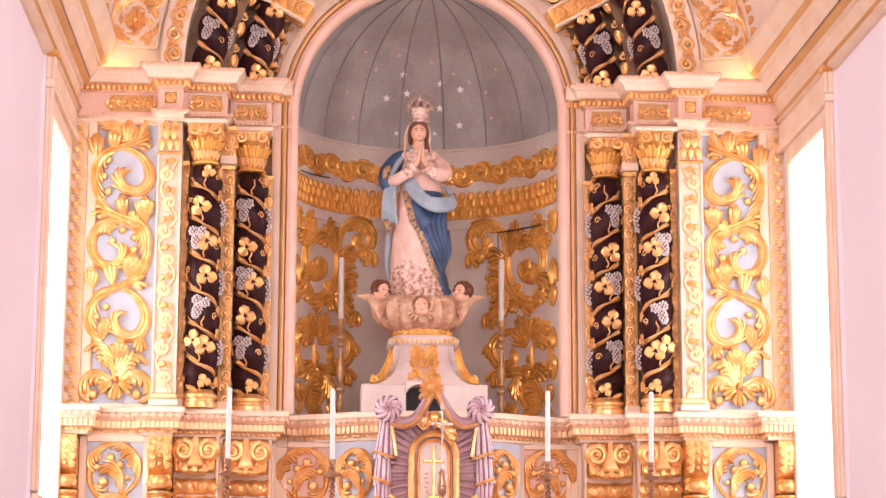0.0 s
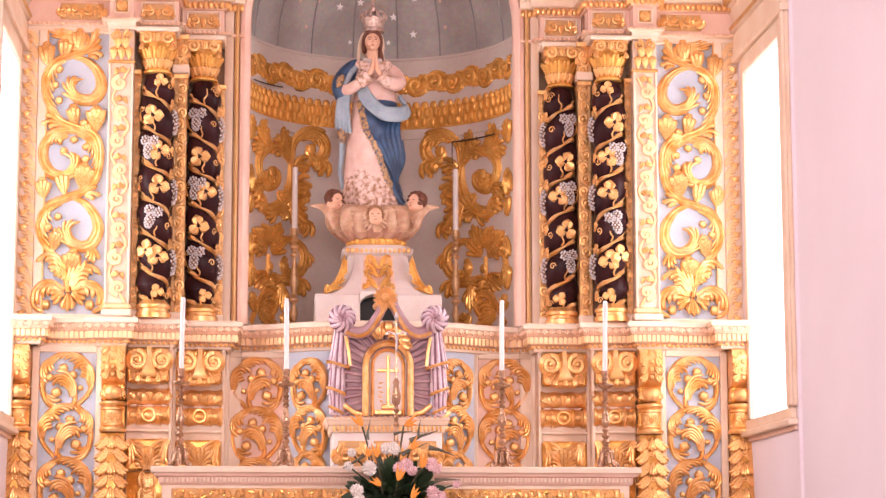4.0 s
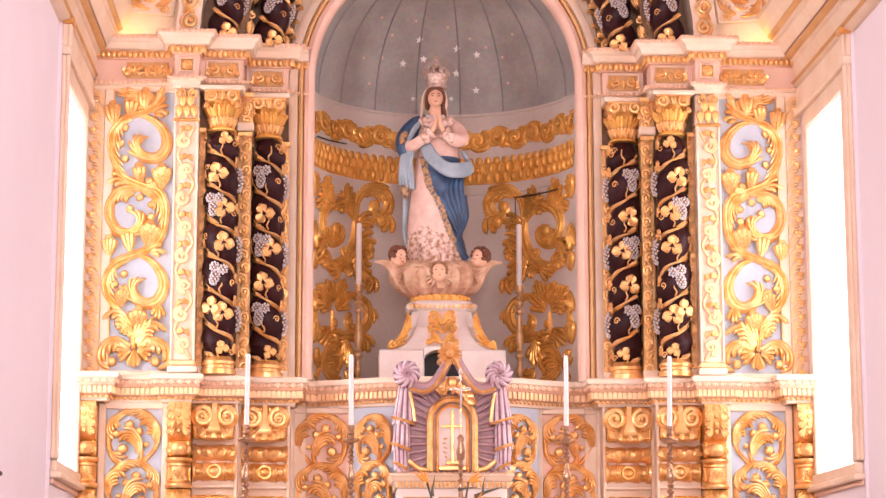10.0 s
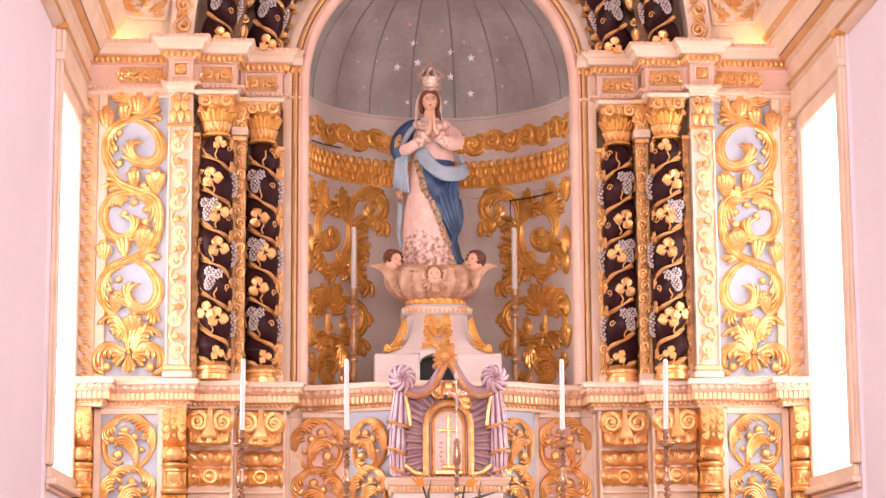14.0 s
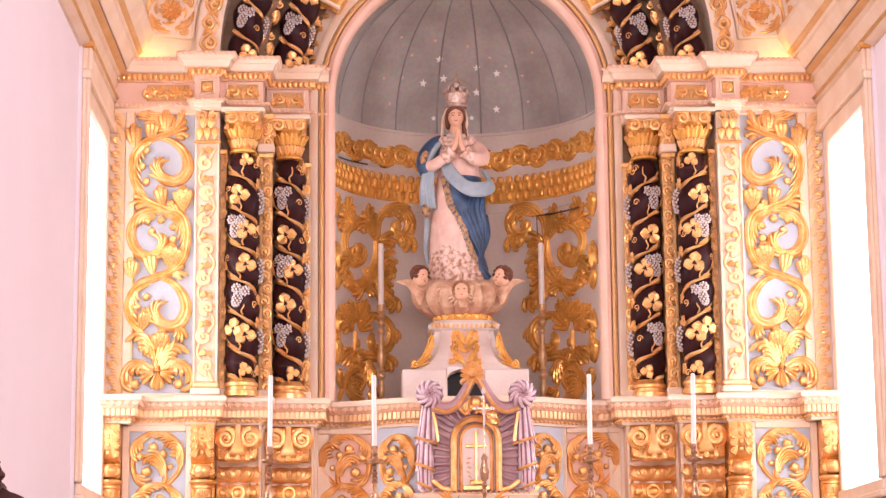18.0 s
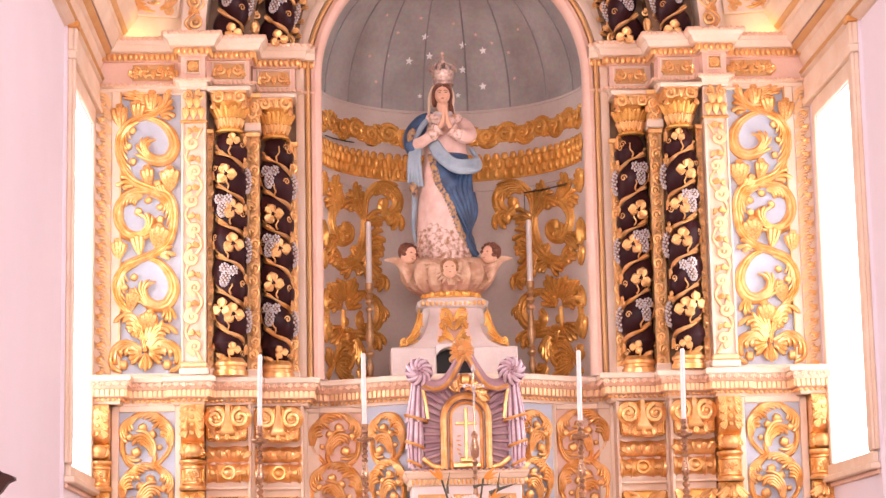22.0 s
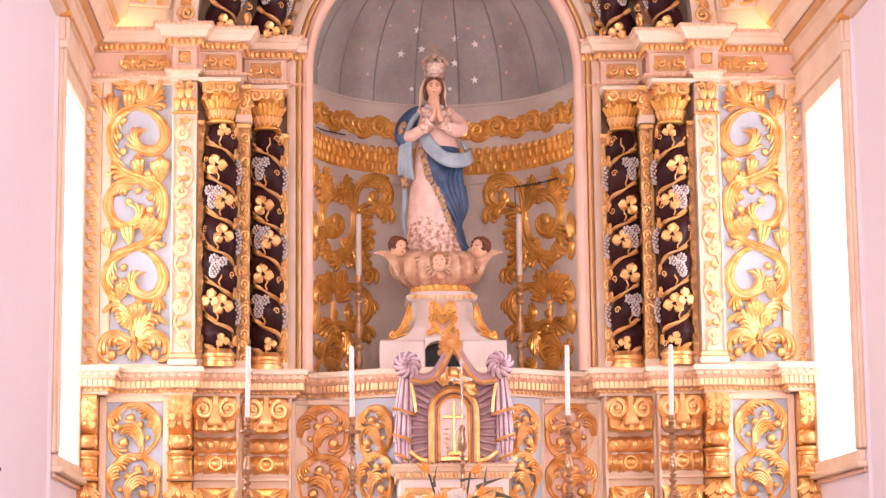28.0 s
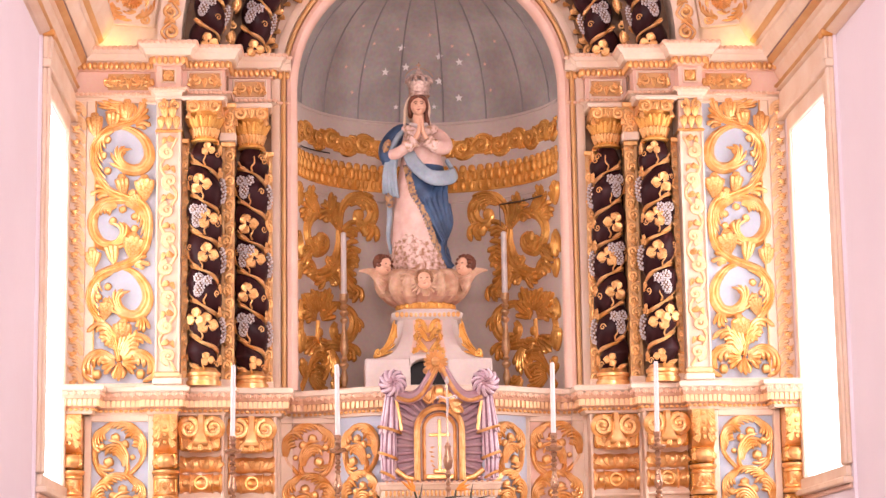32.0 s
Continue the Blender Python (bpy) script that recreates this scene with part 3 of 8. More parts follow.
def spray_mesh(n=7, turn=85, deep=1.0):
    """Half an acanthus leaf: a rib bends along the scroll, and short broad lobes bud from its inner side, overlapping, each rolled forward at its rounded tip."""
    bm = bmesh.new()
    k = 1 / radians(turn)
    def spine(u):
        a = radians(turn) * u
        return Vector((k * (1 - math.cos(a)), 0, k * math.sin(a))), Vector((math.cos(a), 0, -math.sin(a))), Vector((math.sin(a), 0, math.cos(a)))
    rib = []
    for q in range(13):
        p, right, fwd = spine(q / 12)
        rib.append(p + Vector((0, -deep * (0.05 + 0.10 * math.sin(math.pi * q / 13)), 0)))
    p, right, fwd = spine(1.0)
    rib += [rib[-1] + right * 0.07 + fwd * 0.05 + Vector((0, -0.04 * deep, 0)), rib[-1] + right * 0.15 + fwd * 0.02]
    sweep(bm, rib, lambda u: 0.028 + 0.042 * math.sin(math.pi * min(1, 0.1 + u * 0.85)), 6, 1.1 * deep)
    for j in range(n):
        u0 = 0.04 + 0.80 * j / (n - 1)
        p, right, fwd = spine(u0)
        size = 0.30 + 0.16 * math.sin(math.pi * (j + 0.6) / n)
        line = []
        for q in range(6):
            w = q / 5
            a = radians(14 + 66 * w)
            line.append(p + (fwd * math.cos(a) + right * math.sin(a)) * (size * w) + right * 0.02 + Vector((0, -deep * (0.03 + 0.05 * w + 0.09 * math.sin(math.pi * 0.8 * w)), 0)))
        line.append(line[-1] + right * 0.05 - fwd * 0.02 + Vector((0, 0.03 * deep, 0)))
        sweep(bm, line, lambda w: 0.024 + 0.046 * math.sin(math.pi * min(1.0, 0.04 + 0.70 * w)) ** 1.2, 6, 1.2 * deep)
    return finish(bm, True)


def palmette_mesh(n=4, deep=1.0, spread=0.27, drop=0.10, bend=0.0):
    """A tulip-shaped tuft: broad flutes side by side from a narrow foot, their rounded ends leaning forward."""
    bm = bmesh.new()
    for j in range(n):
        v = -1 + 2 * j / (n - 1)
        end = 0.90 - drop * v * v
        line = []
        for q in range(12):
            u = min(q / 10, 0.94 + 0.03 * (q - 9)) if q > 9 else q / 10
            x = 0.80 * spread * v * (0.55 * u + 0.45 * math.sin(math.pi / 2 * min(1, u * 1.6)))
            line.append(Vector((x + bend * u * u, -deep * (0.05 + 0.13 * math.sin(math.pi * 0.75 * u) + 0.10 * u ** 4 - 0.03 * v * v), end * u)))
        full = lambda u: (0.050 + 0.072 * math.sin(math.pi / 2 * min(1.0, u * 1.5)) ** 1.3) * min(1.0, 3.9 / n)
        sweep(bm, line, lambda u: full(u) * (1.0 if u < 0.78 else max(0.2, 1 - ((u - 0.78) / 0.22) ** 2) ** 0.5), 7, 1.25 * deep)
    return finish(bm, True)


LEAF = shared("leaf", palmette_mesh(), GOLD)
LEAF_W = shared("leaf", spray_mesh(), GOLD)
LEAF_N = shared("leaf", acanthus(2, 1.0, 0.36, 0.13, 0.16, 0.0), GOLD)
LEAF_F = shared("leaf", acanthus(3, 1.0, 0.60, 0.17, 0.22, 0.0), GOLD)
LEAF_T = shared("leaf", palmette_mesh(3, 1.0, 0.24, 0.06), GOLD)
LEAF_B = shared("leaf", palmette_mesh(5, 1.1, 0.26, 0.20, 0.26), GOLD)
LEAF_TD = shared("leaf", palmette_mesh(3, 0.8, 0.24, 0.06), GOLD_DULL)
LEAF_ND = shared("leaf", acanthus(2, 1.0, 0.40, 0.13, 0.16, 0.0), GOLD_DULL)
BALL = shared("boss", ball_mesh(), GOLD)
BALL_OLD = shared("boss", ball_mesh(0.5, 0.06), GOLD_DULL)
VOL_R = shared("volute", spiral_mesh(hand=-1), GOLD)
VOL_L = shared("volute", spiral_mesh(hand=1), GOLD)
VOL_FAT_R = shared("volute", spiral_mesh(1.15, 0.5, 0.155, -1, 0.55), PALE_GILT)
VOL_FAT_L = shared("volute", spiral_mesh(1.15, 0.5, 0.155, 1, 0.55), PALE_GILT)
VOL_OLD_R = shared("volute", spiral_mesh(1.25, 0.5, 0.14, -1, 0.45), GOLD_DULL)
VOL_OLD_L = shared("volute", spiral_mesh(1.25, 0.5, 0.14, 1, 0.45), GOLD_DULL)
TREFOIL = shared("vine_leaf", trefoil_mesh(), GOLD)
GRAPES = shared("grape_bunch", grapes_mesh(), SILVER)
GRAPES_N = shared("grape_bunch", grapes_mesh(False), SILVER)
GRAPES.materials.append(BROWN)
GRAPES_N.materials.append(BROWN)


def frond_mesh(fmap, pts, width, out=0.0, rise=0.7, ridges=0.0):
    """A plain swelling scroll laid along a line; ridges cut lengthwise grooves."""
    line = smooth_path([(u, 0, v) for u, v in pts], 6)
    n = len(line)
    across = [-1 + k / 8 for k in range(17)]
    bm = bmesh.new()
    rows = []
    for i, p in enumerate(line):
        d = (line[min(i + 1, n - 1)] - line[max(i - 1, 0)]).normalized()
        side = Vector((d.z, 0, -d.x))
        w = width(i / (n - 1))
        row = []
        for v in across:
            q = p + side * (v * w)
            h = rise * w * ((1 - v ** 4) * (1 - ridges * (0.5 + 0.5 * math.cos(3 * math.pi * v))))
            row.append(bm.verts.new(fmap(q.x, q.z, out + (h if abs(v) < 1 else -0.004))[0]))
        rows.append(row)
    for a, b in zip(rows, rows[1:]):
        for k in range(len(across) - 1):
            bm.faces.new((a[k], a[k + 1], b[k + 1], b[k]))
    bm.faces.new(rows[0][::-1])
    bm.faces.new(rows[-1])
    return finish(bm, 62)


def flute_mesh(fmap, pts, width, n, out=0.0, rise=0.7, sides=(1, 1)):
    """A carved acanthus leaf: n rounded flutes run side by side along a line, and one after another peel off to the lobed edge, where each ends in a rolled tip."""
    line = smooth_path([(u, 0, v) for u, v in pts], 8)
    last = len(line) - 1
    w = max(width(0.5), width(0.6))
    def on(u):
        f = min(max(u, 0.0), 1.0) * last
        i = min(int(f), last - 1)
        d = (line[i + 1] - line[i]).normalized()
        return line[i].lerp(line[i + 1], f - i), Vector((d.z, 0, -d.x)), d
    bm = bmesh.new()
    one = sides[1] - sides[0]
    for j in range(n):
        if one:
            v = one * (-0.86 + 1.72 * (j + 0.5) / n)
            end, peel, full = 1 - 0.60 * j / max(1, n - 1), one * (0.25 + 0.55 * j / max(1, n - 1)), 1.25
        else:
            v = -0.8 + 1.6 * j / max(1, n - 1)
            end, peel, full = 1 - 0.46 * abs(v) ** 1.3, 0.48 * v, 1.2
        tube_line, steps = [], 13
        for q in range(steps):
            t = q / (steps - 1)
            p, side, d = on(end * t)
            grow = 0.40 + 0.60 * min(1.0, end * t / 0.45)
            curl = max(0.0, (t - 0.55) / 0.45) ** 2
            tip = max(0.0, (t - 0.88) / 0.12)
            a = p + side * (w * (v * grow + peel * curl)) + d * (w * 0.15 * curl)
            tube_line.append(fmap(a.x, a.z, out + rise * w * (0.22 + 0.40 * math.sin(math.pi * min(1.0, 0.15 + 0.7 * t)) + 0.22 * curl - 0.25 * tip))[0])
        nrm = fmap(line[last // 2].x, line[last // 2].z, 0.0)[1]
        up = nrm @ Vector((0, -1, 0)) if nrm is not None else Vector((0, -1, 0))
        sweep(bm, tube_line, lambda t: full * w / n * (0.55 + 0.45 * min(1.0, t / 0.4) + 0.28 * max(0.0, 1 - abs(t - 0.86) / 0.14)) * (1.0 if t < 0.86 else math.sqrt(max(0.08, 1 - ((t - 0.86) / 0.14) ** 2))), 7, 1.15, up)
    return finish(bm, True)


def frond(fmap, pts, width, mat, parent, lobes=0, name="leaf", **more):
    """A plain ridged scroll, or with lobes a fluted leaf."""
    me = flute_mesh(fmap, pts, width, lobes, **more) if lobes else frond_mesh(fmap, pts, width, **more)
    return part(name, me, mat, parent)


def spindle(w, blunt=0.3, start=0.25):
    """Half width along a leaf: narrow foot, full middle, rounded tip."""
    return lambda u: w * max(0.06, min(1.0, start + (1 - start) * min(1.0, u / 0.45)) * (1 if u < 1 - blunt else math.sqrt(max(0.0, 1 - ((u - 1 + blunt) / blunt) ** 2))))


def crescent(w, foot=0.25, tip=0.35):
    return lambda u: w * (foot + (1 - foot) * math.sin(math.pi / 2 * min(1.0, u / 0.5)) if u < 0.5 else tip + (1 - tip) * math.cos(math.pi / 2 * (u - 0.5) / 0.5) ** 0.8)


def flat_map(x0, z0, y):
    """A flat field facing the nave: (right, up) metres to a frame in the room."""
    return lambda u, v, out=0.0: (Vector((x0 + u, y - out, z0 + v)), Matrix.Identity(3))


def niche_map(radius=NR):
    """The niche's curved wall: u is the way round from the middle, v the height."""
    def f(u, v, out=0.0):
        a = math.pi / 2 - u / radius
        r = radius - out
        m = Matrix.Rotation(-u / radius, 3, "Z")
        return Vector((r * math.cos(a), 0.5 + r * math.sin(a), v)), m
    return f


def put(name, me, fmap, u, v, turn, size, parent, out=0.0, flip=False, wide=1.0):
    """Sets a shared shape on a field: turn in degrees clockwise from upright, size in metres."""
    p, m = fmap(u, v, out)
    m4 = Matrix.Translation(p) @ m.to_4x4() @ Matrix.Rotation(radians(turn), 4, "Y") @ Matrix.Diagonal((size * wide * (-1 if flip else 1), size, size, 1))
    return piece(name, me, m4, parent)


LEAF_RUN = shared("leaf", flute_mesh(lambda u, v, out=0.0: (Vector((u, -out, v)), None), [(0.0, -0.1), (0.06, 0.22), (0.30, 0.50), (0.62, 0.66), (0.84, 0.92)], spindle(0.25), 4, rise=0.45, sides=(0, 1)), PALE_GILT)


# ---------------------------------------------------------------- tall side panels with a rising acanthus scroll
def tall_panel():
    t = thing("acanthus_carving", "tall grey-blue panel with a gilded acanthus scroll in relief", "panel", "carved side panels")
    Y = 0.205
    part("board", boxed(1.555, 1.915, Y, Y + 0.014, 2.92, Z1, bevel=0), BLUE, t, "pale grey-blue painted board")
    for x0, x1, z0, z1 in ((1.905, 1.955, 2.92, Z1), (1.548, 1.562, 2.92, Z1), (1.562, 1.905, 2.92, 2.94), (1.562, 1.905, 4.54, Z1)):
        part("frame_strip", boxed(x0, x1, Y - 0.022, Y + 0.006, z0, z1, bevel=0.004), CREAM, t)
    part("gilt_fillet", boxed(1.900, 1.908, Y - 0.027, Y, 2.92, Z1, bevel=0.002), GOLD, t)
    F = flat_map(0, 0, Y)
    frond(F, [(1.627, 4.565), (1.670, 4.463), (1.761, 4.417), (1.842, 4.391), (1.905, 4.325), (1.923, 4.236), (1.901, 4.137), (1.840, 4.045), (1.734, 3.996), (1.645, 3.963), (1.607, 3.891), (1.605, 3.798), (1.628, 3.700), (1.692, 3.634), (1.789, 3.594), (1.880, 3.552), (1.930, 3.466), (1.928, 3.381), (1.880, 3.302), (1.813, 3.233), (1.779, 3.157), (1.760, 3.065)], lambda u: 0.019 + 0.007 * math.sin(math.pi * u), GOLD, t, name="main_stem", out=0.008, rise=1.1, ridges=0.35)
    for pts in ([(1.793, 4.414), (1.694, 4.387), (1.624, 4.322), (1.602, 4.236), (1.637, 4.170), (1.705, 4.157), (1.761, 4.190), (1.776, 4.236), (1.747, 4.272)],
                [(1.614, 3.914), (1.674, 3.969), (1.783, 3.983), (1.870, 3.960), (1.918, 3.891), (1.919, 3.808), (1.875, 3.739), (1.809, 3.719), (1.747, 3.749), (1.726, 3.808), (1.756, 3.844)],
                [(1.773, 3.604), (1.684, 3.571), (1.620, 3.492), (1.605, 3.407), (1.642, 3.335), (1.707, 3.321), (1.764, 3.361), (1.779, 3.420), (1.747, 3.456)]):
        frond(F, pts, crescent(0.037, 0.28, 0.50), GOLD, t, name="scroll", rise=0.95, ridges=0.30)
    # lobed leaves that line the inner side of each bend
    for pts, n, sd in (([(1.809, 4.387), (1.880, 4.341), (1.897, 4.249), (1.875, 4.157), (1.818, 4.078)], 6, (0, 1)), ([(1.805, 3.571), (1.892, 3.519), (1.906, 3.433), (1.882, 3.354), (1.821, 3.288)], 6, (0, 1)), ([(1.733, 3.966), (1.660, 3.930), (1.632, 3.864), (1.634, 3.782), (1.662, 3.716)], 6, (1, 0)), ([(1.673, 4.433), (1.746, 4.473), (1.818, 4.512), (1.878, 4.545)], 5, (0, 1)), ([(1.782, 3.953), (1.847, 3.933), (1.881, 3.881)], 5, (0, 1))):
        frond(F, pts, spindle(0.034), GOLD, t, n, sides=sd, out=0.002, rise=0.7)
    # the scrolls end in a leaf that curls into the eye
    for pts, sd in (([(1.672, 4.157), (1.751, 4.177), (1.785, 4.236), (1.764, 4.282), (1.708, 4.289)], (0, 1)),
                    ([(1.865, 3.733), (1.783, 3.723), (1.732, 3.779), (1.746, 3.838), (1.803, 3.864)], (1, 0)),
                    ([(1.671, 3.321), (1.754, 3.344), (1.788, 3.410), (1.763, 3.460), (1.708, 3.473)], (0, 1))):
        frond(F, pts, spindle(0.034, 0.2, 0.5), GOLD, t, 5, sides=sd, out=0.014, rise=0.8)
    # leafy ends at the top and beside the crossings
    for pts, n in (([(1.721, 4.545), (1.780, 4.525), (1.845, 4.529), (1.904, 4.552)], 5), ([(1.686, 4.447), (1.655, 4.499), (1.640, 4.558)], 4), ([(1.679, 4.420), (1.633, 4.430), (1.600, 4.414)], 3), ([(1.832, 4.019), (1.879, 4.032), (1.930, 4.012)], 3), ([(1.679, 3.611), (1.640, 3.624), (1.597, 3.611)], 3), ([(1.645, 3.321), (1.631, 3.272), (1.640, 3.223)], 4)):
        frond(F, pts, spindle(0.033), GOLD, t, n, out=0.002)
    # tufts that stand on the stem, each with a rolled tip
    rnd = random.Random(3)
    for (x, z), a, l in zip(((1.622, 3.979), (1.740, 3.999), (1.815, 4.387), (1.903, 4.341), (1.699, 3.644), (1.793, 3.611), (1.913, 3.585), (1.732, 4.440), (1.746, 3.163), (1.654, 3.940), (1.847, 3.295)), (2, 8, -4, 4, -6, 6, 2, -2, -4, 30, -8), (0.125, 0.110, 0.100, 0.125, 0.130, 0.110, 0.105, 0.105, 0.120, 0.080, 0.105)):
        put("leaf", rnd.choice((LEAF, LEAF_T, LEAF)), F, x, z, a + rnd.uniform(-5, 5), l * 1.15, t, 0.006, flip=rnd.random() < 0.5, wide=rnd.uniform(1.1, 1.3))
        put("boss", BALL, F, x + l * 1.02 * math.sin(radians(a)), z + l * 1.03, a, 0.046, t, 0.016, wide=1.25)
    for x, z in [(1.840, 4.331), (1.861, 4.239), (1.836, 4.150), (1.826, 3.486), (1.877, 3.427), (1.842, 3.331), (1.679, 3.887), (1.680, 3.815), (1.748, 3.927), (1.621, 4.078), (1.802, 3.861), (1.785, 4.486)]:
        put("boss", BALL, F, x, z, rnd.uniform(0, 90), rnd.uniform(0.040, 0.050), t, 0.014, wide=1.2)
    # the leafy foot with two fruits
    for pts, sd in (([(1.744, 3.091), (1.700, 3.163), (1.648, 3.183), (1.595, 3.150)], (1, 0)), ([(1.778, 3.137), (1.819, 3.223), (1.866, 3.249), (1.927, 3.216)], (0, 1)), ([(1.737, 3.071), (1.666, 3.104), (1.606, 3.071), (1.588, 2.999), (1.630, 2.966)], (1, 0)), ([(1.783, 3.071), (1.856, 3.104), (1.914, 3.071), (1.928, 2.999), (1.885, 2.966)], (0, 1)), ([(1.737, 3.058), (1.691, 3.045), (1.664, 3.006)], (0, 1)), ([(1.783, 3.058), (1.828, 3.045), (1.853, 3.006)], (1, 0)), ([(1.752, 3.124), (1.714, 3.206), (1.723, 3.282)], (1, 1)), ([(1.779, 3.173), (1.812, 3.190), (1.851, 3.163)], (1, 1))):
        frond(F, pts, spindle(0.042, 0.25, 0.4), GOLD, t, 4, sides=sd, out=0.006)
    put("leaf", LEAF_F, F, *(1.760, 3.065), 180, 0.13, t, 0.012, wide=1.3)
    for x, z in [(1.641, 2.992), (1.882, 2.992)]:
        put("boss", BALL, F, x, z, 0, 0.062, t, 0.012)
    return t


mirrored(tall_panel())


def leaf_border():
    t = thing("leaf_border", "narrow cream strip with a row of gilded leaves", "border", "leaf borders")
    part("strip", boxed(1.957, 2.062, 0.185, 0.24, 2.92, Z1, bevel=0.003), CREAM, t)
    part("edge", boxed(2.056, 2.075, 0.15, 0.24, 2.92, Z1, bevel=0.003), CREAM, t)
    F = flat_map(0, 0, 0.185)
    for i in range(20):
        z = 2.945 + 1.53 * i / 19
        put("leaf", LEAF_RUN, F, 1.968, z, 0, 0.098, t, 0.0)
        put("leaf", LEAF_T, F, 1.990, z + 0.012, 118, 0.052, t, 0.002)
    return t


mirrored(leaf_border())


def pilaster():
    t = thing("pilaster", "flat cream pilaster with gilded running scrolls", "pilaster", "upper pilasters")
    part("shaft", boxed(1.415, 1.552, 0.085, 0.30, 2.99, 4.36, bevel=0.004), CREAM, t)
    for x0, x1 in ((1.415, 1.428), (1.540, 1.552)):
        part("edge_fillet", boxed(x0, x1, 0.072, 0.09, 2.99, 4.36, bevel=0.003), CREAM, t)
    part("base", boxed(1.40, 1.565, 0.06, 0.30, 2.918, 2.955, bevel=0.006), CREAM, t)
    part("base_moulding", boxed(1.408, 1.558, 0.07, 0.30, 2.955, 2.99, bevel=0.01), PALE_GILT, t)
    cap = part("capital", boxed(1.415, 1.552, 0.085, 0.30, 4.36, 4.535, bevel=0.004), CREAM, t, "gilded leaf capital")
    part("abacus", boxed(1.405, 1.56, 0.062, 0.30, 4.535, 4.556, bevel=0.005), CREAM, t)
    part("necking", boxed(1.405, 1.56, 0.065, 0.30, 4.345, 4.362, bevel=0.006), GOLD, t)
    F = flat_map(1.484, 0, 0.085)
    n = 8
    wave = [((-0.045, 0.0, 0.045, 0.0)[i % 4], 2.995 + 0.0825 * i) for i in range(17)]
    frond(F, wave, lambda u: 0.0105, PALE_GILT, t, name="scroll_stem", rise=1.2)
    for i in range(n):
        z = 3.075 + 1.155 * i / (n - 1)
        s = 1 if i % 2 else -1
        put("volute", VOL_FAT_R if s > 0 else VOL_FAT_L, F, s * 0.008, z, 0 if i % 2 else 180, 0.112, t, 0.002)
        put("boss", BALL, F, s * 0.006, z, 0, 0.024, t, 0.012)
        put("leaf", LEAF, F, -s * 0.040, z + 0.066, s * 70, 0.058, t, 0.002)
        put("leaf", LEAF_T, F, s * 0.036, z + 0.048, -s * 25, 0.048, t, 0.002)
    for k in range(3):
        put("leaf", LEAF, flat_map(0, 0, 0.080), 1.441 + 0.043 * k, 4.364, 0, 0.082, cap, wide=0.9)
    for k in range(2):
        put("leaf", LEAF, flat_map(0, 0, 0.072), 1.463 + 0.043 * k, 4.42, 0, 0.082, cap, wide=0.95)
    for s in (-1, 1):
        put("volute", VOL_R if s < 0 else VOL_L, flat_map(1.484, 0, 0.066), s * 0.036, 4.502, 0, 0.076, cap)
    return t


mirrored(pilaster())


# ---------------------------------------------------------------- twisted columns
SHAFT0, SHAFT1 = 3.005, 4.30
COLS = ((1.287, 0.165, 0.094), (1.030, 0.345, 0.094))
PITCH = 0.199
BULGE = 0.26   # height of the first bulge's middle, in turns, for the phase below


def frames_along(axis):
    out = []
    n = len(axis)
    for i, p in enumerate(axis):
        t = (axis[min(i + 1, n - 1)] - axis[max(i - 1, 0)]).normalized()
        side = Vector((0, -1, 0)).cross(t).normalized() * -1
        out.append((p, side, Vector((0, -1, 0)), t))
    return out


def twisted_shaft(bm, axis, r, length, hand, phase=0.0, seg=22):
    """A corkscrew of round bulges with a groove winding between them."""
    fr = frames_along(axis)
    n = len(fr)
    rings = []
    for i, (p, side, fwd, t) in enumerate(fr):
        u = i / (n - 1)
        ph = hand * 2 * math.pi * u * length / PITCH + phase
        e = min(1, u * 14, (1 - u) * 14)
        rings.append([bm.verts.new(p + (side * math.cos(a) + fwd * math.sin(a)) * (r * (0.52 + 0.56 * e * abs(math.sin((a - ph) / 2)) ** 0.62))) for a in (2 * math.pi * k / seg for k in range(seg))])
    for a, b in zip(rings, rings[1:]):
        for k in range(seg):
            bm.faces.new((a[k], a[(k + 1) % seg], b[(k + 1) % seg], b[k]))
    bm.faces.new(rings[0][::-1])
    bm.faces.new(rings[-1])
    return bm


def vine(axis, r, length, hand, phase):
    fr = frames_along(axis)
    n = len(fr)
    line = []
    for i, (p, side, fwd, t) in enumerate(fr):
        u = i / (n - 1)
        a = hand * 2 * math.pi * u * length / PITCH + phase + 0.16 * math.sin(u * length / PITCH * 2 * math.pi * 2.3)
        line.append(p + (side * math.cos(a) + fwd * math.sin(a)) * r * 0.76)
    bm = bmesh.new()
    sweep(bm, line, lambda u: 0.0105 * (1 + 0.35 * math.sin(u * n * 0.55)), 6, 1.0, Vector((0, -0.2, 1)).normalized())
    return bm


def on_shaft(name, me, axis, r, u, ang, turn, size, parent, out=0.0, flip=1):
    """A leaf or bunch on the shaft: u along it, ang round it in degrees from the front."""
    fr = frames_along(axis)
    p, side, fwd, t = fr[min(len(fr) - 1, max(0, round(u * (len(fr) - 1))))]
    a = radians(ang)
    nrm = (fwd * math.cos(a) + side * math.sin(a)).normalized()
    x = t.cross(-nrm).normalized() * -1
    m = Matrix((x, -nrm, t)).transposed().to_4x4()
    if m.determinant() < 0:
        m = Matrix((-x, -nrm, t)).transposed().to_4x4()
    return piece(name, me, Matrix.Translation(p + nrm * (r + out)) @ m @ Matrix.Rotation(radians(turn), 4, "Y") @ Matrix.Diagonal((size * flip, size, size, 1)), parent)


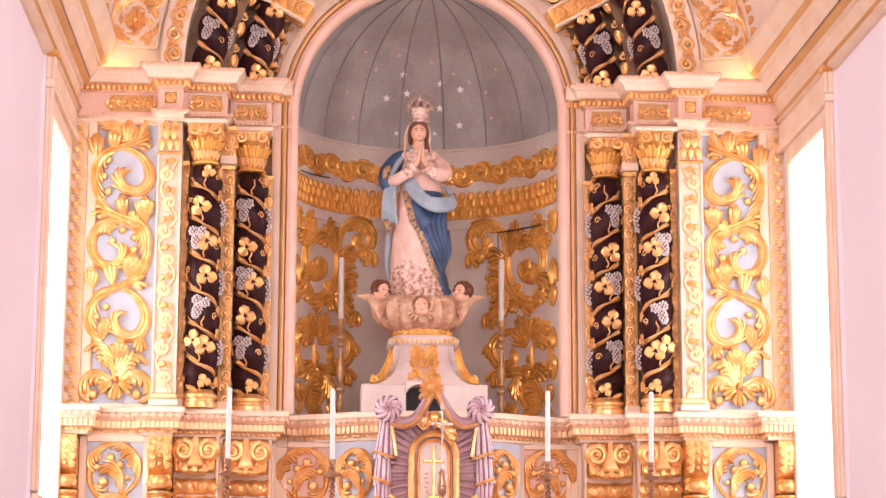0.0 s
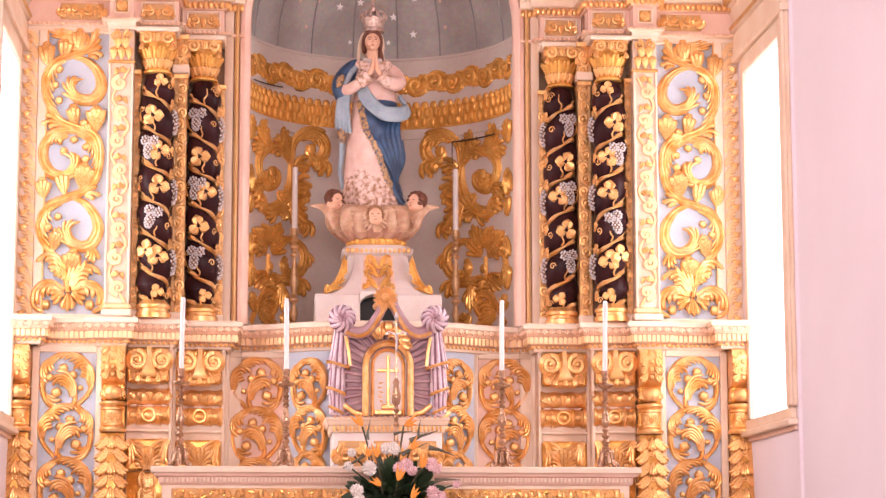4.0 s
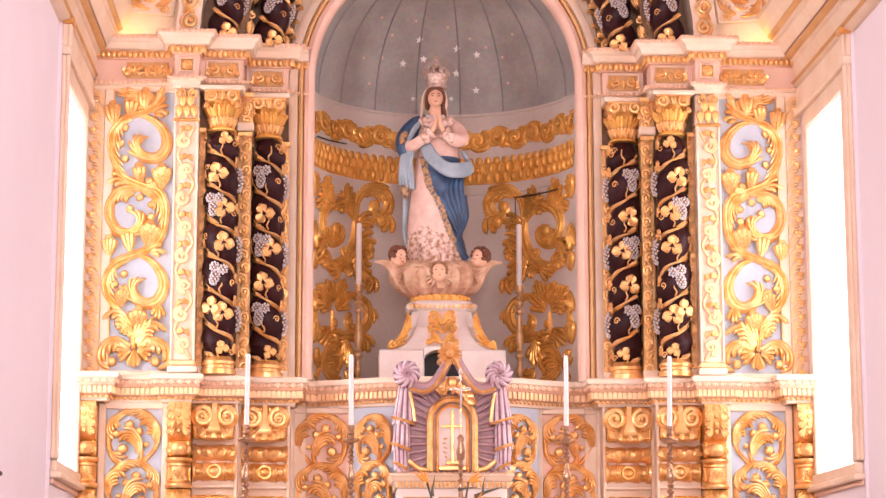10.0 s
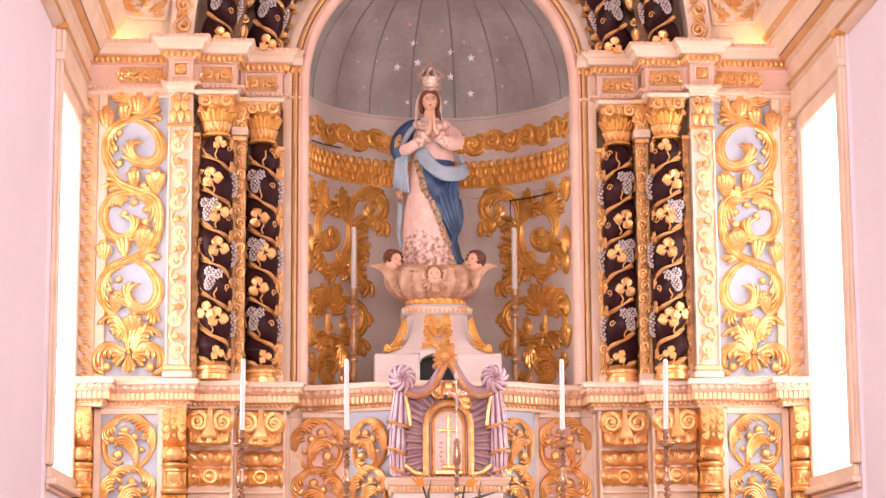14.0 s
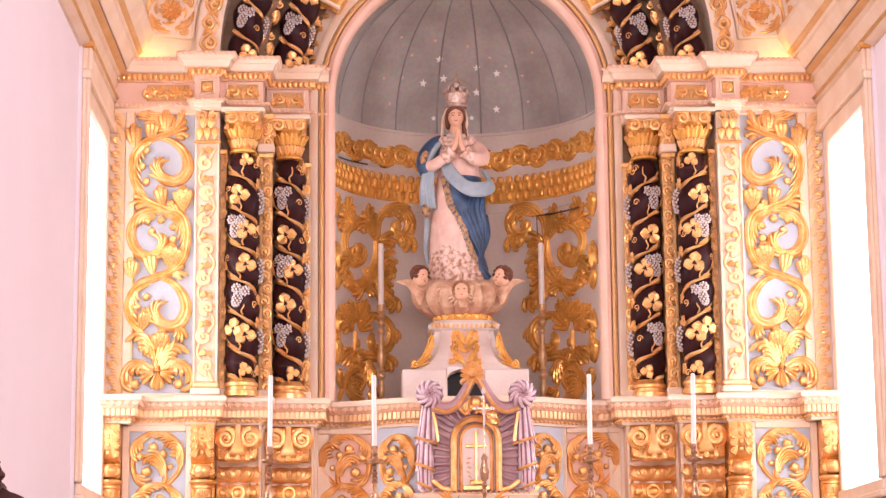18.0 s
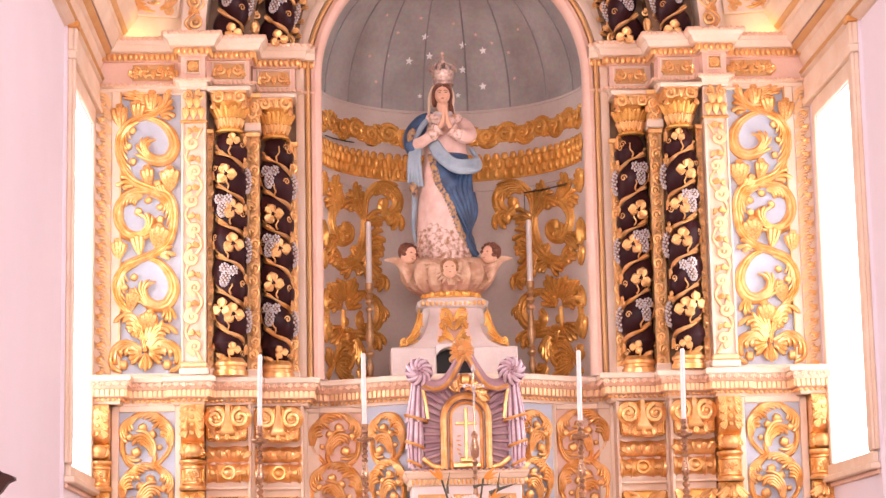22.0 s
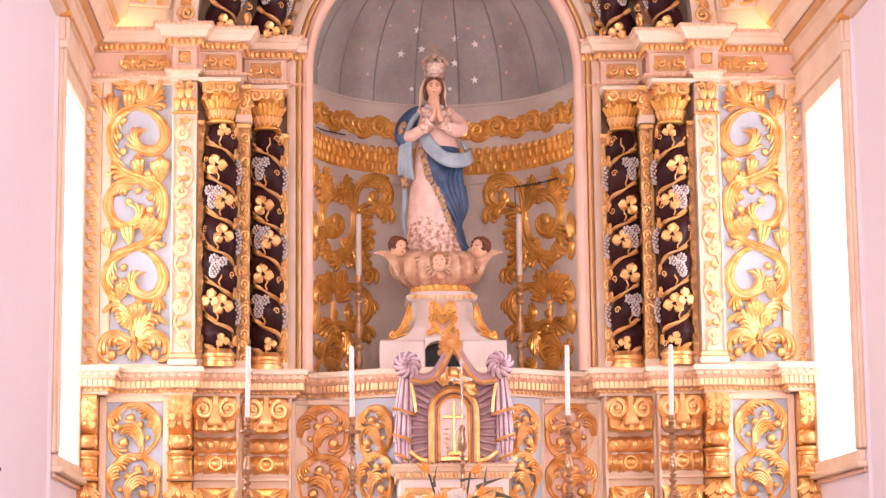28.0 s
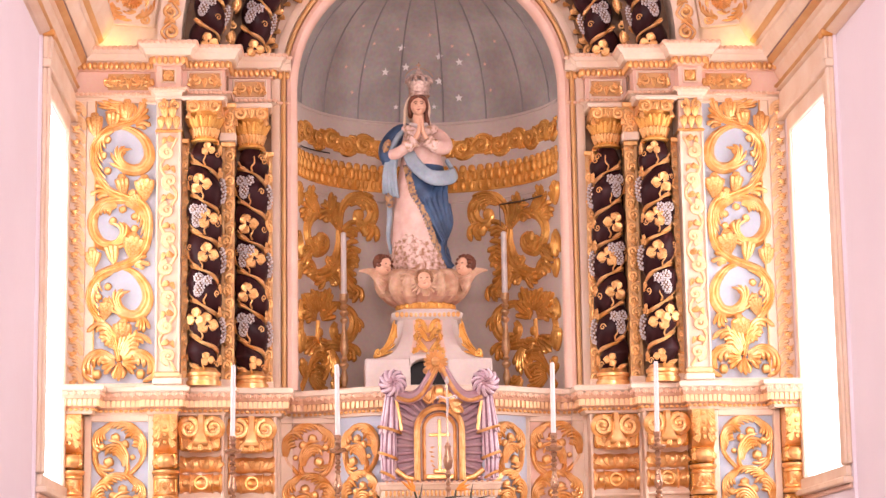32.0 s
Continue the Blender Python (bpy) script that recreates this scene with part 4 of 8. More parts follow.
def tendril():
    bm = bmesh.new()
    line = [Vector((0.5 * (1 - k / 22) * math.cos(k * 0.42), -0.15, 0.5 * (1 - k / 22) * math.sin(k * 0.42))) for k in range(19)]
    return finish(sweep(bm, line, 0.09, 6), True)


TENDRIL = shared("tendril", tendril(), GOLD)


def stalk_mesh():
    line = smooth_path([(0, 0.1, 0), (-0.10, -0.12, 0.25), (0.06, -0.16, 0.55), (0.0, -0.10, 1.0)], 5)
    return finish(sweep(bmesh.new(), line, lambda u: 0.062 - 0.02 * u, 6), True)


def pod_mesh():
    """A small ribbed ear of corn."""
    bm = bmesh.new()
    for k in range(7):
        bmesh.ops.create_uvsphere(bm, u_segments=10, v_segments=6, radius=1.0, matrix=Matrix.Translation((0, -0.05, -0.36 + 0.12 * k)) @ Matrix.Diagonal((0.20 - 0.018 * k, 0.16, 0.085, 1)))
    return finish(bm, True)


STALK = shared("stalk", stalk_mesh(), GOLD)
POD = shared("pod", pod_mesh(), GOLD)


def twisted_column(x, y, r, kinds, phase):
    """kinds: what sits on the front of each bulge, from the foot up."""
    t = thing("twisted_column", "dark brown twisted column wound with gilded vine and silvered grapes", "column", "twisted columns")
    L = SHAFT1 - SHAFT0
    axis = [Vector((x, y, SHAFT0 + L * k / 150)) for k in range(151)]
    hand = -1
    part("shaft", twisted_shaft(bmesh.new(), axis, r, L, hand, phase), DARK, t, "dark brown lacquered spiral shaft", smooth=70)
    part("vine_stem", vine(axis, r, L, hand, phase), GOLD, t, "gilded vine stem", smooth=True)
    base = part("base", lathe(bmesh.new(), [(0.098, 0), (0.098, 0.028), (0.088, 0.034), (0.086, 0.05), (0.094, 0.056), (0.095, 0.072), (0.08, 0.085), (0.07, 0.10)], (x, y, Z0), 24), GOLD, t, "pale gilt moulded base", smooth=True)
    cap = part("capital", lathe(bmesh.new(), [(0.064, 0), (0.078, 0.004), (0.080, 0.012), (0.076, 0.020), (0.064, 0.026), (0.062, 0.06), (0.068, 0.11), (0.086, 0.155), (0.094, 0.17), (0.05, 0.176)], (x, y, SHAFT1), 24), GOLD_DULL, t, "gilded capital with volutes", smooth=40)
    part("abacus", boxed(x - 0.122, x + 0.122, y - 0.112, y + 0.13, SHAFT1 + 0.228, Z1, bevel=0.006), CREAM, t)
    part("volute_block", boxed(x - 0.100, x + 0.100, y - 0.090, y + 0.11, SHAFT1 + 0.168, SHAFT1 + 0.226, bevel=0.010), GOLD, cap)
    part("volute_bar", boxed(x - 0.100, x + 0.100, y - 0.108, y - 0.06, SHAFT1 + 0.212, SHAFT1 + 0.227, bevel=0.005), GOLD, cap)
    for tier, count, size, lean, z, r0 in (("upper", 8, (0.205, 0.12, 0.150), 19, 0.034, 0.054), ("lower", 9, (0.165, 0.10, 0.072), 6, 0.022, 0.066)):
        for k in range(count):
            a = -110 + 220 * k / (count - 1) + (10 if tier == "lower" else 0)
            nrm = Vector((math.sin(radians(a)), -math.cos(radians(a)), 0))
            m = Matrix((Vector((math.cos(radians(a)), math.sin(radians(a)), 0)), -nrm, Vector((0, 0, 1)))).transposed().to_4x4()
            piece("leaf", LEAF_ND if tier == "upper" else LEAF_N, Matrix.Translation(Vector((x, y, SHAFT1 + z)) + nrm * r0) @ m @ Matrix.Rotation(radians(lean), 4, "X") @ Matrix.Diagonal((*size, 1)), cap)
    for s in (-1, 1):
        put("volute", VOL_R if s < 0 else VOL_L, flat_map(x, 0, y - 0.098), s * 0.062, SHAFT1 + 0.192, 0, 0.086, cap)
        put("leaf", LEAF_T, flat_map(x, 0, y - 0.094), s * 0.082, SHAFT1 + 0.165, s * 170, 0.05, cap)
    put("leaf", LEAF_T, flat_map(x, 0, y - 0.10), 0, SHAFT1 + 0.168, 0, 0.055, cap, wide=1.2)
    rnd = random.Random(int(x * 1000))
    for i, kd in enumerate(kinds):
        u = (BULGE + i) * PITCH / L
        if u > 0.99:
            break
        lean = rnd.uniform(-12, 12)
        if "t" in kd:
            on_shaft("vine_leaf", TREFOIL, axis, r, u, -14 if len(kd) > 1 else rnd.choice((-8, 10)), lean + 20, 0.120 if "s" not in kd else 0.08, t, 0.006)
        if "u" in kd:
            on_shaft("vine_leaf", TREFOIL, axis, r, u + 0.025, 26, lean, 0.112, t, 0.006)
        if "g" in kd:
            on_shaft("grape_bunch", GRAPES, axis, r, u + 0.012, 8 if len(kd) == 1 else 20, lean - 12, 0.135, t, 0.0)
        if "c" in kd:
            on_shaft("tendril", TENDRIL, axis, r, u - 0.01, -38, 0, 0.042, t, 0.0)
        if i % 2 == 1:
            on_shaft("grape_bunch", GRAPES_N, axis, r, u - 0.02, -88, 0, 0.15, t, 0.0)
            on_shaft("vine_leaf", TREFOIL, axis, r, u + 0.05, -72, 15, 0.07, t, 0.0)
        else:
            on_shaft("vine_leaf", LEAF_N, axis, r, u - 0.02, -66, 10, 0.07, t, 0.0)
            on_shaft("vine_leaf", TREFOIL, axis, r, u + 0.02, 78, -25, 0.06, t, 0.0)
        g = 0.5 * PITCH / L
        on_shaft("leaf", LEAF_N, axis, r, u - g + 0.008, 6, 62, 0.075, t, -0.026)
        on_shaft("leaf", LEAF_N, axis, r, u - g + 0.03, 40, 40, 0.06, t, -0.020)
        on_shaft("stalk", STALK, axis, r, u - g + 0.01, 8 if i % 2 else -6, rnd.uniform(-10, 10), 0.085, t, -0.012, flip=1 if i % 2 else -1)
        on_shaft("tendril", TENDRIL, axis, r, u + (0.03 if i % 2 else -0.02), 52 if i % 2 else -48, 40 * i, 0.040, t, 0.0)
        on_shaft("pod", POD, axis, r, u, 62 if i % 2 else -70, 0, 0.06, t, 0.0)
    return t


mirrored(twisted_column(*COLS[0], ("ts", "tuc", "g", "tc", "gt", "t", "ts"), 0.063))
mirrored(twisted_column(*COLS[1], ("ts", "gc", "t", "gt", "t", "gc", "c"), 0.063))


def hollow_strip(x, y, w, z0, z1):
    t = thing("carved_strip", "narrow gilded strip of leaves in the hollow beside a column", "strip", "carved strips")
    part("strip", boxed(x - w / 2, x + w / 2, y, y + 0.12, z0, z1, bevel=0.004), OCHRE, t)
    part("cap", boxed(x - w / 2 - 0.006, x + w / 2 + 0.006, y - 0.016, y + 0.12, z1 - 0.03, z1, bevel=0.005), GOLD, t)
    part("foot", boxed(x - w / 2 - 0.006, x + w / 2 + 0.006, y - 0.016, y + 0.12, z0, z0 + 0.05, bevel=0.006), CREAM, t)
    F = flat_map(x, 0, y)
    n = max(2, round((z1 - z0) / 0.075))
    for i in range(n):
        z = z0 + 0.06 + (z1 - z0 - 0.14) * i / (n - 1)
        s = -1 if i % 2 else 1
        put("volute", VOL_R if s > 0 else VOL_L, F, -s * 0.006, z, 0 if i % 2 else 180, min(0.072, w * 0.98), t)
        put("leaf", LEAF_T, F, s * w * 0.22, z + 0.030, -s * 35, min(0.046, w * 0.7), t)
        put("boss", BALL, F, -s * w * 0.30, z + 0.036, 0, 0.020, t)
    return t


mirrored(hollow_strip(1.160, 0.262, 0.075, Z0, 4.33))
mirrored(hollow_strip(0.942, 0.392, 0.066, Z0, 4.30))
mirrored(hollow_strip(1.160, 0.24, 0.085, 4.33, Z1))
mirrored(hollow_strip(1.397, 0.17, 0.036, Z0, 4.33))


# ---------------------------------------------------------------- running ornament on the mouldings
def bead_mesh(kind):
    bm = bmesh.new()
    if kind == "egg":
        bmesh.ops.create_uvsphere(bm, u_segments=8, v_segments=6, radius=0.5)
        for v in bm.verts:
            v.co.y *= 0.7
    elif kind == "tooth":
        box(bm, -0.5, 0.5, -0.5, 0.5, -0.5, 0.5, 0.08)
    return finish(bm, True if kind == "egg" else False)


EGG = shared("egg", bead_mesh("egg"), GOLD)
EGG_WORN = shared("egg", bead_mesh("egg"), WORN_GILT)
TOOTH = shared("tooth", bead_mesh("tooth"), CREAM)
FLUTE_TOOTH = shared("tooth", bead_mesh("tooth"), PALE_GILT)
LEAF_HANG = shared("leaf_tip", palmette_mesh(3, 1.0, 0.34, 0.16), WORN_GILT)
for v in LEAF_HANG.vertices:
    v.co.x, v.co.z = -v.co.x, -v.co.z
TIP_PINK = shared("leaf_tip", palmette_mesh(3, 1.0, 0.30, 0.10), WORN_GILT)


def run(line, out, z, gap, name, me, size, parent, lead=0.5):
    """A row of pieces along a broken line in plan."""
    pts = [Vector((x, y)) for x, y in line]
    for i, (a, b) in enumerate(zip(pts, pts[1:])):
        d = (b - a)
        if d.length < gap * 0.9 + 0.0:
            continue
        d0 = d.normalized()
        nrm = Vector((d0.y, -d0.x))
        def ext(j, k):
            if not 0 <= j < len(pts) - 1 or not 0 <= k < len(pts) - 1:
                return 0.0
            e, g = (pts[j + 1] - pts[j]).normalized(), (pts[k + 1] - pts[k]).normalized()
            c = e.x * g.y - e.y * g.x
            return out * max(-1.0, min(1.0, c))
        lo, hi = -ext(i - 1, i), d.length + ext(i, i + 1)
        n = max(1, int((hi - lo) / gap))
        for k in range(n):
            q = a + d0 * (lo + (hi - lo) * (k + 0.5) / n) + nrm * out
            m = Matrix(((d0.x, -nrm.x, 0), (d0.y, -nrm.y, 0), (0, 0, 1))).to_4x4()
            piece(name, me, Matrix.Translation((q.x, q.y, z)) @ m @ Matrix.Diagonal((*size, 1)), parent)


def plaque(x0, x1, z0, z1, y, parent, rich=False, frame_too=True):
    """A small carved field: two mirrored scrolls about a middle leaf."""
    c = part("plaque", boxed(x0, x1, y - 0.004, y + 0.01, z0, z1, bevel=0.002), OCHRE, parent, "gilded plaque")
    F = flat_map((x0 + x1) / 2, (z0 + z1) / 2, y - 0.004)
    w, h = x1 - x0, z1 - z0
    F0 = F
    F = lambda u, v, out=0.0: F0(u, v, out + 0.004)
    n = 2 if rich else 1
    for s in (-1, 1):
        for k in range(n):
            xx = s * w * (0.5 / n) * (0.5 + k)
            put("volute", VOL_R if (s > 0) == (k % 2 == 0) else VOL_L, F, xx, 0.004, 0 if k % 2 == 0 else 180, h * 0.82, c)
            put("leaf", LEAF_T, F, xx + s * h * 0.05, h * 0.40, s * 165, h * 0.55, c, 0.003)
            put("leaf", LEAF_T, F, xx + s * h * 0.10, -h * 0.40, s * 25, h * 0.50, c)
            put("leaf", LEAF_B, F, xx + s * h * 0.42, -h * 0.30, s * 20, h * 0.50, c, flip=s > 0)
        put("leaf", LEAF_T, F, s * w * 0.42, 0, s * 150, h * 0.5, c)
    put("leaf", LEAF_T, F, 0, -h * 0.44, 0, h * 0.66, c, 0.004)
    if frame_too:
        for a, b, e, f in ((x0 - 0.014, x0 - 0.004, z0 - 0.014, z1 + 0.014), (x1 + 0.004, x1 + 0.014, z0 - 0.014, z1 + 0.014)):
            part("plaque_frame", boxed(a, b, y - 0.008, y + 0.01, e, f, bevel=0.002), CREAM, parent)
        for e, f in ((z0 - 0.014, z0 - 0.004), (z1 + 0.004, z1 + 0.014)):
            part("plaque_frame", boxed(x0 - 0.004, x1 + 0.004, y - 0.008, y + 0.01, e, f, bevel=0.002), CREAM, parent)
    return c


L2 = E2[::-1]
run(L2, 0.032, 4.756, 0.029, "egg", EGG, (0.032, 0.036, 0.046), UPPER)
run(L2, 0.100, 4.846, 0.029, "leaf_tip", EGG_WORN, (0.033, 0.020, 0.026), UPPER)
run(L2, 0.038, 4.591, 0.026, "leaf_tip", EGG_WORN, (0.029, 0.018, 0.022), UPPER)
plaque(1.60, 1.84, 4.622, 4.718, 0.20, UPPER, True, False)
plaque(1.205, 1.375, 4.622, 4.712, 0.17, UPPER)
plaque(0.955, 1.125, 4.622, 4.712, 0.36, UPPER)
part("plaque", boxed(1.455, 1.519, 0.064, 0.074, 4.640, 4.704, bevel=0.002), GOLD_DULL, UPPER, "small gilded plaque")
put("boss", BALL, flat_map(1.487, 4.672, 0.064), 0, 0, 0, 0.030, UPPER)
for k in range(8):
    put("leaf", LEAF_T, flat_map(1.487, 4.672, 0.064), 0, 0, 45 * k, 0.034, UPPER)
for e, f, g, h in ((1.444, 1.453, 4.630, 4.714), (1.521, 1.530, 4.630, 4.714), (1.453, 1.521, 4.630, 4.638), (1.453, 1.521, 4.706, 4.714)):
    part("plaque_frame", boxed(e, f, 0.058, 0.074, g, h, bevel=0.002), CREAM, UPPER)
mirrored(UPPER)
L1 = E1[::-1]
run(L1, 0.034, 2.818, 0.0255, "tooth", FLUTE_TOOTH, (0.0205, 0.020, 0.040), LOWER)
run(L1, 0.056, 2.888, 0.040, "leaf_tip", LEAF_HANG, (0.046, 0.030, 0.044), LOWER)
run(L1, 0.018, 2.781, 0.026, "bead", EGG, (0.024, 0.020, 0.018), LOWER)
mirrored(LOWER)


# ---------------------------------------------------------------- archivolt ornament: columns, panels and scrolls carried over the arch
def arc_map(r, y):
    """A field that follows the arch: u is the way up round it from the right springing, v outwards."""
    def f(u, v, out=0.0):
        a = u / r
        rr = r + v
        m = Matrix.Rotation(-a, 3, "Y")
        return Vector((rr * math.cos(a), y - out, ARC_Z + rr * math.sin(a))), m
    return f


def arch_column(x, y, r, kinds, phase):
    t = thing("arched_column", "dark brown twisted archivolt wound with gilded vine and grapes", "column", "twisted archivolts")
    span = 0.62
    L = x * span
    axis = [Vector((x * math.cos(a), y, ARC_Z - 0.03 + x * math.sin(a))) for a in (span * k / 120 for k in range(121))]
    part("shaft", twisted_shaft(bmesh.new(), axis, r, L, -1, phase), DARK, t, "dark brown lacquered spiral shaft", smooth=70)
    part("vine_stem", vine(axis, r, L, -1, phase), GOLD, t, "gilded vine stem", smooth=True)
    for i, kd in enumerate(kinds):
        u = (BULGE + i) * PITCH / L
        if u > 0.98:
            break
        if "t" in kd:
            on_shaft("vine_leaf", TREFOIL, axis, r, u, -14, 20, 0.108, t, 0.006)
        if "g" in kd:
            on_shaft("grape_bunch", GRAPES, axis, r, u + 0.02, 14, -12, 0.135, t, 0.0)
        if "c" in kd:
            on_shaft("tendril", TENDRIL, axis, r, u - 0.05, -38, 0, 0.042, t)
        on_shaft("leaf", LEAF_N, axis, r, u - 0.5 * PITCH / L, 6, 62, 0.095, t, -0.03)
        if i % 2:
            on_shaft("grape_bunch", GRAPES_N, axis, r, u, -88, 0, 0.13, t)
        else:
            on_shaft("vine_leaf", TREFOIL, axis, r, u, 70, 0, 0.07, t)
    return t


mirrored(arch_column(1.287, 0.19, 0.092, ("t", "gc", "t", "g", "t"), 0.063))
mirrored(arch_column(1.030, 0.34, 0.092, ("t", "gc", "t", "g", "t"), 0.063))


def arch_carving():
    t = thing("arch_carving", "gilded scroll panels rising over the arch", "carving", "arch carvings")
    F = arc_map(1.735, 0.20)
    part("field", band_arc(bmesh.new(), 1.60, 1.86, 0.192, 0.01, 0.09, 0.75, 16), CREAM, t, "cream field")
    for v in (-0.145, 0.135):
        line = [F(1.735 * a, v, 0.012)[0] for a in (0.085 + 0.66 * k / 20 for k in range(21))]
        part("fillet", sweep(bmesh.new(), line, 0.011, 6), GOLD if v > 0 else CREAM, t, smooth=True)
    part("fillet_foot", sweep(bmesh.new(), [F(0.15, -0.14, 0.012)[0], F(0.15, 0.14, 0.012)[0]], 0.010, 6), CREAM, t)
    for i in range(3):
        u = 0.305 + i * 0.27
        for count, size, off in ((10, 0.078, 0.004), (7, 0.052, 0.016)):
            for k in range(count):
                put("petal", LEAF_F, F, u, 0.0, 360 * k / count + 12 * i, size, t, off, wide=1.25)
        put("boss", BALL, F, u, 0.0, 0, 0.036, t, 0.028)
        for q in range(4):
            a0 = 20 + 90 * q
            arc = [(u + 0.118 * math.cos(radians(a0 + c)), 0.120 * math.sin(radians(a0 + c))) for c in (0, 25, 50, 78)]
            frond(F, arc, spindle(0.024), GOLD, t, 4, sides=(1, 0), out=0.002)
            frond(F, [(u + 0.080 * math.cos(radians(a0 + c)), 0.086 * math.sin(radians(a0 + c))) for c in (95, 70, 45)], spindle(0.014), GOLD, t, 3, sides=(0, 1), out=0.002)
        for v in (-0.078, 0.072):
            put("volute", VOL_R if v > 0 else VOL_L, F, u + 0.135, v, 20 * i, 0.098, t, 0.004)
            put("volute", VOL_L if v > 0 else VOL_R, F, u - 0.115, v * 1.25, 90, 0.066, t, 0.004)
            put("leaf", LEAF_B, F, u + 0.135, v * 0.3, 90 if v > 0 else -90, 0.07, t, 0.004, flip=v < 0)
            put("boss", BALL, F, u + 0.075, v * 1.35, 0, 0.034, t, 0.008)
    for i in range(16):
        put("leaf", LEAF_T, F, 0.20 + 0.062 * i, 0.172, 20, 0.06, t)
    G = arc_map(1.487, 0.10)
    frond(G, [(0.02 + 0.059 * i, (0, 0.046, 0, -0.046)[i % 4]) for i in range(18)], lambda u: 0.009, GOLD, t, name="scroll_stem", rise=1.2)
    for i in range(8):
        u = 0.08 + 0.118 * i
        s = 1 if i % 2 else -1
        put("volute", VOL_R if s > 0 else VOL_L, G, u, s * 0.006, 0, 0.098, t, 0.004)
        put("leaf", LEAF_T, G, u + 0.045, -s * 0.036, s * 40, 0.060, t, 0.002)
        put("leaf", LEAF_T, G, u + 0.055, s * 0.030, -s * 60, 0.054, t, 0.002)
        put("boss", BALL, G, u, s * 0.006, 0, 0.026, t, 0.012)
    H2 = arc_map(1.16, 0.30)
    K2 = arc_map(0.955, 0.405)
    for i in range(7):
        s = 1 if i % 2 else -1
        put("leaf", LEAF_W, H2, 0.05 + 0.10 * i, s * 0.01, s * 50, 0.10, t)
        put("volute", VOL_R if s > 0 else VOL_L, H2, 0.08 + 0.10 * i, -s * 0.015, 0, 0.06, t)
        put("volute", VOL_R if s > 0 else VOL_L, K2, 0.05 + 0.095 * i, -0.012 * i / 3, 0, 0.085, t)
        put("leaf", LEAF_B, K2, 0.09 + 0.095 * i, -0.012 * i / 3, s * 40, 0.07, t, flip=s < 0)
        put("leaf", LEAF_T, K2, 0.07 + 0.095 * i, -0.035 - 0.012 * i / 3, -60, 0.05, t)
    return t


mirrored(arch_carving())


def tie_band():
    """A carved collar that crosses the inner archivolt."""
    t = thing("tie_band", "gilded carved collar across the inner twisted archivolt", "collar", "archivolt collars")
    def F(u, v, out=0.0):
        a = 0.50
        d, n = Vector((math.cos(a), 0, math.sin(a))), Vector((-math.sin(a), 0, math.cos(a)))
        return Vector((0, 0.262 - out, ARC_Z)) + d * (1.0 + u) + n * v, Matrix.Rotation(-a, 3, "Y")
    m = F(0, 0)[1].to_4x4()
    m.translation = F(0, 0)[0]
    band = part("band", boxed(-0.19, 0.17, -0.012, 0.15, -0.062, 0.062, bevel=0.008), GOLD_DULL, t)
    band.matrix_basis = m
    for v in (-0.056, 0.056):
        edge = part("edge", boxed(-0.192, 0.172, -0.024, 0.02, v - 0.008, v + 0.008, bevel=0.003), CREAM, t)
        edge.matrix_basis = m
    for i, u in enumerate((-0.14, -0.07, 0.0, 0.07, 0.135)):
        put("volute" if i % 2 == 0 else "leaf", VOL_R if i % 2 == 0 else LEAF, F, u, 0 if i % 2 == 0 else -0.04, 0, 0.075 if i % 2 == 0 else 0.09, t, 0.014)
        put("leaf", LEAF_B, F, u + 0.02, 0.03, 200, 0.05, t, 0.012)
        put("leaf", LEAF_B, F, u - 0.02, -0.035, 20, 0.05, t, 0.012)
    return t


mirrored(tie_band())


# ---------------------------------------------------------------- lower storey
def ring_carving(F, cu, cv, ru, rv, t, flip=1):
    """A tendril that runs round and turns inwards, with lobed leaves along it and fruit between."""
    def at(*pts):
        return [(cu + flip * ru * a, cv + rv * b) for a, b in pts]
    sd = (0, 1) if flip > 0 else (1, 0)
    frond(F, at((-0.45, -0.88), (-0.9, -0.38), (-1.0, 0.15), (-0.85, 0.6), (-0.45, 0.93), (0.05, 1.0), (0.5, 0.9), (0.86, 0.55), (0.98, 0.1), (0.96, -0.4), (0.7, -0.85), (0.15, -1.0), (-0.25, -0.85), (-0.34, -0.55), (-0.22, -0.30)), lambda u: 0.0135 + 0.005 * math.sin(math.pi * u), GOLD, t, name="tendril", rise=1.2, ridges=0.3)
    frond(F, at((-0.98, -0.2), (-0.92, 0.25), (-0.66, 0.52), (-0.34, 0.36)), spindle(rv * 0.25), GOLD, t, 5, sides=sd, out=0.003, rise=0.85)
    frond(F, at((-0.86, 0.48), (-0.42, 0.86), (0.08, 0.90), (0.44, 0.74)), spindle(rv * 0.19), GOLD, t, 5, sides=sd, out=0.003)
    frond(F, at((0.40, 0.92), (0.80, 0.62), (0.90, 0.25), (0.72, 0.02)), spindle(rv * 0.22), GOLD, t, 5, sides=sd, out=0.003)
    frond(F, at((-0.26, -0.58), (-0.20, -0.22), (0.10, 0.10), (0.42, 0.05), (0.55, -0.15)), spindle(rv * 0.25), GOLD, t, 5, out=0.006, rise=0.85)
    frond(F, at((0.86, -0.55), (0.55, -0.72), (0.22, -0.70)), spindle(rv * 0.15), GOLD, t, 3, out=0.003)
    for (u, v), s in zip(at((-0.22, 0.22), (0.16, 0.48), (0.70, 0.14), (0.42, -0.42), (-0.55, -0.25)), (0.36, 0.36, 0.30, 0.40, 0.22)):
        put("boss", BALL, F, u, v, 25 * flip, rv * s, t, 0.014, wide=1.15)


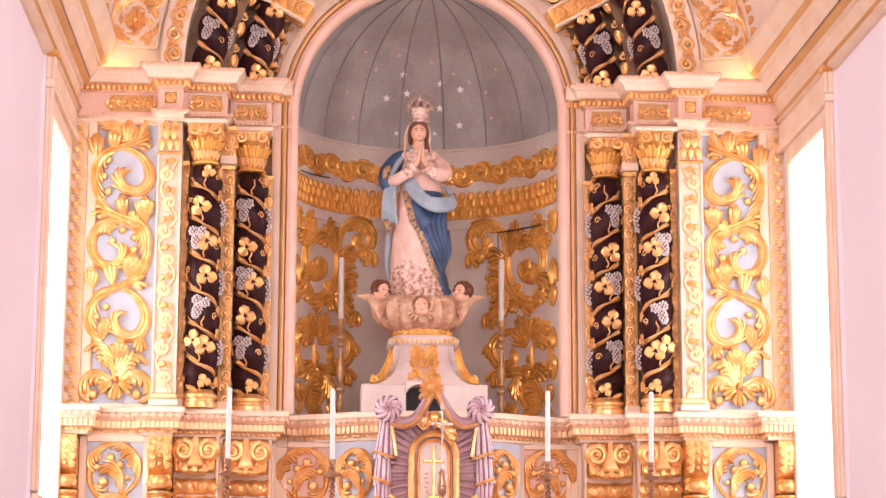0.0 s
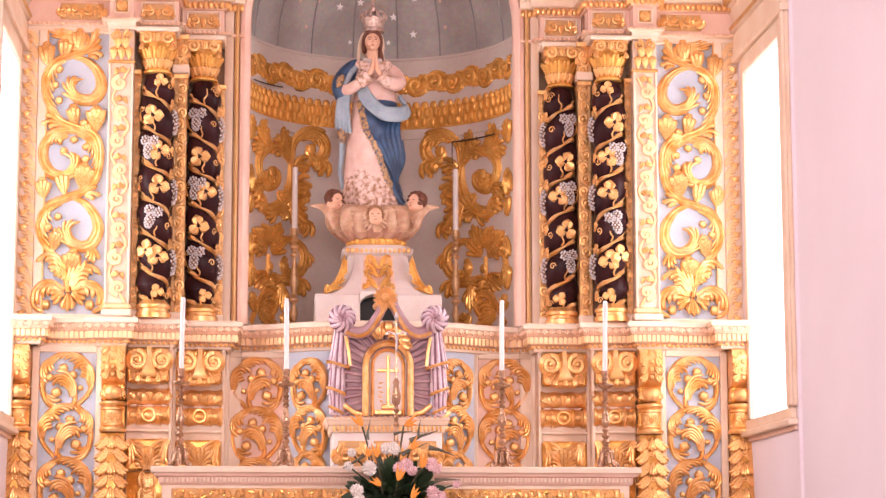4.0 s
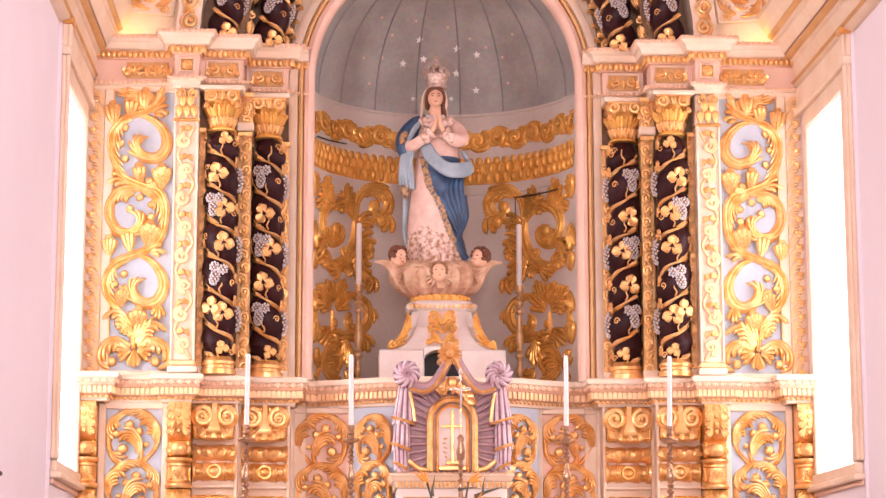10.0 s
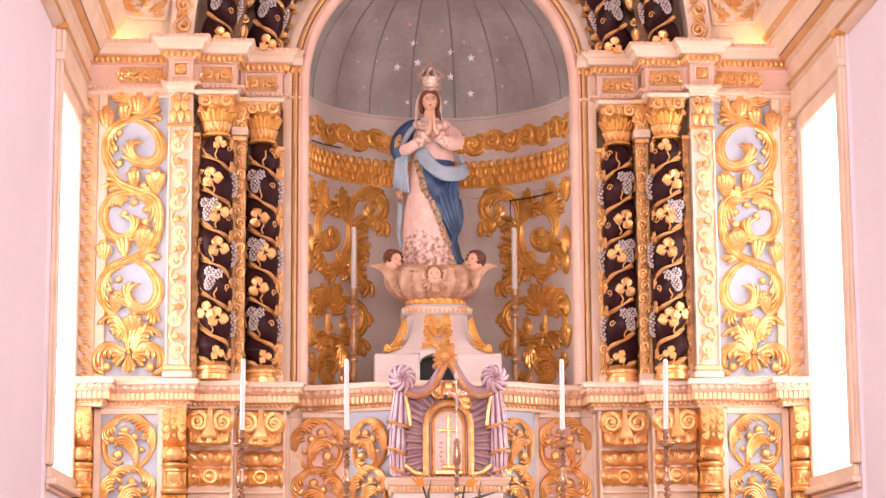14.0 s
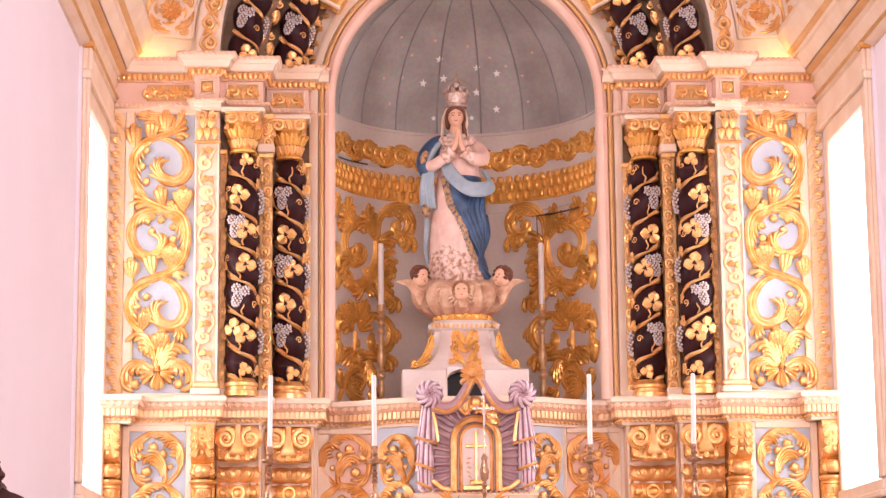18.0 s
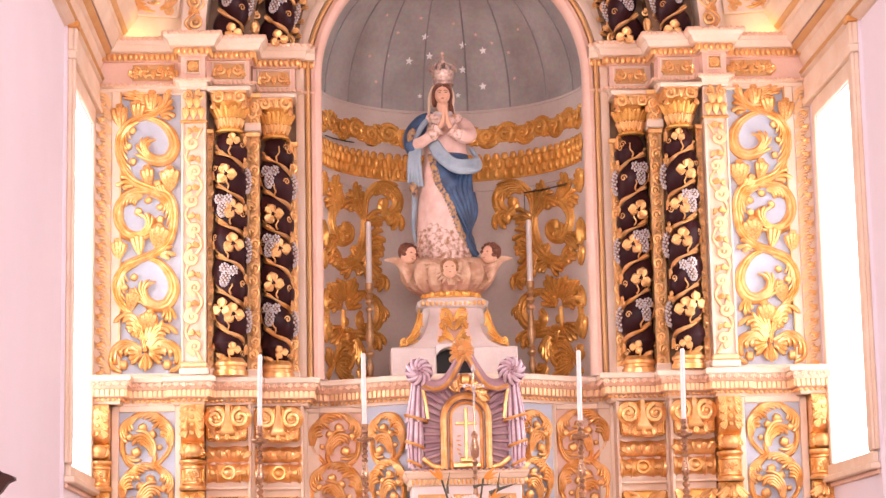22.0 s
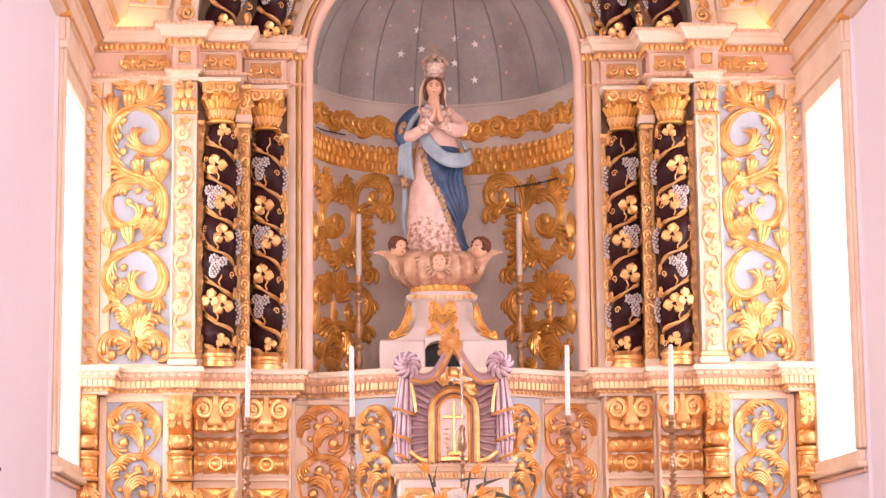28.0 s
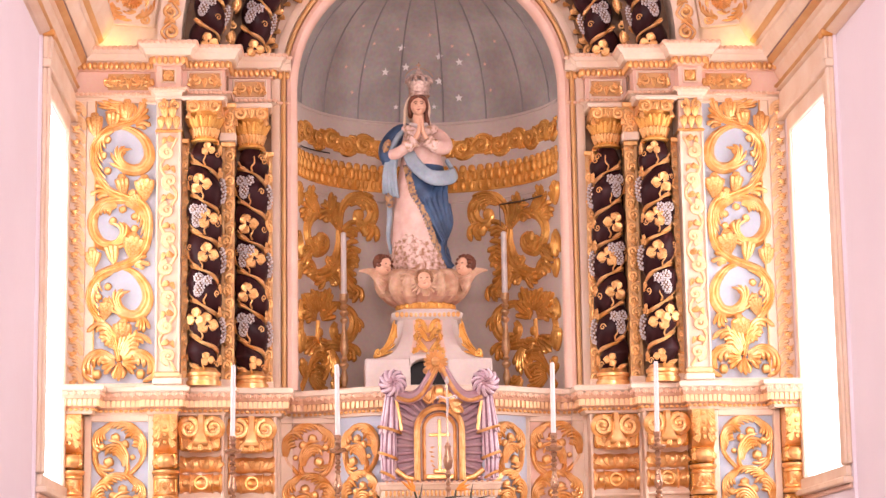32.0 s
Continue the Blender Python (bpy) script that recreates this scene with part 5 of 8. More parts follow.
def low_panel():
    t = thing("lower_panel", "grey-blue lower panel with round gilded acanthus tendrils", "panel", "lower side panels")
    Y = 0.19
    part("board", boxed(1.575, 1.915, Y, Y + 0.02, FLOOR_Z, 2.76, bevel=0), BLUE, t, "pale grey-blue painted board")
    for x0, x1 in ((1.560, 1.592), (1.905, 1.945)):
        part("frame_strip", boxed(x0, x1, Y - 0.024, Y + 0.004, FLOOR_Z, 2.76, bevel=0.004), CREAM, t)
    part("frame_strip", boxed(1.592, 1.905, Y - 0.022, Y + 0.004, 2.725, 2.76, bevel=0.004), CREAM, t)
    F = flat_map(0, 0, Y)
    for i, z in enumerate((2.565, 2.280, 1.985, 1.69)):
        ring_carving(F, 1.752, z, 0.135, 0.150, t, flip=-1 if i % 2 else 1)
    return t


mirrored(low_panel())


def console(x0, x1, y, z_top, name="console"):
    """A stacked bracket: leafy volute, ball, gadrooned drum, then a scaled tail."""
    t = thing(name, "gilded carved bracket of scales, bead and drum", "bracket", "consoles")
    xc, w = (x0 + x1) / 2, x1 - x0
    def prof(pts, nm, mat, a=x0, b=x1):
        bm = bmesh.new()
        va = [bm.verts.new((a, q[0], q[1])) for q in pts]
        vb = [bm.verts.new((b, q[0], q[1])) for q in pts]
        n = len(pts)
        for k in range(n):
            bm.faces.new((va[k], va[(k + 1) % n], vb[(k + 1) % n], vb[k]))
        bm.faces.new(va[::-1])
        bm.faces.new(vb)
        return part(nm, bm, mat, t, smooth=40)
    prof([(0.34, z_top), (y - 0.01, z_top), (y - 0.035, z_top - 0.05), (y - 0.03, z_top - 0.13), (y + 0.01, z_top - 0.20), (y + 0.05, z_top - 0.215), (0.34, z_top - 0.215)], "upper_scroll", GOLD)
    part("bead", lathe(bmesh.new(), [(0.012, -0.040), (0.040, -0.034), (0.056, -0.012), (0.056, 0.012), (0.040, 0.034), (0.012, 0.040)], (xc, y + 0.018, z_top - 0.258), 16), GOLD, t, smooth=True)
    for s in (-1, 1):
        put("leaf", LEAF_T, flat_map(xc, 0, y + 0.01), s * w * 0.30, z_top - 0.235, s * 160, 0.06, t)
        put("leaf", LEAF_T, flat_map(xc, 0, y + 0.01), s * w * 0.30, z_top - 0.285, s * 30, 0.05, t)
    part("bead_wing", boxed(x0, x1, y + 0.03, 0.34, z_top - 0.30, z_top - 0.21, bevel=0.01), GOLD_DULL, t)
    zz = z_top - 0.31
    part("drum", lathe(bmesh.new(), [(0.060, 0.004), (0.074, 0), (0.077, -0.010), (0.072, -0.020), (0.060, -0.026), (0.066, -0.032), (0.066, -0.042), (0.054, -0.048), (0.052, -0.112), (0.062, -0.118), (0.062, -0.128), (0.056, -0.134), (0.072, -0.142), (0.077, -0.152), (0.072, -0.165)], (xc, y + 0.045, zz), 20), GOLD, t, smooth=30)
    part("drum_back", boxed(x0, x1, y + 0.05, 0.34, zz - 0.165, zz, bevel=0.006), GOLD_DULL, t)
    F = flat_map(xc, 0, y + 0.045 - 0.050)
    for k in (-1, 1):
        put("volute", VOL_R if k < 0 else VOL_L, F, k * 0.024, zz - 0.080, 0, 0.046, t)
        put("leaf", LEAF_T, F, k * 0.030, zz - 0.098, k * 140, 0.030, t)
    put("leaf", LEAF_T, F, 0, zz - 0.112, 0, 0.06, t)
    pts = [(0.34, zz - 0.17), (y + 0.02, zz - 0.17), (y - 0.01, zz - 0.30), (y - 0.03, zz - 0.55), (y + 0.0, zz - 0.85), (y + 0.05, zz - 1.1), (0.34, zz - 1.1)]
    prof(pts, "tail", GOLD_DULL)
    for i in range(13):
        z = zz - 0.185 - 0.070 * i
        yy = np.interp(-z, [-(q[1]) for q in pts[1:6]], [q[0] for q in pts[1:6]])
        G = flat_map(xc, 0, float(yy) - 0.002)
        for s in (-1, 1):
            put("leaf", LEAF_B, G, s * w * 0.22, z, s * 174, 0.095, t, -0.004, flip=s > 0, wide=1.3)
        if i % 2:
            put("volute", VOL_R, G, 0, z - 0.02, 0, 0.045, t, 0.004)
        else:
            put("leaf", LEAF_T, G, 0, z, 180, 0.085, t, 0.004)
    for i in range(4):
        for s in (-1, 1):
            put("leaf", LEAF_T, flat_map(xc, 0, y - 0.028 + 0.012 * (i == 0)), s * w * 0.16, z_top - 0.008 - 0.044 * i, s * 142, 0.066, t, wide=1.1)
        put("boss", BALL, flat_map(xc, 0, y - 0.036 + 0.012 * (i == 0)), 0, z_top - 0.03 - 0.044 * i, 0, 0.030, t)
    return t


mirrored(console(1.43, 1.558, 0.10, 2.758))
mirrored(console(1.948, 2.066, 0.06, 2.758))


def corbel(x0, x1, y):
    """Bay under a column: volute corbel, two bound rolls, leaf corbel."""
    t = thing("corbel", "gilded corbel of two volutes above bound rolls", "corbel", "corbels under the columns")
    xc, w = (x0 + x1) / 2, x1 - x0
    part("back", boxed(x0, x1, y, y + 0.2, FLOOR_Z, 2.76, bevel=0.003), CREAM, t, "cream painted backing")
    part("side_strip", boxed(x0, x0 + 0.018, y - 0.03, y + 0.01, FLOOR_Z, 2.76, bevel=0.003), CREAM, t)
    part("block", boxed(x0 + 0.02, x1 - 0.005, y - 0.07, y + 0.01, 2.56, 2.75, bevel=0.012), GOLD_DULL, t)
    F = flat_map(xc, 0, y - 0.07)
    for s in (-1, 1):
        part("scroll_disc", lathe(bmesh.new(), [(0.066, -0.002), (0.066, 0.008), (0.056, 0.016), (0.02, 0.018)], (0, 0, 0), 20), GOLD, t, smooth=40).matrix_basis = Matrix.Translation((xc + s * w * 0.27, y - 0.068, 2.682)) @ Matrix.Rotation(radians(90), 4, "X")
        put("volute", VOL_R if s < 0 else VOL_L, F, s * w * 0.27, 2.682, 0, 0.138, t, 0.010)
        put("leaf", LEAF, F, s * w * 0.40, 2.625, s * -150, 0.070, t)
        put("leaf", LEAF, F, s * w * 0.26, 2.622, s * -168, 0.072, t, 0.006)
    keel = ((2.755, 0.020, 0.04), (2.70, 0.020, 0.055), (2.655, 0.028, 0.070), (2.615, 0.052, 0.080), (2.592, 0.074, 0.080), (2.580, 0.074, 0.07), (2.575, 0.06, 0.0))
    bm = bmesh.new()
    rows = [[bm.verts.new((xc + a * hw, y - 0.07 - d * (1 if abs(a) < 1 else 0.2), z)) for a in (-1, -0.6, 0, 0.6, 1)] for z, hw, d in keel]
    for a, b in zip(rows, rows[1:]):
        for k in range(4):
            bm.faces.new((a[k], a[k + 1], b[k + 1], b[k]))
    part("keel", bm, GOLD, t, smooth=50)
    for k in (-1, 0, 1):
        put("leaf", LEAF_T, flat_map(xc, 0, y - 0.132), k * 0.046, 2.604, 180 - k * 18, 0.058, t)
    def roll(z, r, nm):
        bm = bmesh.new()
        line = [Vector((x0 + 0.012 + (w - 0.02) * k / 24, y + 0.0, z)) for k in range(25)]
        sweep(bm, line, lambda u: r * (1.0 + 0.10 * (abs(u - 0.5) > 0.42) + 0.06 * math.cos(u * 6 * math.pi)), 14, 1.0, Vector((0, -1, 0)))
        return part(nm, bm, GOLD, t, smooth=50)
    part("small_roll", sweep(bmesh.new(), [Vector((xc - 0.06, y - 0.10, 2.568)), Vector((xc + 0.06, y - 0.10, 2.568))], 0.022, 10), GOLD, t, smooth=40)
    r1 = roll(2.487, 0.045, "upper_roll")
    r2 = roll(2.383, 0.050, "lower_roll")
    for k in (-2, -1, 0, 1, 2):
        put("leaf", LEAF_T, flat_map(xc, 0, y - 0.040), k * 0.042, 2.460, k * 24, 0.060, r1)
        put("leaf", LEAF_T, flat_map(xc, 0, y - 0.040), k * 0.046, 2.515, 180 - k * 18, 0.042, r1)
    for s in (-1, 1):
        put("boss", BALL, flat_map(xc, 0, y - 0.048), s * 0.088, 2.383, 0, 0.046, r2)
        put("leaf", LEAF_T, flat_map(xc, 0, y - 0.046), s * 0.045, 2.383, s * 90, 0.040, r2)
        for q in (0.062, 0.112):
            line = [Vector((xc + s * q, y + 0.052 * math.cos(a), 2.383 + 0.052 * math.sin(a))) for a in (2 * math.pi * k / 18 for k in range(19))]
            part("binding", sweep(bmesh.new(), line, 0.006, 6, 1.0, Vector((1, 0, 0))), GOLD, r2, smooth=True)
    bm = bmesh.new()
    line = [Vector((xc + 0.034 * math.cos(a), y - 0.052, 2.383 + 0.034 * math.sin(a))) for a in (2 * math.pi * k / 18 for k in range(19))]
    part("ring_boss", sweep(bm, line, 0.009, 6), GOLD, r2, smooth=True)
    part("shelf", boxed(x0 + 0.008, x1, y - 0.03, y + 0.05, 2.29, 2.305, bevel=0.004), CREAM, t)
    part("leaf_block", boxed(x0 + 0.02, x1 - 0.005, y - 0.05, y + 0.01, 2.075, 2.25, bevel=0.012), GOLD_DULL, t)
    G = flat_map(xc, 0, y - 0.05)
    for s in (-1, 1):
        sd = (0, 1) if s > 0 else (1, 0)
        frond(G, [(s * 0.008, 2.080), (s * 0.022, 2.14), (s * 0.052, 2.195), (s * 0.100, 2.225)], spindle(0.040, 0.2, 0.5), GOLD, t, 5, sides=sd, out=0.002)
        frond(G, [(s * 0.112, 2.245), (s * 0.085, 2.20), (s * 0.078, 2.14), (s * 0.100, 2.085)], spindle(0.030, 0.2, 0.5), GOLD, t, 4, sides=sd, out=0.004)
        put("boss", BALL, G, s * 0.055, 2.110, 0, 0.040, t, 0.010)
    put("leaf", LEAF_T, G, 0, 2.09, 0, 0.13, t, 0.006)
    bm = bmesh.new()
    pts = [(y - 0.03, 2.07), (y - 0.07, 1.95), (y - 0.06, 1.8), (y - 0.02, 1.65), (y + 0.05, 1.6)]
    rows = [[bm.verts.new((x0 + 0.02 + (w - 0.03) * k / 8, q[0] + 0.03 * (2 * k / 8 - 1) ** 2, q[1])) for k in range(9)] for q in pts]
    for a, b in zip(rows, rows[1:]):
        for k in range(8):
            bm.faces.new((a[k], a[k + 1], b[k + 1], b[k]))
    part("tail", bm, GOLD_DULL, t, smooth=60)
    for i in range(4):
        for s in (-1, 1):
            put("leaf", LEAF_W, flat_map(xc, 0, y - 0.055), s * 0.02, 2.08 - 0.085 * i, s * 135, 0.12, t, flip=s < 0)
    return t


mirrored(corbel(1.175, 1.428, 0.235))
mirrored(corbel(0.885, 1.165, 0.34))


def middle_panels():
    t = thing("middle_panel", "pink panel with round gilded tendrils beside the tabernacle", "panel", "middle panels")
    part("board", boxed(0.54, 0.885, 0.475, 0.50, FLOOR_Z, 2.76, bevel=0), PINK, t, "pink painted board")
    for x0, x1 in ((0.865, 0.889), (0.525, 0.555)):
        part("frame_strip", boxed(x0, x1, 0.45, 0.48, FLOOR_Z, 2.76, bevel=0.004), CREAM, t)
    part("frame_strip", boxed(0.555, 0.865, 0.452, 0.48, 2.73, 2.76, bevel=0.004), CREAM, t)
    F = flat_map(0, 0, 0.475)
    for i, z in enumerate((2.575, 2.29, 2.0)):
        ring_carving(F, 0.708, z, 0.135, 0.148, t, flip=1 if i % 2 else -1)
    return t


mirrored(middle_panels())


def bowed_panel():
    t = thing("bowed_panel", "grey-blue bowed panel with gilded tendrils", "panel", "bowed panels")
    part("board", moulding(bmesh.new(), [(0.0, 0.245), (0.15, 0.255), (0.30, 0.29), (0.40, 0.33), (0.53, 0.42)], [(0, FLOOR_Z), (0, 2.765)]), BLUE, t, "grey-blue painted board", smooth=True)
    def F(u, v, out=0.0):
        a = radians(32)
        return Vector((0.42 + u * math.cos(a) + out * math.sin(a), 0.345 + u * math.sin(a) - out * math.cos(a), v)), Matrix.Rotation(a, 3, "Z")
    for i, z in enumerate((2.565, 2.30, 2.04)):
        ring_carving(F, -0.01, z, 0.105, 0.140, t, flip=-1 if i % 2 else 1)
    return t


mirrored(bowed_panel())


# ---------------------------------------------------------------- niche ornament
def niche_carving():
    t = thing("niche_carving", "old gilded acanthus scrolls on the niche wall", "carving", "niche carvings")
    F = niche_map()
    # hook, round scroll and its curled heart
    for pts, w in (([(0.558, 3.996), (0.545, 4.110), (0.471, 4.183), (0.377, 4.193), (0.323, 4.134), (0.330, 4.062), (0.385, 4.022), (0.433, 4.060), (0.429, 4.110)], 0.036), ([(0.562, 3.974), (0.649, 4.047), (0.780, 4.047), (0.879, 3.968), (0.885, 3.884), (0.802, 3.822), (0.709, 3.843), (0.683, 3.895), (0.732, 3.926)], 0.040), ([(0.930, 3.726), (0.820, 3.668), (0.692, 3.685), (0.598, 3.774), (0.562, 3.883), (0.571, 3.973)], 0.042), ([(0.685, 3.507), (0.560, 3.507), (0.477, 3.466), (0.460, 3.387), (0.501, 3.318), (0.586, 3.303), (0.629, 3.347), (0.600, 3.399)], 0.034), ([(0.921, 3.192), (0.771, 3.223), (0.653, 3.255), (0.540, 3.249)], 0.034), ([(0.833, 3.175), (0.737, 3.179), (0.693, 3.128), (0.724, 3.064), (0.806, 3.049), (0.819, 3.088)], 0.034), ([(0.958, 3.389), (0.995, 3.317), (0.956, 3.255), (0.876, 3.265)], 0.036)):
        frond(F, pts, crescent(w * 1.2, 0.45, 0.5), GOLD_DULL, t, name="scroll", rise=0.5, ridges=0.3)
    frond(F, [(0.987, 2.966), (0.903, 3.059), (0.820, 3.170), (0.778, 3.276), (0.767, 3.397)], lambda u: 0.024 - 0.006 * u, GOLD_DULL, t, name="main_stem", rise=0.8, ridges=0.3)
    # lobed leaves springing from the scrolls
    for pts, n, w in (([(0.581, 4.000), (0.624, 4.075), (0.639, 4.139), (0.615, 4.199)], 4, 0.036),
                      ([(0.762, 4.064), (0.832, 4.101), (0.853, 4.145), (0.820, 4.207)], 5, 0.040),
                      ([(0.844, 4.015), (0.935, 4.034), (1.010, 3.999)], 4, 0.034),
                      ([(0.658, 4.017), (0.690, 4.061), (0.768, 4.028)], 4, 0.034),
                      ([(0.492, 4.145), (0.430, 4.181), (0.354, 4.160), (0.307, 4.075)], 6, 0.036),
                      ([(0.377, 4.023), (0.345, 3.983), (0.385, 3.937)], 4, 0.040),
                      ([(0.544, 3.962), (0.483, 3.984), (0.425, 3.962)], 4, 0.036),
                      ([(0.552, 3.804), (0.483, 3.857), (0.424, 3.828)], 4, 0.040),
                      ([(0.543, 3.752), (0.474, 3.781), (0.449, 3.741)], 4, 0.030),
                      ([(0.841, 3.816), (0.931, 3.774), (1.004, 3.728)], 4, 0.036),
                      ([(0.801, 3.677), (0.882, 3.706), (0.964, 3.666)], 4, 0.036),
                      ([(0.676, 3.687), (0.616, 3.667), (0.588, 3.629)], 4, 0.032),
                      ([(0.719, 3.675), (0.752, 3.643), (0.813, 3.628)], 4, 0.032),
                      ([(0.579, 3.748), (0.525, 3.677), (0.456, 3.614)], 5, 0.046),
                      ([(0.490, 3.625), (0.448, 3.594), (0.490, 3.541)], 4, 0.034),
                      ([(0.688, 3.787), (0.637, 3.759), (0.589, 3.810)], 4, 0.026),
                      ([(0.754, 3.815), (0.778, 3.853), (0.732, 3.895)], 3, 0.030),
                      ([(0.792, 3.439), (0.909, 3.471), (0.980, 3.521)], 5, 0.042),
                      ([(0.774, 3.448), (0.811, 3.511), (0.866, 3.565)], 4, 0.036),
                      ([(0.750, 3.451), (0.696, 3.519), (0.665, 3.599)], 5, 0.040),
                      ([(0.798, 3.410), (0.893, 3.425), (0.977, 3.393)], 4, 0.034),
                      ([(0.739, 3.418), (0.675, 3.460), (0.615, 3.515)], 4, 0.036),
                      ([(0.796, 3.274), (0.876, 3.238), (0.955, 3.188)], 4, 0.034),
                      ([(0.749, 3.286), (0.715, 3.242), (0.653, 3.269)], 4, 0.030),
                      ([(0.489, 3.444), (0.439, 3.406), (0.447, 3.343)], 5, 0.026),
                      ([(0.549, 3.258), (0.488, 3.229), (0.488, 3.167)], 4, 0.036),
                      ([(0.673, 3.233), (0.642, 3.167), (0.642, 3.071)], 5, 0.034),
                      ([(0.873, 3.076), (0.782, 3.113), (0.714, 3.085)], 4, 0.034),
                      ([(0.918, 3.044), (0.971, 3.092), (0.991, 3.150)], 4, 0.030),
                      ([(0.873, 3.042), (0.781, 3.011), (0.692, 2.992)], 5, 0.036),
                      ([(1.023, 4.058), (1.048, 4.122), (1.015, 4.190)], 4, 0.040),
                      ([(1.019, 3.888), (1.052, 3.808), (1.015, 3.736)], 4, 0.040),
                      ([(1.012, 3.618), (1.036, 3.675), (1.004, 3.714)], 4, 0.030),
                      ([(1.002, 3.182), (1.025, 3.246), (0.995, 3.317)], 4, 0.040),
                      ([(0.999, 3.485), (1.030, 3.413), (0.996, 3.367)], 4, 0.030),
                      ([(0.641, 3.051), (0.593, 3.014), (0.539, 3.052)], 4, 0.034)):
        frond(F, pts, spindle(w * 1.4), GOLD_DULL, t, n, out=0.001, rise=0.36)
    for u, v, s in ((0.42, 4.085, 0.075), (0.745, 3.895, 0.09), (0.755, 3.325, 0.060), (0.615, 3.345, 0.06), (0.45, 3.80, 0.06)):
        put("boss", BALL_OLD, F, u, v, 0, s, t, 0.010)
    part("stem_band", sweep(bmesh.new(), [F(0.715 + 0.08 * k / 6, 3.265, 0.022)[0] for k in range(7)], 0.012, 7), GOLD_DULL, t, smooth=True)
    return t


mirrored(niche_carving())


def niche_bands():
    F = niche_map()
    t = thing("scroll_band", "gilded running-scroll band round the niche wall", "band")
    ground = [F(-1.08 + 2.16 * k / 60, 0, 0.004)[0].xy for k in range(61)]
    part("strip", moulding(bmesh.new(), [(q.x, q.y) for q in ground], [(-0.004, 4.472), (0.0, 4.474), (0.0, 4.566), (-0.004, 4.568)]), GOLD_DULL, t, smooth=True)
    n = 17
    for i in range(n):
        u = -1.02 + 2.04 * i / (n - 1)
        s = 1 if u > 0 else -1
        put("volute", VOL_OLD_R if s > 0 else VOL_OLD_L, F, u, 4.520 + (0.006 if i % 2 else -0.006), 0 if i % 2 else 180, 0.116, t, 0.004)
        k = 1 if i % 2 else -1
        frond(F, [(u + x, 4.520 + k * z) for x, z in ((-0.075, -0.020), (-0.052, 0.030), (-0.010, 0.062), (0.040, 0.058), (0.072, 0.030))], crescent(0.020, 0.4, 0.5), GOLD_DULL, t, name="scroll", rise=0.8, ridges=0.3)
        frond(F, [(u + x, 4.520 - k * z) for x, z in ((0.020, 0.050), (0.048, 0.034), (0.064, 0.004))], spindle(0.020, 0.3, 0.5), GOLD_DULL, t, 3)
        put("boss", BALL_OLD, F, u + 0.064, 4.570, 0, 0.030, t, 0.004)
        put("boss", BALL_OLD, F, u + 0.064, 4.472, 0, 0.030, t, 0.004)
    d = thing("lobed_band", "gilded band of two rows of lobes round the niche wall", "band")
    for (z0, z1, o) in ((4.235, 4.395, 0.006),):
        line = [F(-1.08 + 2.16 * k / 40, 0, o)[0].xy for k in range(41)]
        part("strip", moulding(bmesh.new(), [(q.x, q.y) for q in line], [(-0.004, z0), (0.0, z0), (0.0, z1 - 0.02), (-0.004, z1 - 0.02)]), GOLD_DULL, d, smooth=True)
    for i in range(38):
        u = -1.06 + 2.12 * i / 37
        put("lobe", BALL_OLD, F, u, 4.275, 0, 0.062, d, 0.006, wide=0.62)
        put("lobe", BALL_OLD, F, u + 0.02, 4.335, 0, 0.070, d, 0.006, wide=0.6)
        put("lobe", BALL_OLD, F, u, 4.382, 0, 0.055, d, 0.004, wide=0.95)
    m = thing("thin_moulding", "thin grey moulding on the niche wall", "moulding")
    for z in (4.675, 4.175):
        line = [F(-1.1 + 2.2 * k / 40, z, 0.0)[0] for k in range(41)]
        part("bead", sweep(bmesh.new(), line, 0.007, 6, 1.0, Vector((0, 0, 1))), NICHE, m, smooth=True)


niche_bands()


def star_mesh():
    bm = bmesh.new()
    top, back = bm.verts.new((0, -0.12, 0)), bm.verts.new((0, 0.12, 0))
    rim = [bm.verts.new((r * math.sin(a), 0, r * math.cos(a))) for r, a in ((0.5 if k % 2 == 0 else 0.22, math.pi * k / 5) for k in range(10))]
    for k in range(10):
        bm.faces.new((top, rim[k], rim[(k + 1) % 10]))
        bm.faces.new((back, rim[(k + 1) % 10], rim[k]))
    return finish(bm)


STAR = shared("star", star_mesh(), STAR_WHITE)
STAR_OLD = shared("star", star_mesh(), PINK)


def star(x, y, z, size, me, label):
    c = Vector((0, 0.5, NZ))
    d = (Vector((x, y, z)) - c).normalized()
    ob = new("star", me)
    ob.matrix_basis = Matrix.Translation(c + d * (NR - 0.004)) @ d.to_track_quat("Y", "Z").to_matrix().to_4x4() @ Matrix.Diagonal((size, size * 0.5, size, 1))
    return tagged(ob, label, "star", "dome stars")


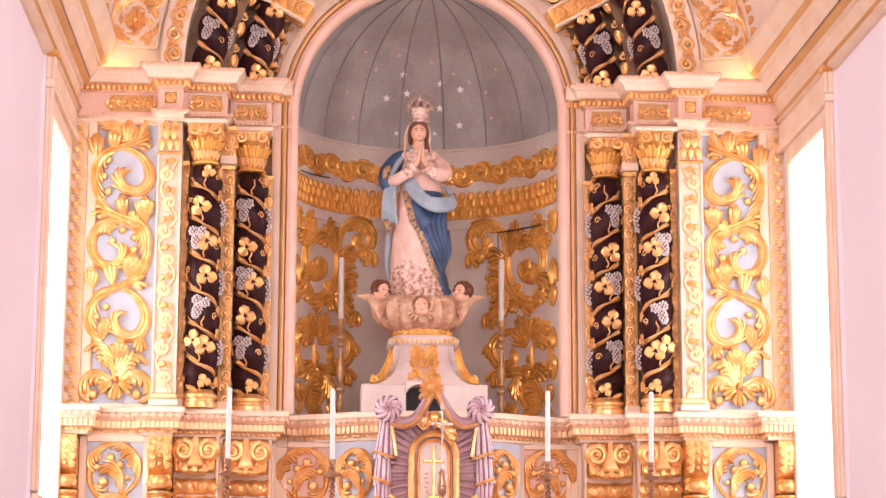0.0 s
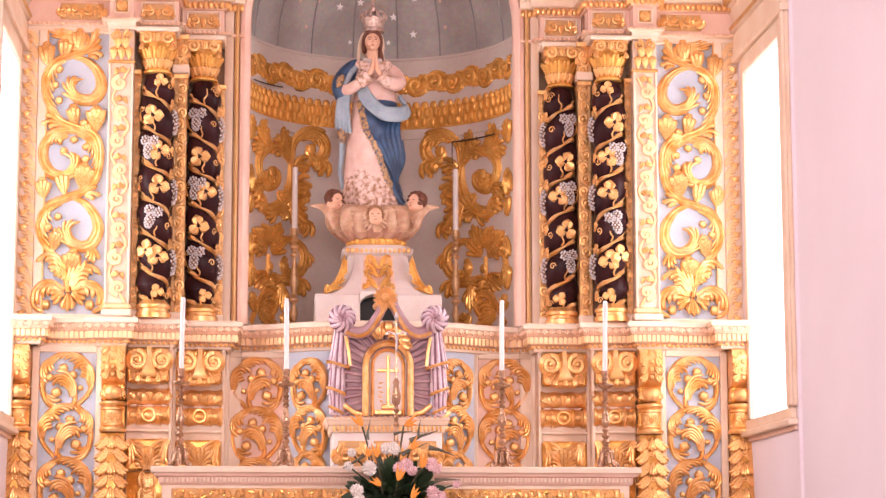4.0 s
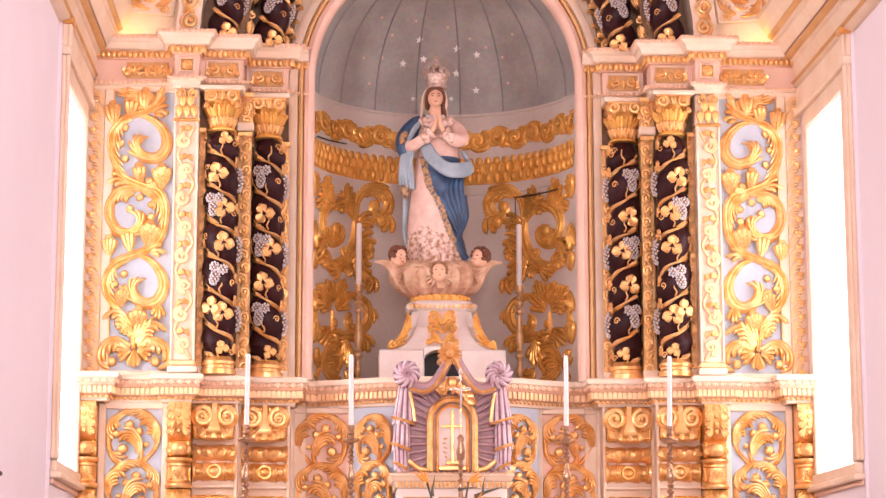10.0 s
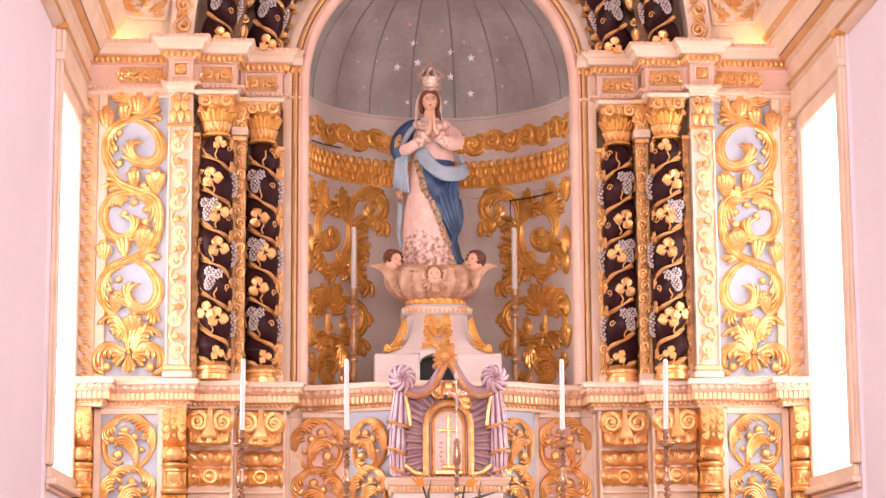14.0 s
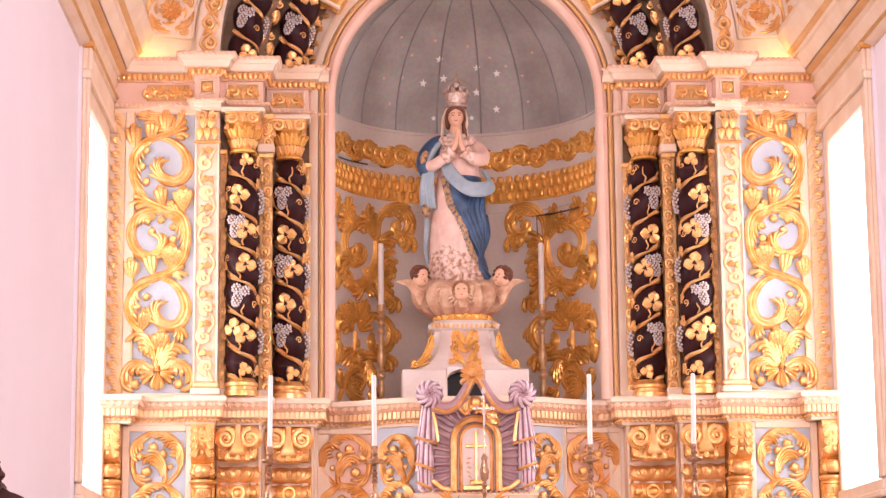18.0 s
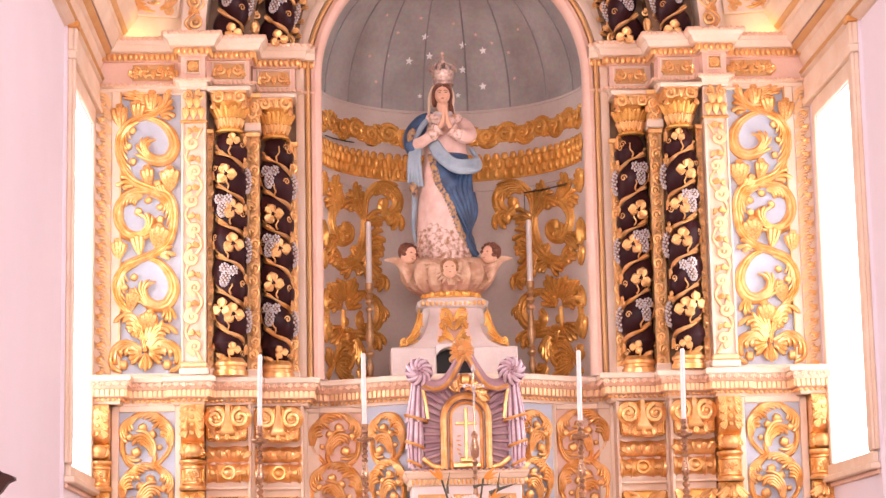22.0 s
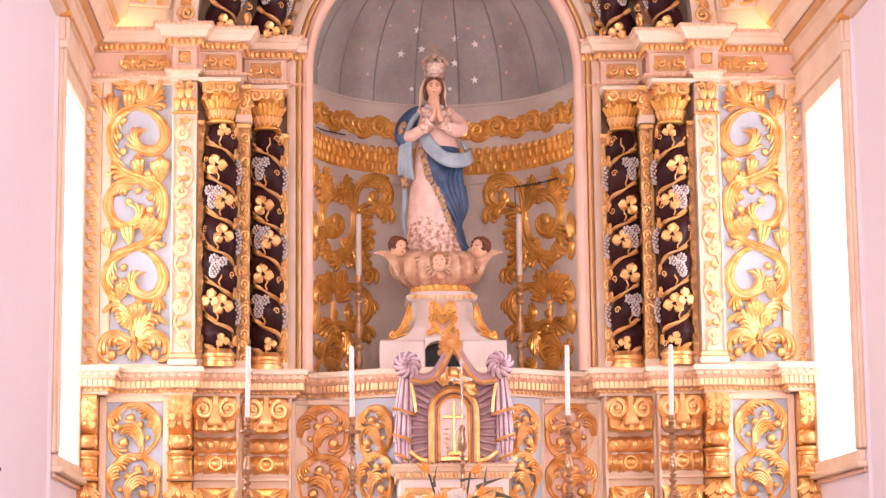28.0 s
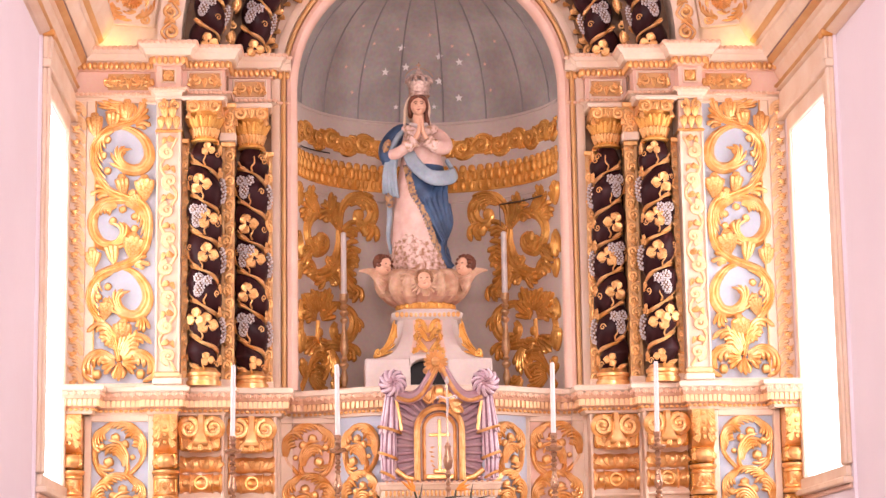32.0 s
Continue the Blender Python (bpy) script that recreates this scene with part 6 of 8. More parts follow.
for x, y, z in ((-0.224, 1.196, 4.99), (-0.096, 1.209, 5.024), (-0.123, 1.145, 5.129), (0.11, 1.177, 5.083), (0.233, 1.166, 5.045), (0.11, 1.24, 4.943), (0.233, 1.241, 4.836), (-0.158, 1.268, 4.785), (0.08, 1.28, 4.79)):
    star(x, y, z, 0.052 if z > 4.82 else 0.036, STAR, "small white five-pointed star on the grey dome")
for x, y, z in ((-0.355, 1.13, 5.008), (0.387, 1.107, 5.016), (-0.468, 1.062, 4.988), (-0.432, 1.143, 4.848), (0.05, 1.10, 5.20), (-0.294, 1.08, 5.139), (-0.36, 0.963, 5.219), (-0.15, 1.065, 5.23), (0.188, 1.125, 5.136), (0.30, 1.153, 5.10), (0.45, 1.0, 5.14), (0.42, 1.14, 4.86)):
    star(x, y, z, 0.028, STAR_OLD, "faded pink star on the grey dome")


# ---------------------------------------------------------------- candlesticks and candles
def turned(profile, seg=18):
    return lathe(bmesh.new(), profile, (0, 0, 0), seg)


def altar_candlestick():
    t = thing("candlestick", "tall turned brass altar candlestick on a tripod foot", "candlestick", "altar candlesticks")
    part("shaft", turned([(0.014, 0.10), (0.026, 0.108), (0.028, 0.114), (0.014, 0.122), (0.022, 0.132), (0.026, 0.142), (0.022, 0.150), (0.012, 0.158), (0.024, 0.168), (0.028, 0.175), (0.022, 0.182), (0.011, 0.190), (0.022, 0.199), (0.024, 0.205), (0.013, 0.214), (0.026, 0.232), (0.029, 0.245), (0.026, 0.262), (0.018, 0.288), (0.013, 0.312), (0.021, 0.320), (0.023, 0.325), (0.011, 0.333), (0.020, 0.342), (0.023, 0.349), (0.011, 0.358), (0.019, 0.367), (0.021, 0.373), (0.011, 0.381), (0.017, 0.392), (0.022, 0.404), (0.012, 0.416)]), BRASS, t, smooth=30)
    part("drip_pan", turned([(0.014, 0.414), (0.05, 0.422), (0.060, 0.434), (0.056, 0.440), (0.015, 0.437)]), BRASS, t, smooth=30)
    part("socket", turned([(0.018, 0.437), (0.024, 0.445), (0.016, 0.455), (0.024, 0.468), (0.018, 0.48), (0.024, 0.495), (0.024, 0.508)]), BRASS, t, smooth=30)
    part("tripod_base", turned([(0.020, 0.022), (0.030, 0.030), (0.034, 0.045), (0.026, 0.062), (0.034, 0.070), (0.036, 0.080), (0.022, 0.092), (0.030, 0.098), (0.030, 0.104), (0.016, 0.108)]), BRASS, t, smooth=30)
    for k in range(3):
        a = radians(-90 + 120 * k)
        d = Vector((math.cos(a), math.sin(a), 0))
        line = smooth_path([d * r + Vector((0, 0, z)) for r, z in ((0.024, 0.098), (0.038, 0.088), (0.042, 0.066), (0.046, 0.042), (0.060, 0.024), (0.072, 0.014), (0.078, 0.022), (0.072, 0.030))], 4)
        leg = part("leg", sweep(bmesh.new(), line, lambda u: 0.012 + 0.006 * math.sin(math.pi * u), 8, 1.0, Vector((-d.y, d.x, 0))), BRASS, t, smooth=50)
        part("foot", lathe(bmesh.new(), [(0.006, 0), (0.015, 0.003), (0.016, 0.012), (0.008, 0.020)], (0.068 * d.x, 0.068 * d.y, 0), 10), BRASS, leg, smooth=True)
    for k in range(3):
        a = radians(-30 + 120 * k)
        d = Vector((math.cos(a), math.sin(a), 0))
        piece("leaf", LEAF_BRASS, Matrix.Translation(d * 0.030 + Vector((0, 0, 0.092))) @ Matrix.Rotation(a + math.pi / 2, 4, "Z") @ Matrix.Rotation(radians(155), 4, "X") @ Matrix.Diagonal((0.055, 0.04, 0.075, 1)), t)
    for ob in t.children_recursive:
        if ob.parent == t:
            ob.matrix_basis = Matrix.Diagonal((0.76, 0.76, 1, 1)) @ ob.matrix_basis
    return t


LEAF_BRASS = shared("leaf", palmette_mesh(3, 1.0, 0.22, 0.04), BRASS)
first = altar_candlestick()
SPOTS = ((-1.085, -0.850), (-0.552, -0.842), (0.552, -0.842), (1.085, -0.850))
ALTAR_Z = 2.037
for i, (x, y) in enumerate(SPOTS):
    m = Matrix.Translation((x, y, ALTAR_Z)) @ Matrix.Rotation(radians(25 * i), 4, "Z")
    if i == 0:
        first.matrix_basis = m
    else:
        copy_thing(first, m)
    c = thing("candle", "slim white wax candle in a brass candlestick", "candle", "altar candles", at=(x, y, ALTAR_Z + 0.500))
    tilt = (0.6, -0.4, 0.3, 0.9)[i]
    c.rotation_euler = (0, radians(tilt), 0)
    part("wax", turned([(0.0125, 0), (0.0125, 0.1), (0.0120, 0.365), (0.008, 0.372)], 16), WAX, c, smooth=40)
    part("wick", turned([(0.002, 0.368), (0.0015, 0.384)], 6), BLACK, c)


def niche_candlestick(x, y):
    t = thing("candlestick", "slender gilded candlestick standing in the niche", "candlestick", "niche candlesticks", at=(x, y, 2.905))
    part("shaft", turned([(0.048, 0), (0.048, 0.014), (0.022, 0.028), (0.014, 0.055), (0.028, 0.068), (0.028, 0.078), (0.012, 0.090), (0.020, 0.115), (0.024, 0.140), (0.011, 0.190), (0.028, 0.212), (0.028, 0.224), (0.012, 0.238), (0.022, 0.252), (0.012, 0.266), (0.024, 0.300), (0.026, 0.325), (0.011, 0.465), (0.024, 0.482), (0.024, 0.492), (0.010, 0.506), (0.026, 0.528), (0.026, 0.538), (0.011, 0.552), (0.024, 0.570), (0.012, 0.586), (0.026, 0.606), (0.026, 0.645)], 20), TAN, t, smooth=30)
    c = thing("candle", "tall thin wax candle in the niche", "candle", "niche candles", at=(x, y, 2.905 + 0.64))
    part("wax", turned([(0.0175, 0), (0.0165, 0.375), (0.01, 0.382)], 14), WAX, c, smooth=40)
    part("wick", turned([(0.002, 0.378), (0.0015, 0.392)], 6), BLACK, c)


niche_candlestick(-0.497, 0.93)
niche_candlestick(0.470, 0.93)

# loose black cables tacked to the niche wall
FN = niche_map()
w1 = thing("cable", "thin black cable hanging on the niche wall", "cable", "niche cables")
part("wire", sweep(bmesh.new(), smooth_path([FN(0.535, 3.99, 0.05)[0], FN(0.532, 4.06, 0.05)[0], FN(0.532, 4.126, 0.05)[0]], 4), 0.003, 5), BLACK, w1)
part("wire", sweep(bmesh.new(), [FN(0.532 + 0.41 * k / 8, 4.126 - 0.007 * k / 8, 0.05)[0] for k in range(9)], 0.005, 5), BLACK, w1)
w2 = thing("cable", "thin black cable on the niche wall", "cable", "niche cables")
part("wire", sweep(bmesh.new(), [FN(-1.0 + 0.345 * k / 8, 4.42 + 0.02 * k / 8, 0.012)[0] for k in range(9)], 0.004, 5), BLACK, w2)
part("wire", sweep(bmesh.new(), [FN(-0.545 + 0.05 * k / 3, 4.44, 0.012)[0] for k in range(4)], 0.003, 5), BLACK, w2)


# ---------------------------------------------------------------- tabernacle
def loft(bm, rows, cap=True):
    """Skin over closed rings of equal count."""
    vs = [[bm.verts.new(p) for p in r] for r in rows]
    n = len(vs[0])
    for a, b in zip(vs, vs[1:]):
        for k in range(n):
            bm.faces.new((a[k], a[(k + 1) % n], b[(k + 1) % n], b[k]))
    if cap:
        bm.faces.new(vs[0][::-1])
        bm.faces.new(vs[-1])
    return bm


def folded(bm, x, y, z0, z1, w0, w1, d0, d1, folds, lean=0.0, seg=36, depth=0.22, shade=0):
    """A hanging gather of cloth: a fluted tube from z0 down to z1."""
    rows = []
    for i in range(9):
        u = i / 8
        z = z0 + (z1 - z0) * u
        w, d = w0 + (w1 - w0) * u, d0 + (d1 - d0) * u
        row = []
        for k in range(seg):
            a = 2 * math.pi * k / seg
            f = 1 + depth * (0.3 + 0.7 * u) * math.cos(folds * a + 0.6 * u)
            row.append(Vector((x + lean * u + w * f * math.cos(a), y + d * f * math.sin(a), z - 0.012 * u * math.cos(folds * a))))
        rows.append(row)
    loft(bm, rows)
    # fold valleys get the second, dark colour as their shade
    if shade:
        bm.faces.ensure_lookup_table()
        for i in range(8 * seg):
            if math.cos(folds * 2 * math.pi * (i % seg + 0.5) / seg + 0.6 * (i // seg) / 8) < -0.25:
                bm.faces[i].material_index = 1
    return bm


TY = -0.20
tb = thing("tabernacle", "gilded tabernacle with an arched door and painted drapery", "tabernacle")
part("body", boxed(-0.23, 0.23, TY, 0.22, 2.345, 2.80, bevel=0.01), PURPLE, tb, "purple painted body")
bm = bmesh.new()
for s in (-1, 1):
    for i in range(13):
        z = 2.37 + 0.034 * i
        x1, dz = 0.235, 0.055 - 0.012 * i
        sweep(bm, [Vector((s * 0.135, TY - 0.008, z)), Vector((s * 0.18, TY - 0.012, z - dz * 0.5)), Vector((s * 0.232, TY - 0.006, z - dz))], 0.011, 6)
    for i in range(8):
        a = radians(12 + 11 * i)
        sweep(bm, [Vector((s * 0.14 * math.cos(a), TY - 0.008, 2.63 + 0.14 * math.sin(a))), Vector((s * 0.235 * math.cos(a), TY - 0.008, 2.64 + 0.22 * math.sin(a)))], 0.011, 6)
part("pleats", bm, PURPLE, tb, "purple pleated hanging", smooth=True)
door = part("door", boxed(-0.10, 0.10, TY - 0.03, TY, 2.36, 2.66, bevel=0.003), WHITE, tb, "pale arched door")


def tab_arch(x0, w, y0, y1, zb, zc, steps=20):
    bm = bmesh.new()
    rows = []
    for r, y in ((x0, y1), (x0, y0), (x0 - w * 0.5, y0 - 0.012), (x0 - w, y0), (x0 - w, y1)):
        line = [(r, zb)] + [(r * math.cos(a), zc + r * math.sin(a)) for a in (math.pi * k / steps for k in range(steps + 1))] + [(-r, zb)]
        rows.append([bm.verts.new((x, y, z)) for x, z in line])
    for a, b in zip(rows, rows[1:]):
        for k in range(len(a) - 1):
            bm.faces.new((a[k], a[k + 1], b[k + 1], b[k]))
    return bm


part("outer_arch", tab_arch(0.138, 0.034, TY - 0.045, TY, 2.352, 2.625), GOLD, tb, "gilded arch", smooth=50)
part("inner_arch", tab_arch(0.094, 0.020, TY - 0.040, TY, 2.352, 2.625), GOLD, tb, "gilded inner arch", smooth=50)
bm = lathe(bmesh.new(), [(0.097, 0), (0.097, 0.02)], (0, 0, 0), 32)
bmesh.ops.transform(bm, matrix=Matrix.Translation((0, TY - 0.008, 2.625)) @ Matrix.Rotation(radians(90), 4, "X"), verts=bm.verts)
part("door_head", bm, WHITE, door)
cross = bmesh.new()
box(cross, -0.009, 0.009, TY - 0.046, TY - 0.030, 2.40, 2.68, 0.003)
box(cross, -0.058, 0.058, TY - 0.044, TY - 0.028, 2.588, 2.605, 0.003)
part("cross", cross, GOLD, door, "gilded cross in relief")
part("door_step", boxed(-0.075, 0.075, TY - 0.05, TY, 2.358, 2.385, bevel=0.005), GOLD, door)
part("cross_foot", boxed(-0.035, 0.035, TY - 0.044, TY - 0.03, 2.388, 2.415, bevel=0.005), GOLD, door)
for s in (-1, 1):
    for k in range(5):
        put("leaf", LEAF_N, flat_map(0, 0, TY - 0.03), s * (0.022 + 0.006 * (k % 2)), 2.42 + 0.028 * k, s * (50 + 12 * k), 0.034, door)
for s in (-1, 1):
    part("foot_border", sweep(bmesh.new(), [Vector((s * 0.140, TY - 0.016, 2.362)), Vector((s * 0.185, TY - 0.018, 2.372)), Vector((s * 0.236, TY - 0.014, 2.412))], 0.016, 8, 0.7), GOLD, tb, "gilt border", smooth=True)
# crown of gilt leaves above the arch
for a in (-75, -40, 0, 40, 75):
    put("leaf", LEAF_W, flat_map(0, 0, TY - 0.05), 0.05 * math.sin(radians(a)), 2.765, a, 0.10, tb)
put("boss", BALL, flat_map(0, 0, TY - 0.06), 0, 2.83, 0, 0.075, tb)
for s in (-1, 1):
    put("volute", VOL_R if s > 0 else VOL_L, flat_map(0, 0, TY - 0.05), s * 0.055, 2.79, 0, 0.07, tb)
# drapery: swags, rosettes and hanging tails
for s in (-1, 1):
    line = smooth_path([(s * 0.23, TY - 0.05, 2.815), (s * 0.16, TY - 0.07, 2.795), (s * 0.10, TY - 0.08, 2.825), (s * 0.05, TY - 0.08, 2.90), (s * 0.015, TY - 0.07, 2.97)], 7)
    part("swag", sweep(bmesh.new(), line, lambda u: 0.036 - 0.012 * u, 12, 1.0, Vector((0, -1, 0)), 0.3), PURPLE, tb, "purple swag", smooth=True)
    part("swag_trim", sweep(bmesh.new(), [q + Vector((0, -0.028, -0.018)) for q in line], 0.011, 8), GOLD, tb, "gilt swag edge", smooth=True)
    ros = part("rosette", folded(bmesh.new(), s * 0.25, TY - 0.02, 2.842, 2.838, 0.02, 0.02, 0.02, 0.02, 5), LILAC, tb, "lilac rosette knot")
    C = Vector((s * 0.25, TY, 2.875))
    for nm, mat, count, r0, r1, turn in (("petals", LILAC, 11, 0.020, 0.070, 0.0), ("inner_petals", PURPLE, 6, 0.010, 0.044, 0.35)):
        bm = bmesh.new()
        for k in range(count):
            a = 2 * math.pi * k / count + turn
            line = []
            for q in range(6):
                u = q / 5
                th = a + 0.75 * u * s
                line.append(C + Vector((math.cos(th), 0, math.sin(th))) * (r0 + (r1 - r0) * u) + Vector((0, -0.085 - 0.020 * math.sin(math.pi * u) + 0.03 * u - (0.016 if count < 12 else 0), 0)))
            sweep(bm, line, lambda u: 0.0045 + 0.0075 * math.sin(math.pi * min(1, 0.2 + 0.6 * u)), 7, 1.4)
        part(nm, bm, mat, ros, smooth=True)
    # dark disc behind the petals colours the shade of their gaps
    back = bmesh.new()
    bmesh.ops.create_uvsphere(back, u_segments=16, v_segments=8, radius=1.0, matrix=Matrix.Translation(C + Vector((0, -0.068, 0))) @ Matrix.Diagonal((0.074, 0.014, 0.074, 1)))
    part("rosette_back", back, VIOLET, ros, smooth=True)
    part("heart", lathe(bmesh.new(), [(0.006, -0.02), (0.020, -0.014), (0.028, 0), (0.020, 0.014), (0.006, 0.02)], (C.x, TY - 0.088, C.z), 12), VIOLET, ros, smooth=True)
    for z0, z1, w0, w1, ln, off in ((2.845, 2.615, 0.030, 0.056, 0.012, 0.000), (2.65, 2.475, 0.038, 0.045, 0.008, 0.016), (2.52, 2.372, 0.038, 0.033, -0.002, 0.026)):
        part("tail", folded(bmesh.new(), s * (0.255 + off), TY - 0.015, z0, z1, w0, w1, 0.035, 0.048, 9, s * ln, 72, 0.14, 1), [LILAC, VIOLET], tb, "lilac hanging fold with crease shade coloured in", smooth=60)
        hem = [Vector((s * (0.255 + off + ln) + w1 * 1.06 * math.cos(a), TY - 0.015 + 0.052 * math.sin(a), z1 + 0.012 + 0.018 * s * math.cos(a))) for a in (2 * math.pi * k / 28 for k in range(29))]
        part("gilt_hem", sweep(bmesh.new(), hem, 0.009, 6, 1.0, Vector((0, 0, 1))), GOLD, tb, "gilt hem", smooth=True)
    part("gilt_edge", sweep(bmesh.new(), [Vector((s * 0.232, TY - 0.052, 2.80)), Vector((s * 0.214, TY - 0.064, 2.70)), Vector((s * 0.206, TY - 0.064, 2.62))], 0.009, 6, 0.6), GOLD, tb, "gilt edge", smooth=True)
    part("rolled_end", lathe(bmesh.new(), [(0.008, -0.03), (0.028, -0.024), (0.034, 0), (0.030, 0.02), (0.012, 0.03)], (s * 0.276, TY - 0.02, 2.378), 16), LILAC, tb, "rolled end of the hanging", smooth=True)
# flower boss at the meeting of the swags
sun = part("flower_boss", lathe(bmesh.new(), [(0.002, -0.026), (0.018, -0.02), (0.027, 0), (0.018, 0.02), (0.002, 0.026)], (-0.018, TY - 0.10, 2.985), 16), GOLD, tb, "gilded flower boss", smooth=True)
for k in range(14):
    put("petal", LEAF_N, flat_map(-0.018, 2.985, TY - 0.09), 0, 0, 360 / 14 * k, 0.082, sun)
part("boss_stalk", sweep(bmesh.new(), [Vector((-0.018, TY - 0.10, 2.985)), Vector((-0.06, TY + 0.1, 2.96))], 0.02, 8), GOLD, tb)

pl = thing("tabernacle_plinth", "white pedestal with a gilt cornice under the tabernacle", "pedestal")
part("block", boxed(-0.295, 0.295, -0.20, 0.24, ALTAR_Z - 0.04, 2.27, bevel=0.004), WHITE, pl)
part("cornice", moulding(bmesh.new(), [(-0.30, 0.24), (-0.30, -0.205), (0.30, -0.205), (0.30, 0.24)], [(0, 2.262), (0.01, 2.268), (0.012, 2.30), (0.022, 2.305), (0.03, 2.325), (0.036, 2.332), (0.036, 2.345), (-0.4, 2.3455)]), CREAM, pl)
run([(-0.30, -0.205), (0.30, -0.205)], 0.014, 2.285, 0.022, "tooth", EGG, (0.015, 0.014, 0.034), pl)
run([(-0.30, -0.205), (0.30, -0.205)], 0.036, 2.338, 0.030, "leaf_tip", TIP_PINK, (0.028, 0.02, 0.016), pl)
for xc in (-0.19, 0.0, 0.19):
    plaque(xc - 0.075, xc + 0.075, 2.08, 2.22, -0.20, pl, False, False)

# ---------------------------------------------------------------- altar table
al = thing("altar_table", "cream altar table with a dentilled cornice and gilt frieze", "altar")
AY = -1.155
part("body", boxed(-1.12, 1.12, AY + 0.05, -0.15, FLOOR_Z, 1.84, bevel=0), CREAM, al)
part("riser", boxed(-1.10, 1.10, -0.20, 0.235, FLOOR_Z, ALTAR_Z - 0.004, bevel=0), CREAM, al)
RL = [(-1.165, -0.16), (-1.165, AY + 0.03), (1.165, AY + 0.03), (1.165, -0.16)]
part("frieze", moulding(bmesh.new(), RL, [(-0.05, 1.835), (0.005, 1.838), (0.005, 1.85), (-0.006, 1.853), (-0.006, 1.945), (0.004, 1.95)]), CREAM, al)
part("cornice", moulding(bmesh.new(), RL, [(0.004, 1.948), (0.01, 1.955), (0.012, 1.985), (0.03, 1.99), (0.034, 2.0), (0.038, 2.003)]), PINK, al)
part("tabletop", moulding(bmesh.new(), RL, [(0.036, 2.002), (0.048, 2.008), (0.048, 2.03), (0.040, 2.037), (-0.8, 2.0372)]), CREAM, al)
part("edge_strip", boxed(-1.16, 1.16, AY + 0.015, AY + 0.06, 1.823, 1.838, bevel=0.003), PINK, al)
run(RL[1:3], 0.018, 1.970, 0.020, "tooth", TOOTH, (0.012, 0.014, 0.022), al)
vinebed = part("frieze_vine", sweep(bmesh.new(), [Vector((-1.10 + 2.2 * k / 200, AY + 0.03, 1.899 + 0.016 * math.sin(k * 0.42))) for k in range(201)], 0.009, 6), GOLD_DULL, al, "gilded running vine", smooth=True)
part("frieze_field", boxed(-1.115, 1.115, AY + 0.032, AY + 0.05, 1.866, 1.932, bevel=0.006), OCHRE, al)
FT = flat_map(0, 0, AY + 0.032)
rnd = random.Random(21)
for i in range(46):
    x = -1.09 + 2.18 * i / 45
    s = 1 if i % 2 else -1
    put("leaf", LEAF_B, FT, x - 0.008, 1.899 + s * 0.026, 90 + s * rnd.uniform(30, 55), rnd.uniform(0.048, 0.058), vinebed, 0.003, flip=s < 0)
    put("leaf", LEAF_B, FT, x + 0.010, 1.899 - s * 0.022, 90 - s * rnd.uniform(15, 40), rnd.uniform(0.036, 0.046), vinebed, 0.003, flip=s > 0)
    put("volute", VOL_R if s > 0 else VOL_L, FT, x + 0.02, 1.899 - s * 0.006, rnd.uniform(0, 90), 0.042, vinebed, 0.003)
cl = thing("altar_cloth", "pale pink altar cloth hanging on the table front", "cloth")
bm = bmesh.new()
rows = []
for i in range(60):
    x = -1.13 + 2.26 * i / 59
    rows.append([bm.verts.new((x, AY + 0.035 + (0.006 * math.sin(i * 0.9) + 0.004 * math.sin(i * 2.3)) * j / 4, 1.824 - 0.85 * j / 4)) for j in range(5)])
for a, b in zip(rows, rows[1:]):
    for j in range(4):
        bm.faces.new((a[j], a[j + 1], b[j + 1], b[j]))
r = bmesh.ops.extrude_face_region(bm, geom=list(bm.faces))
bmesh.ops.translate(bm, vec=(0, 0.008, 0), verts=[v for v in r["geom"] if isinstance(v, bmesh.types.BMVert)])
part("cloth", bm, CLOTH, cl, smooth=True)

# altar crucifix
cr = thing("crucifix", "slim brass altar crucifix on a turned stand", "crucifix", at=(0.005, -0.90, ALTAR_Z))
part("stand", turned([(0.050, 0), (0.050, 0.010), (0.026, 0.022), (0.012, 0.05), (0.020, 0.065), (0.009, 0.08), (0.013, 0.14), (0.008, 0.21), (0.016, 0.225), (0.008, 0.24), (0.014, 0.26), (0.008, 0.28), (0.016, 0.30), (0.009, 0.32), (0.020, 0.335), (0.024, 0.37), (0.014, 0.42), (0.018, 0.44), (0.007, 0.46)]), BRASS, cr, smooth=30)
bm = bmesh.new()
box(bm, -0.0045, 0.0045, -0.004, 0.004, 0.45, 0.775, 0.0015)
box(bm, -0.050, 0.050, -0.003, 0.005, 0.685, 0.694, 0.0015)
part("cross", bm, BRASS, cr, "thin brass cross")
bm = bmesh.new()
sweep(bm, [Vector((0, -0.010, 0.69)), Vector((0.002, -0.013, 0.64)), Vector((-0.001, -0.012, 0.59))], lambda u: 0.008 - 0.004 * u, 8)
for s in (-1, 1):
    sweep(bm, [Vector((0, -0.010, 0.682)), Vector((s * 0.042, -0.009, 0.70))], 0.0035, 6)
    box(bm, s * 0.048 - 0.006, s * 0.048 + 0.006, -0.006, 0.008, 0.681, 0.697, 0.003)
part("figure", bm, SILVER, cr, "small silvered figure", smooth=True)
part("flame_boss", lathe(bmesh.new(), [(0.003, -0.02), (0.012, -0.005), (0.009, 0.01), (0.002, 0.026)], (0, -0.004, 0.775), 12), SILVER, cr, smooth=True)

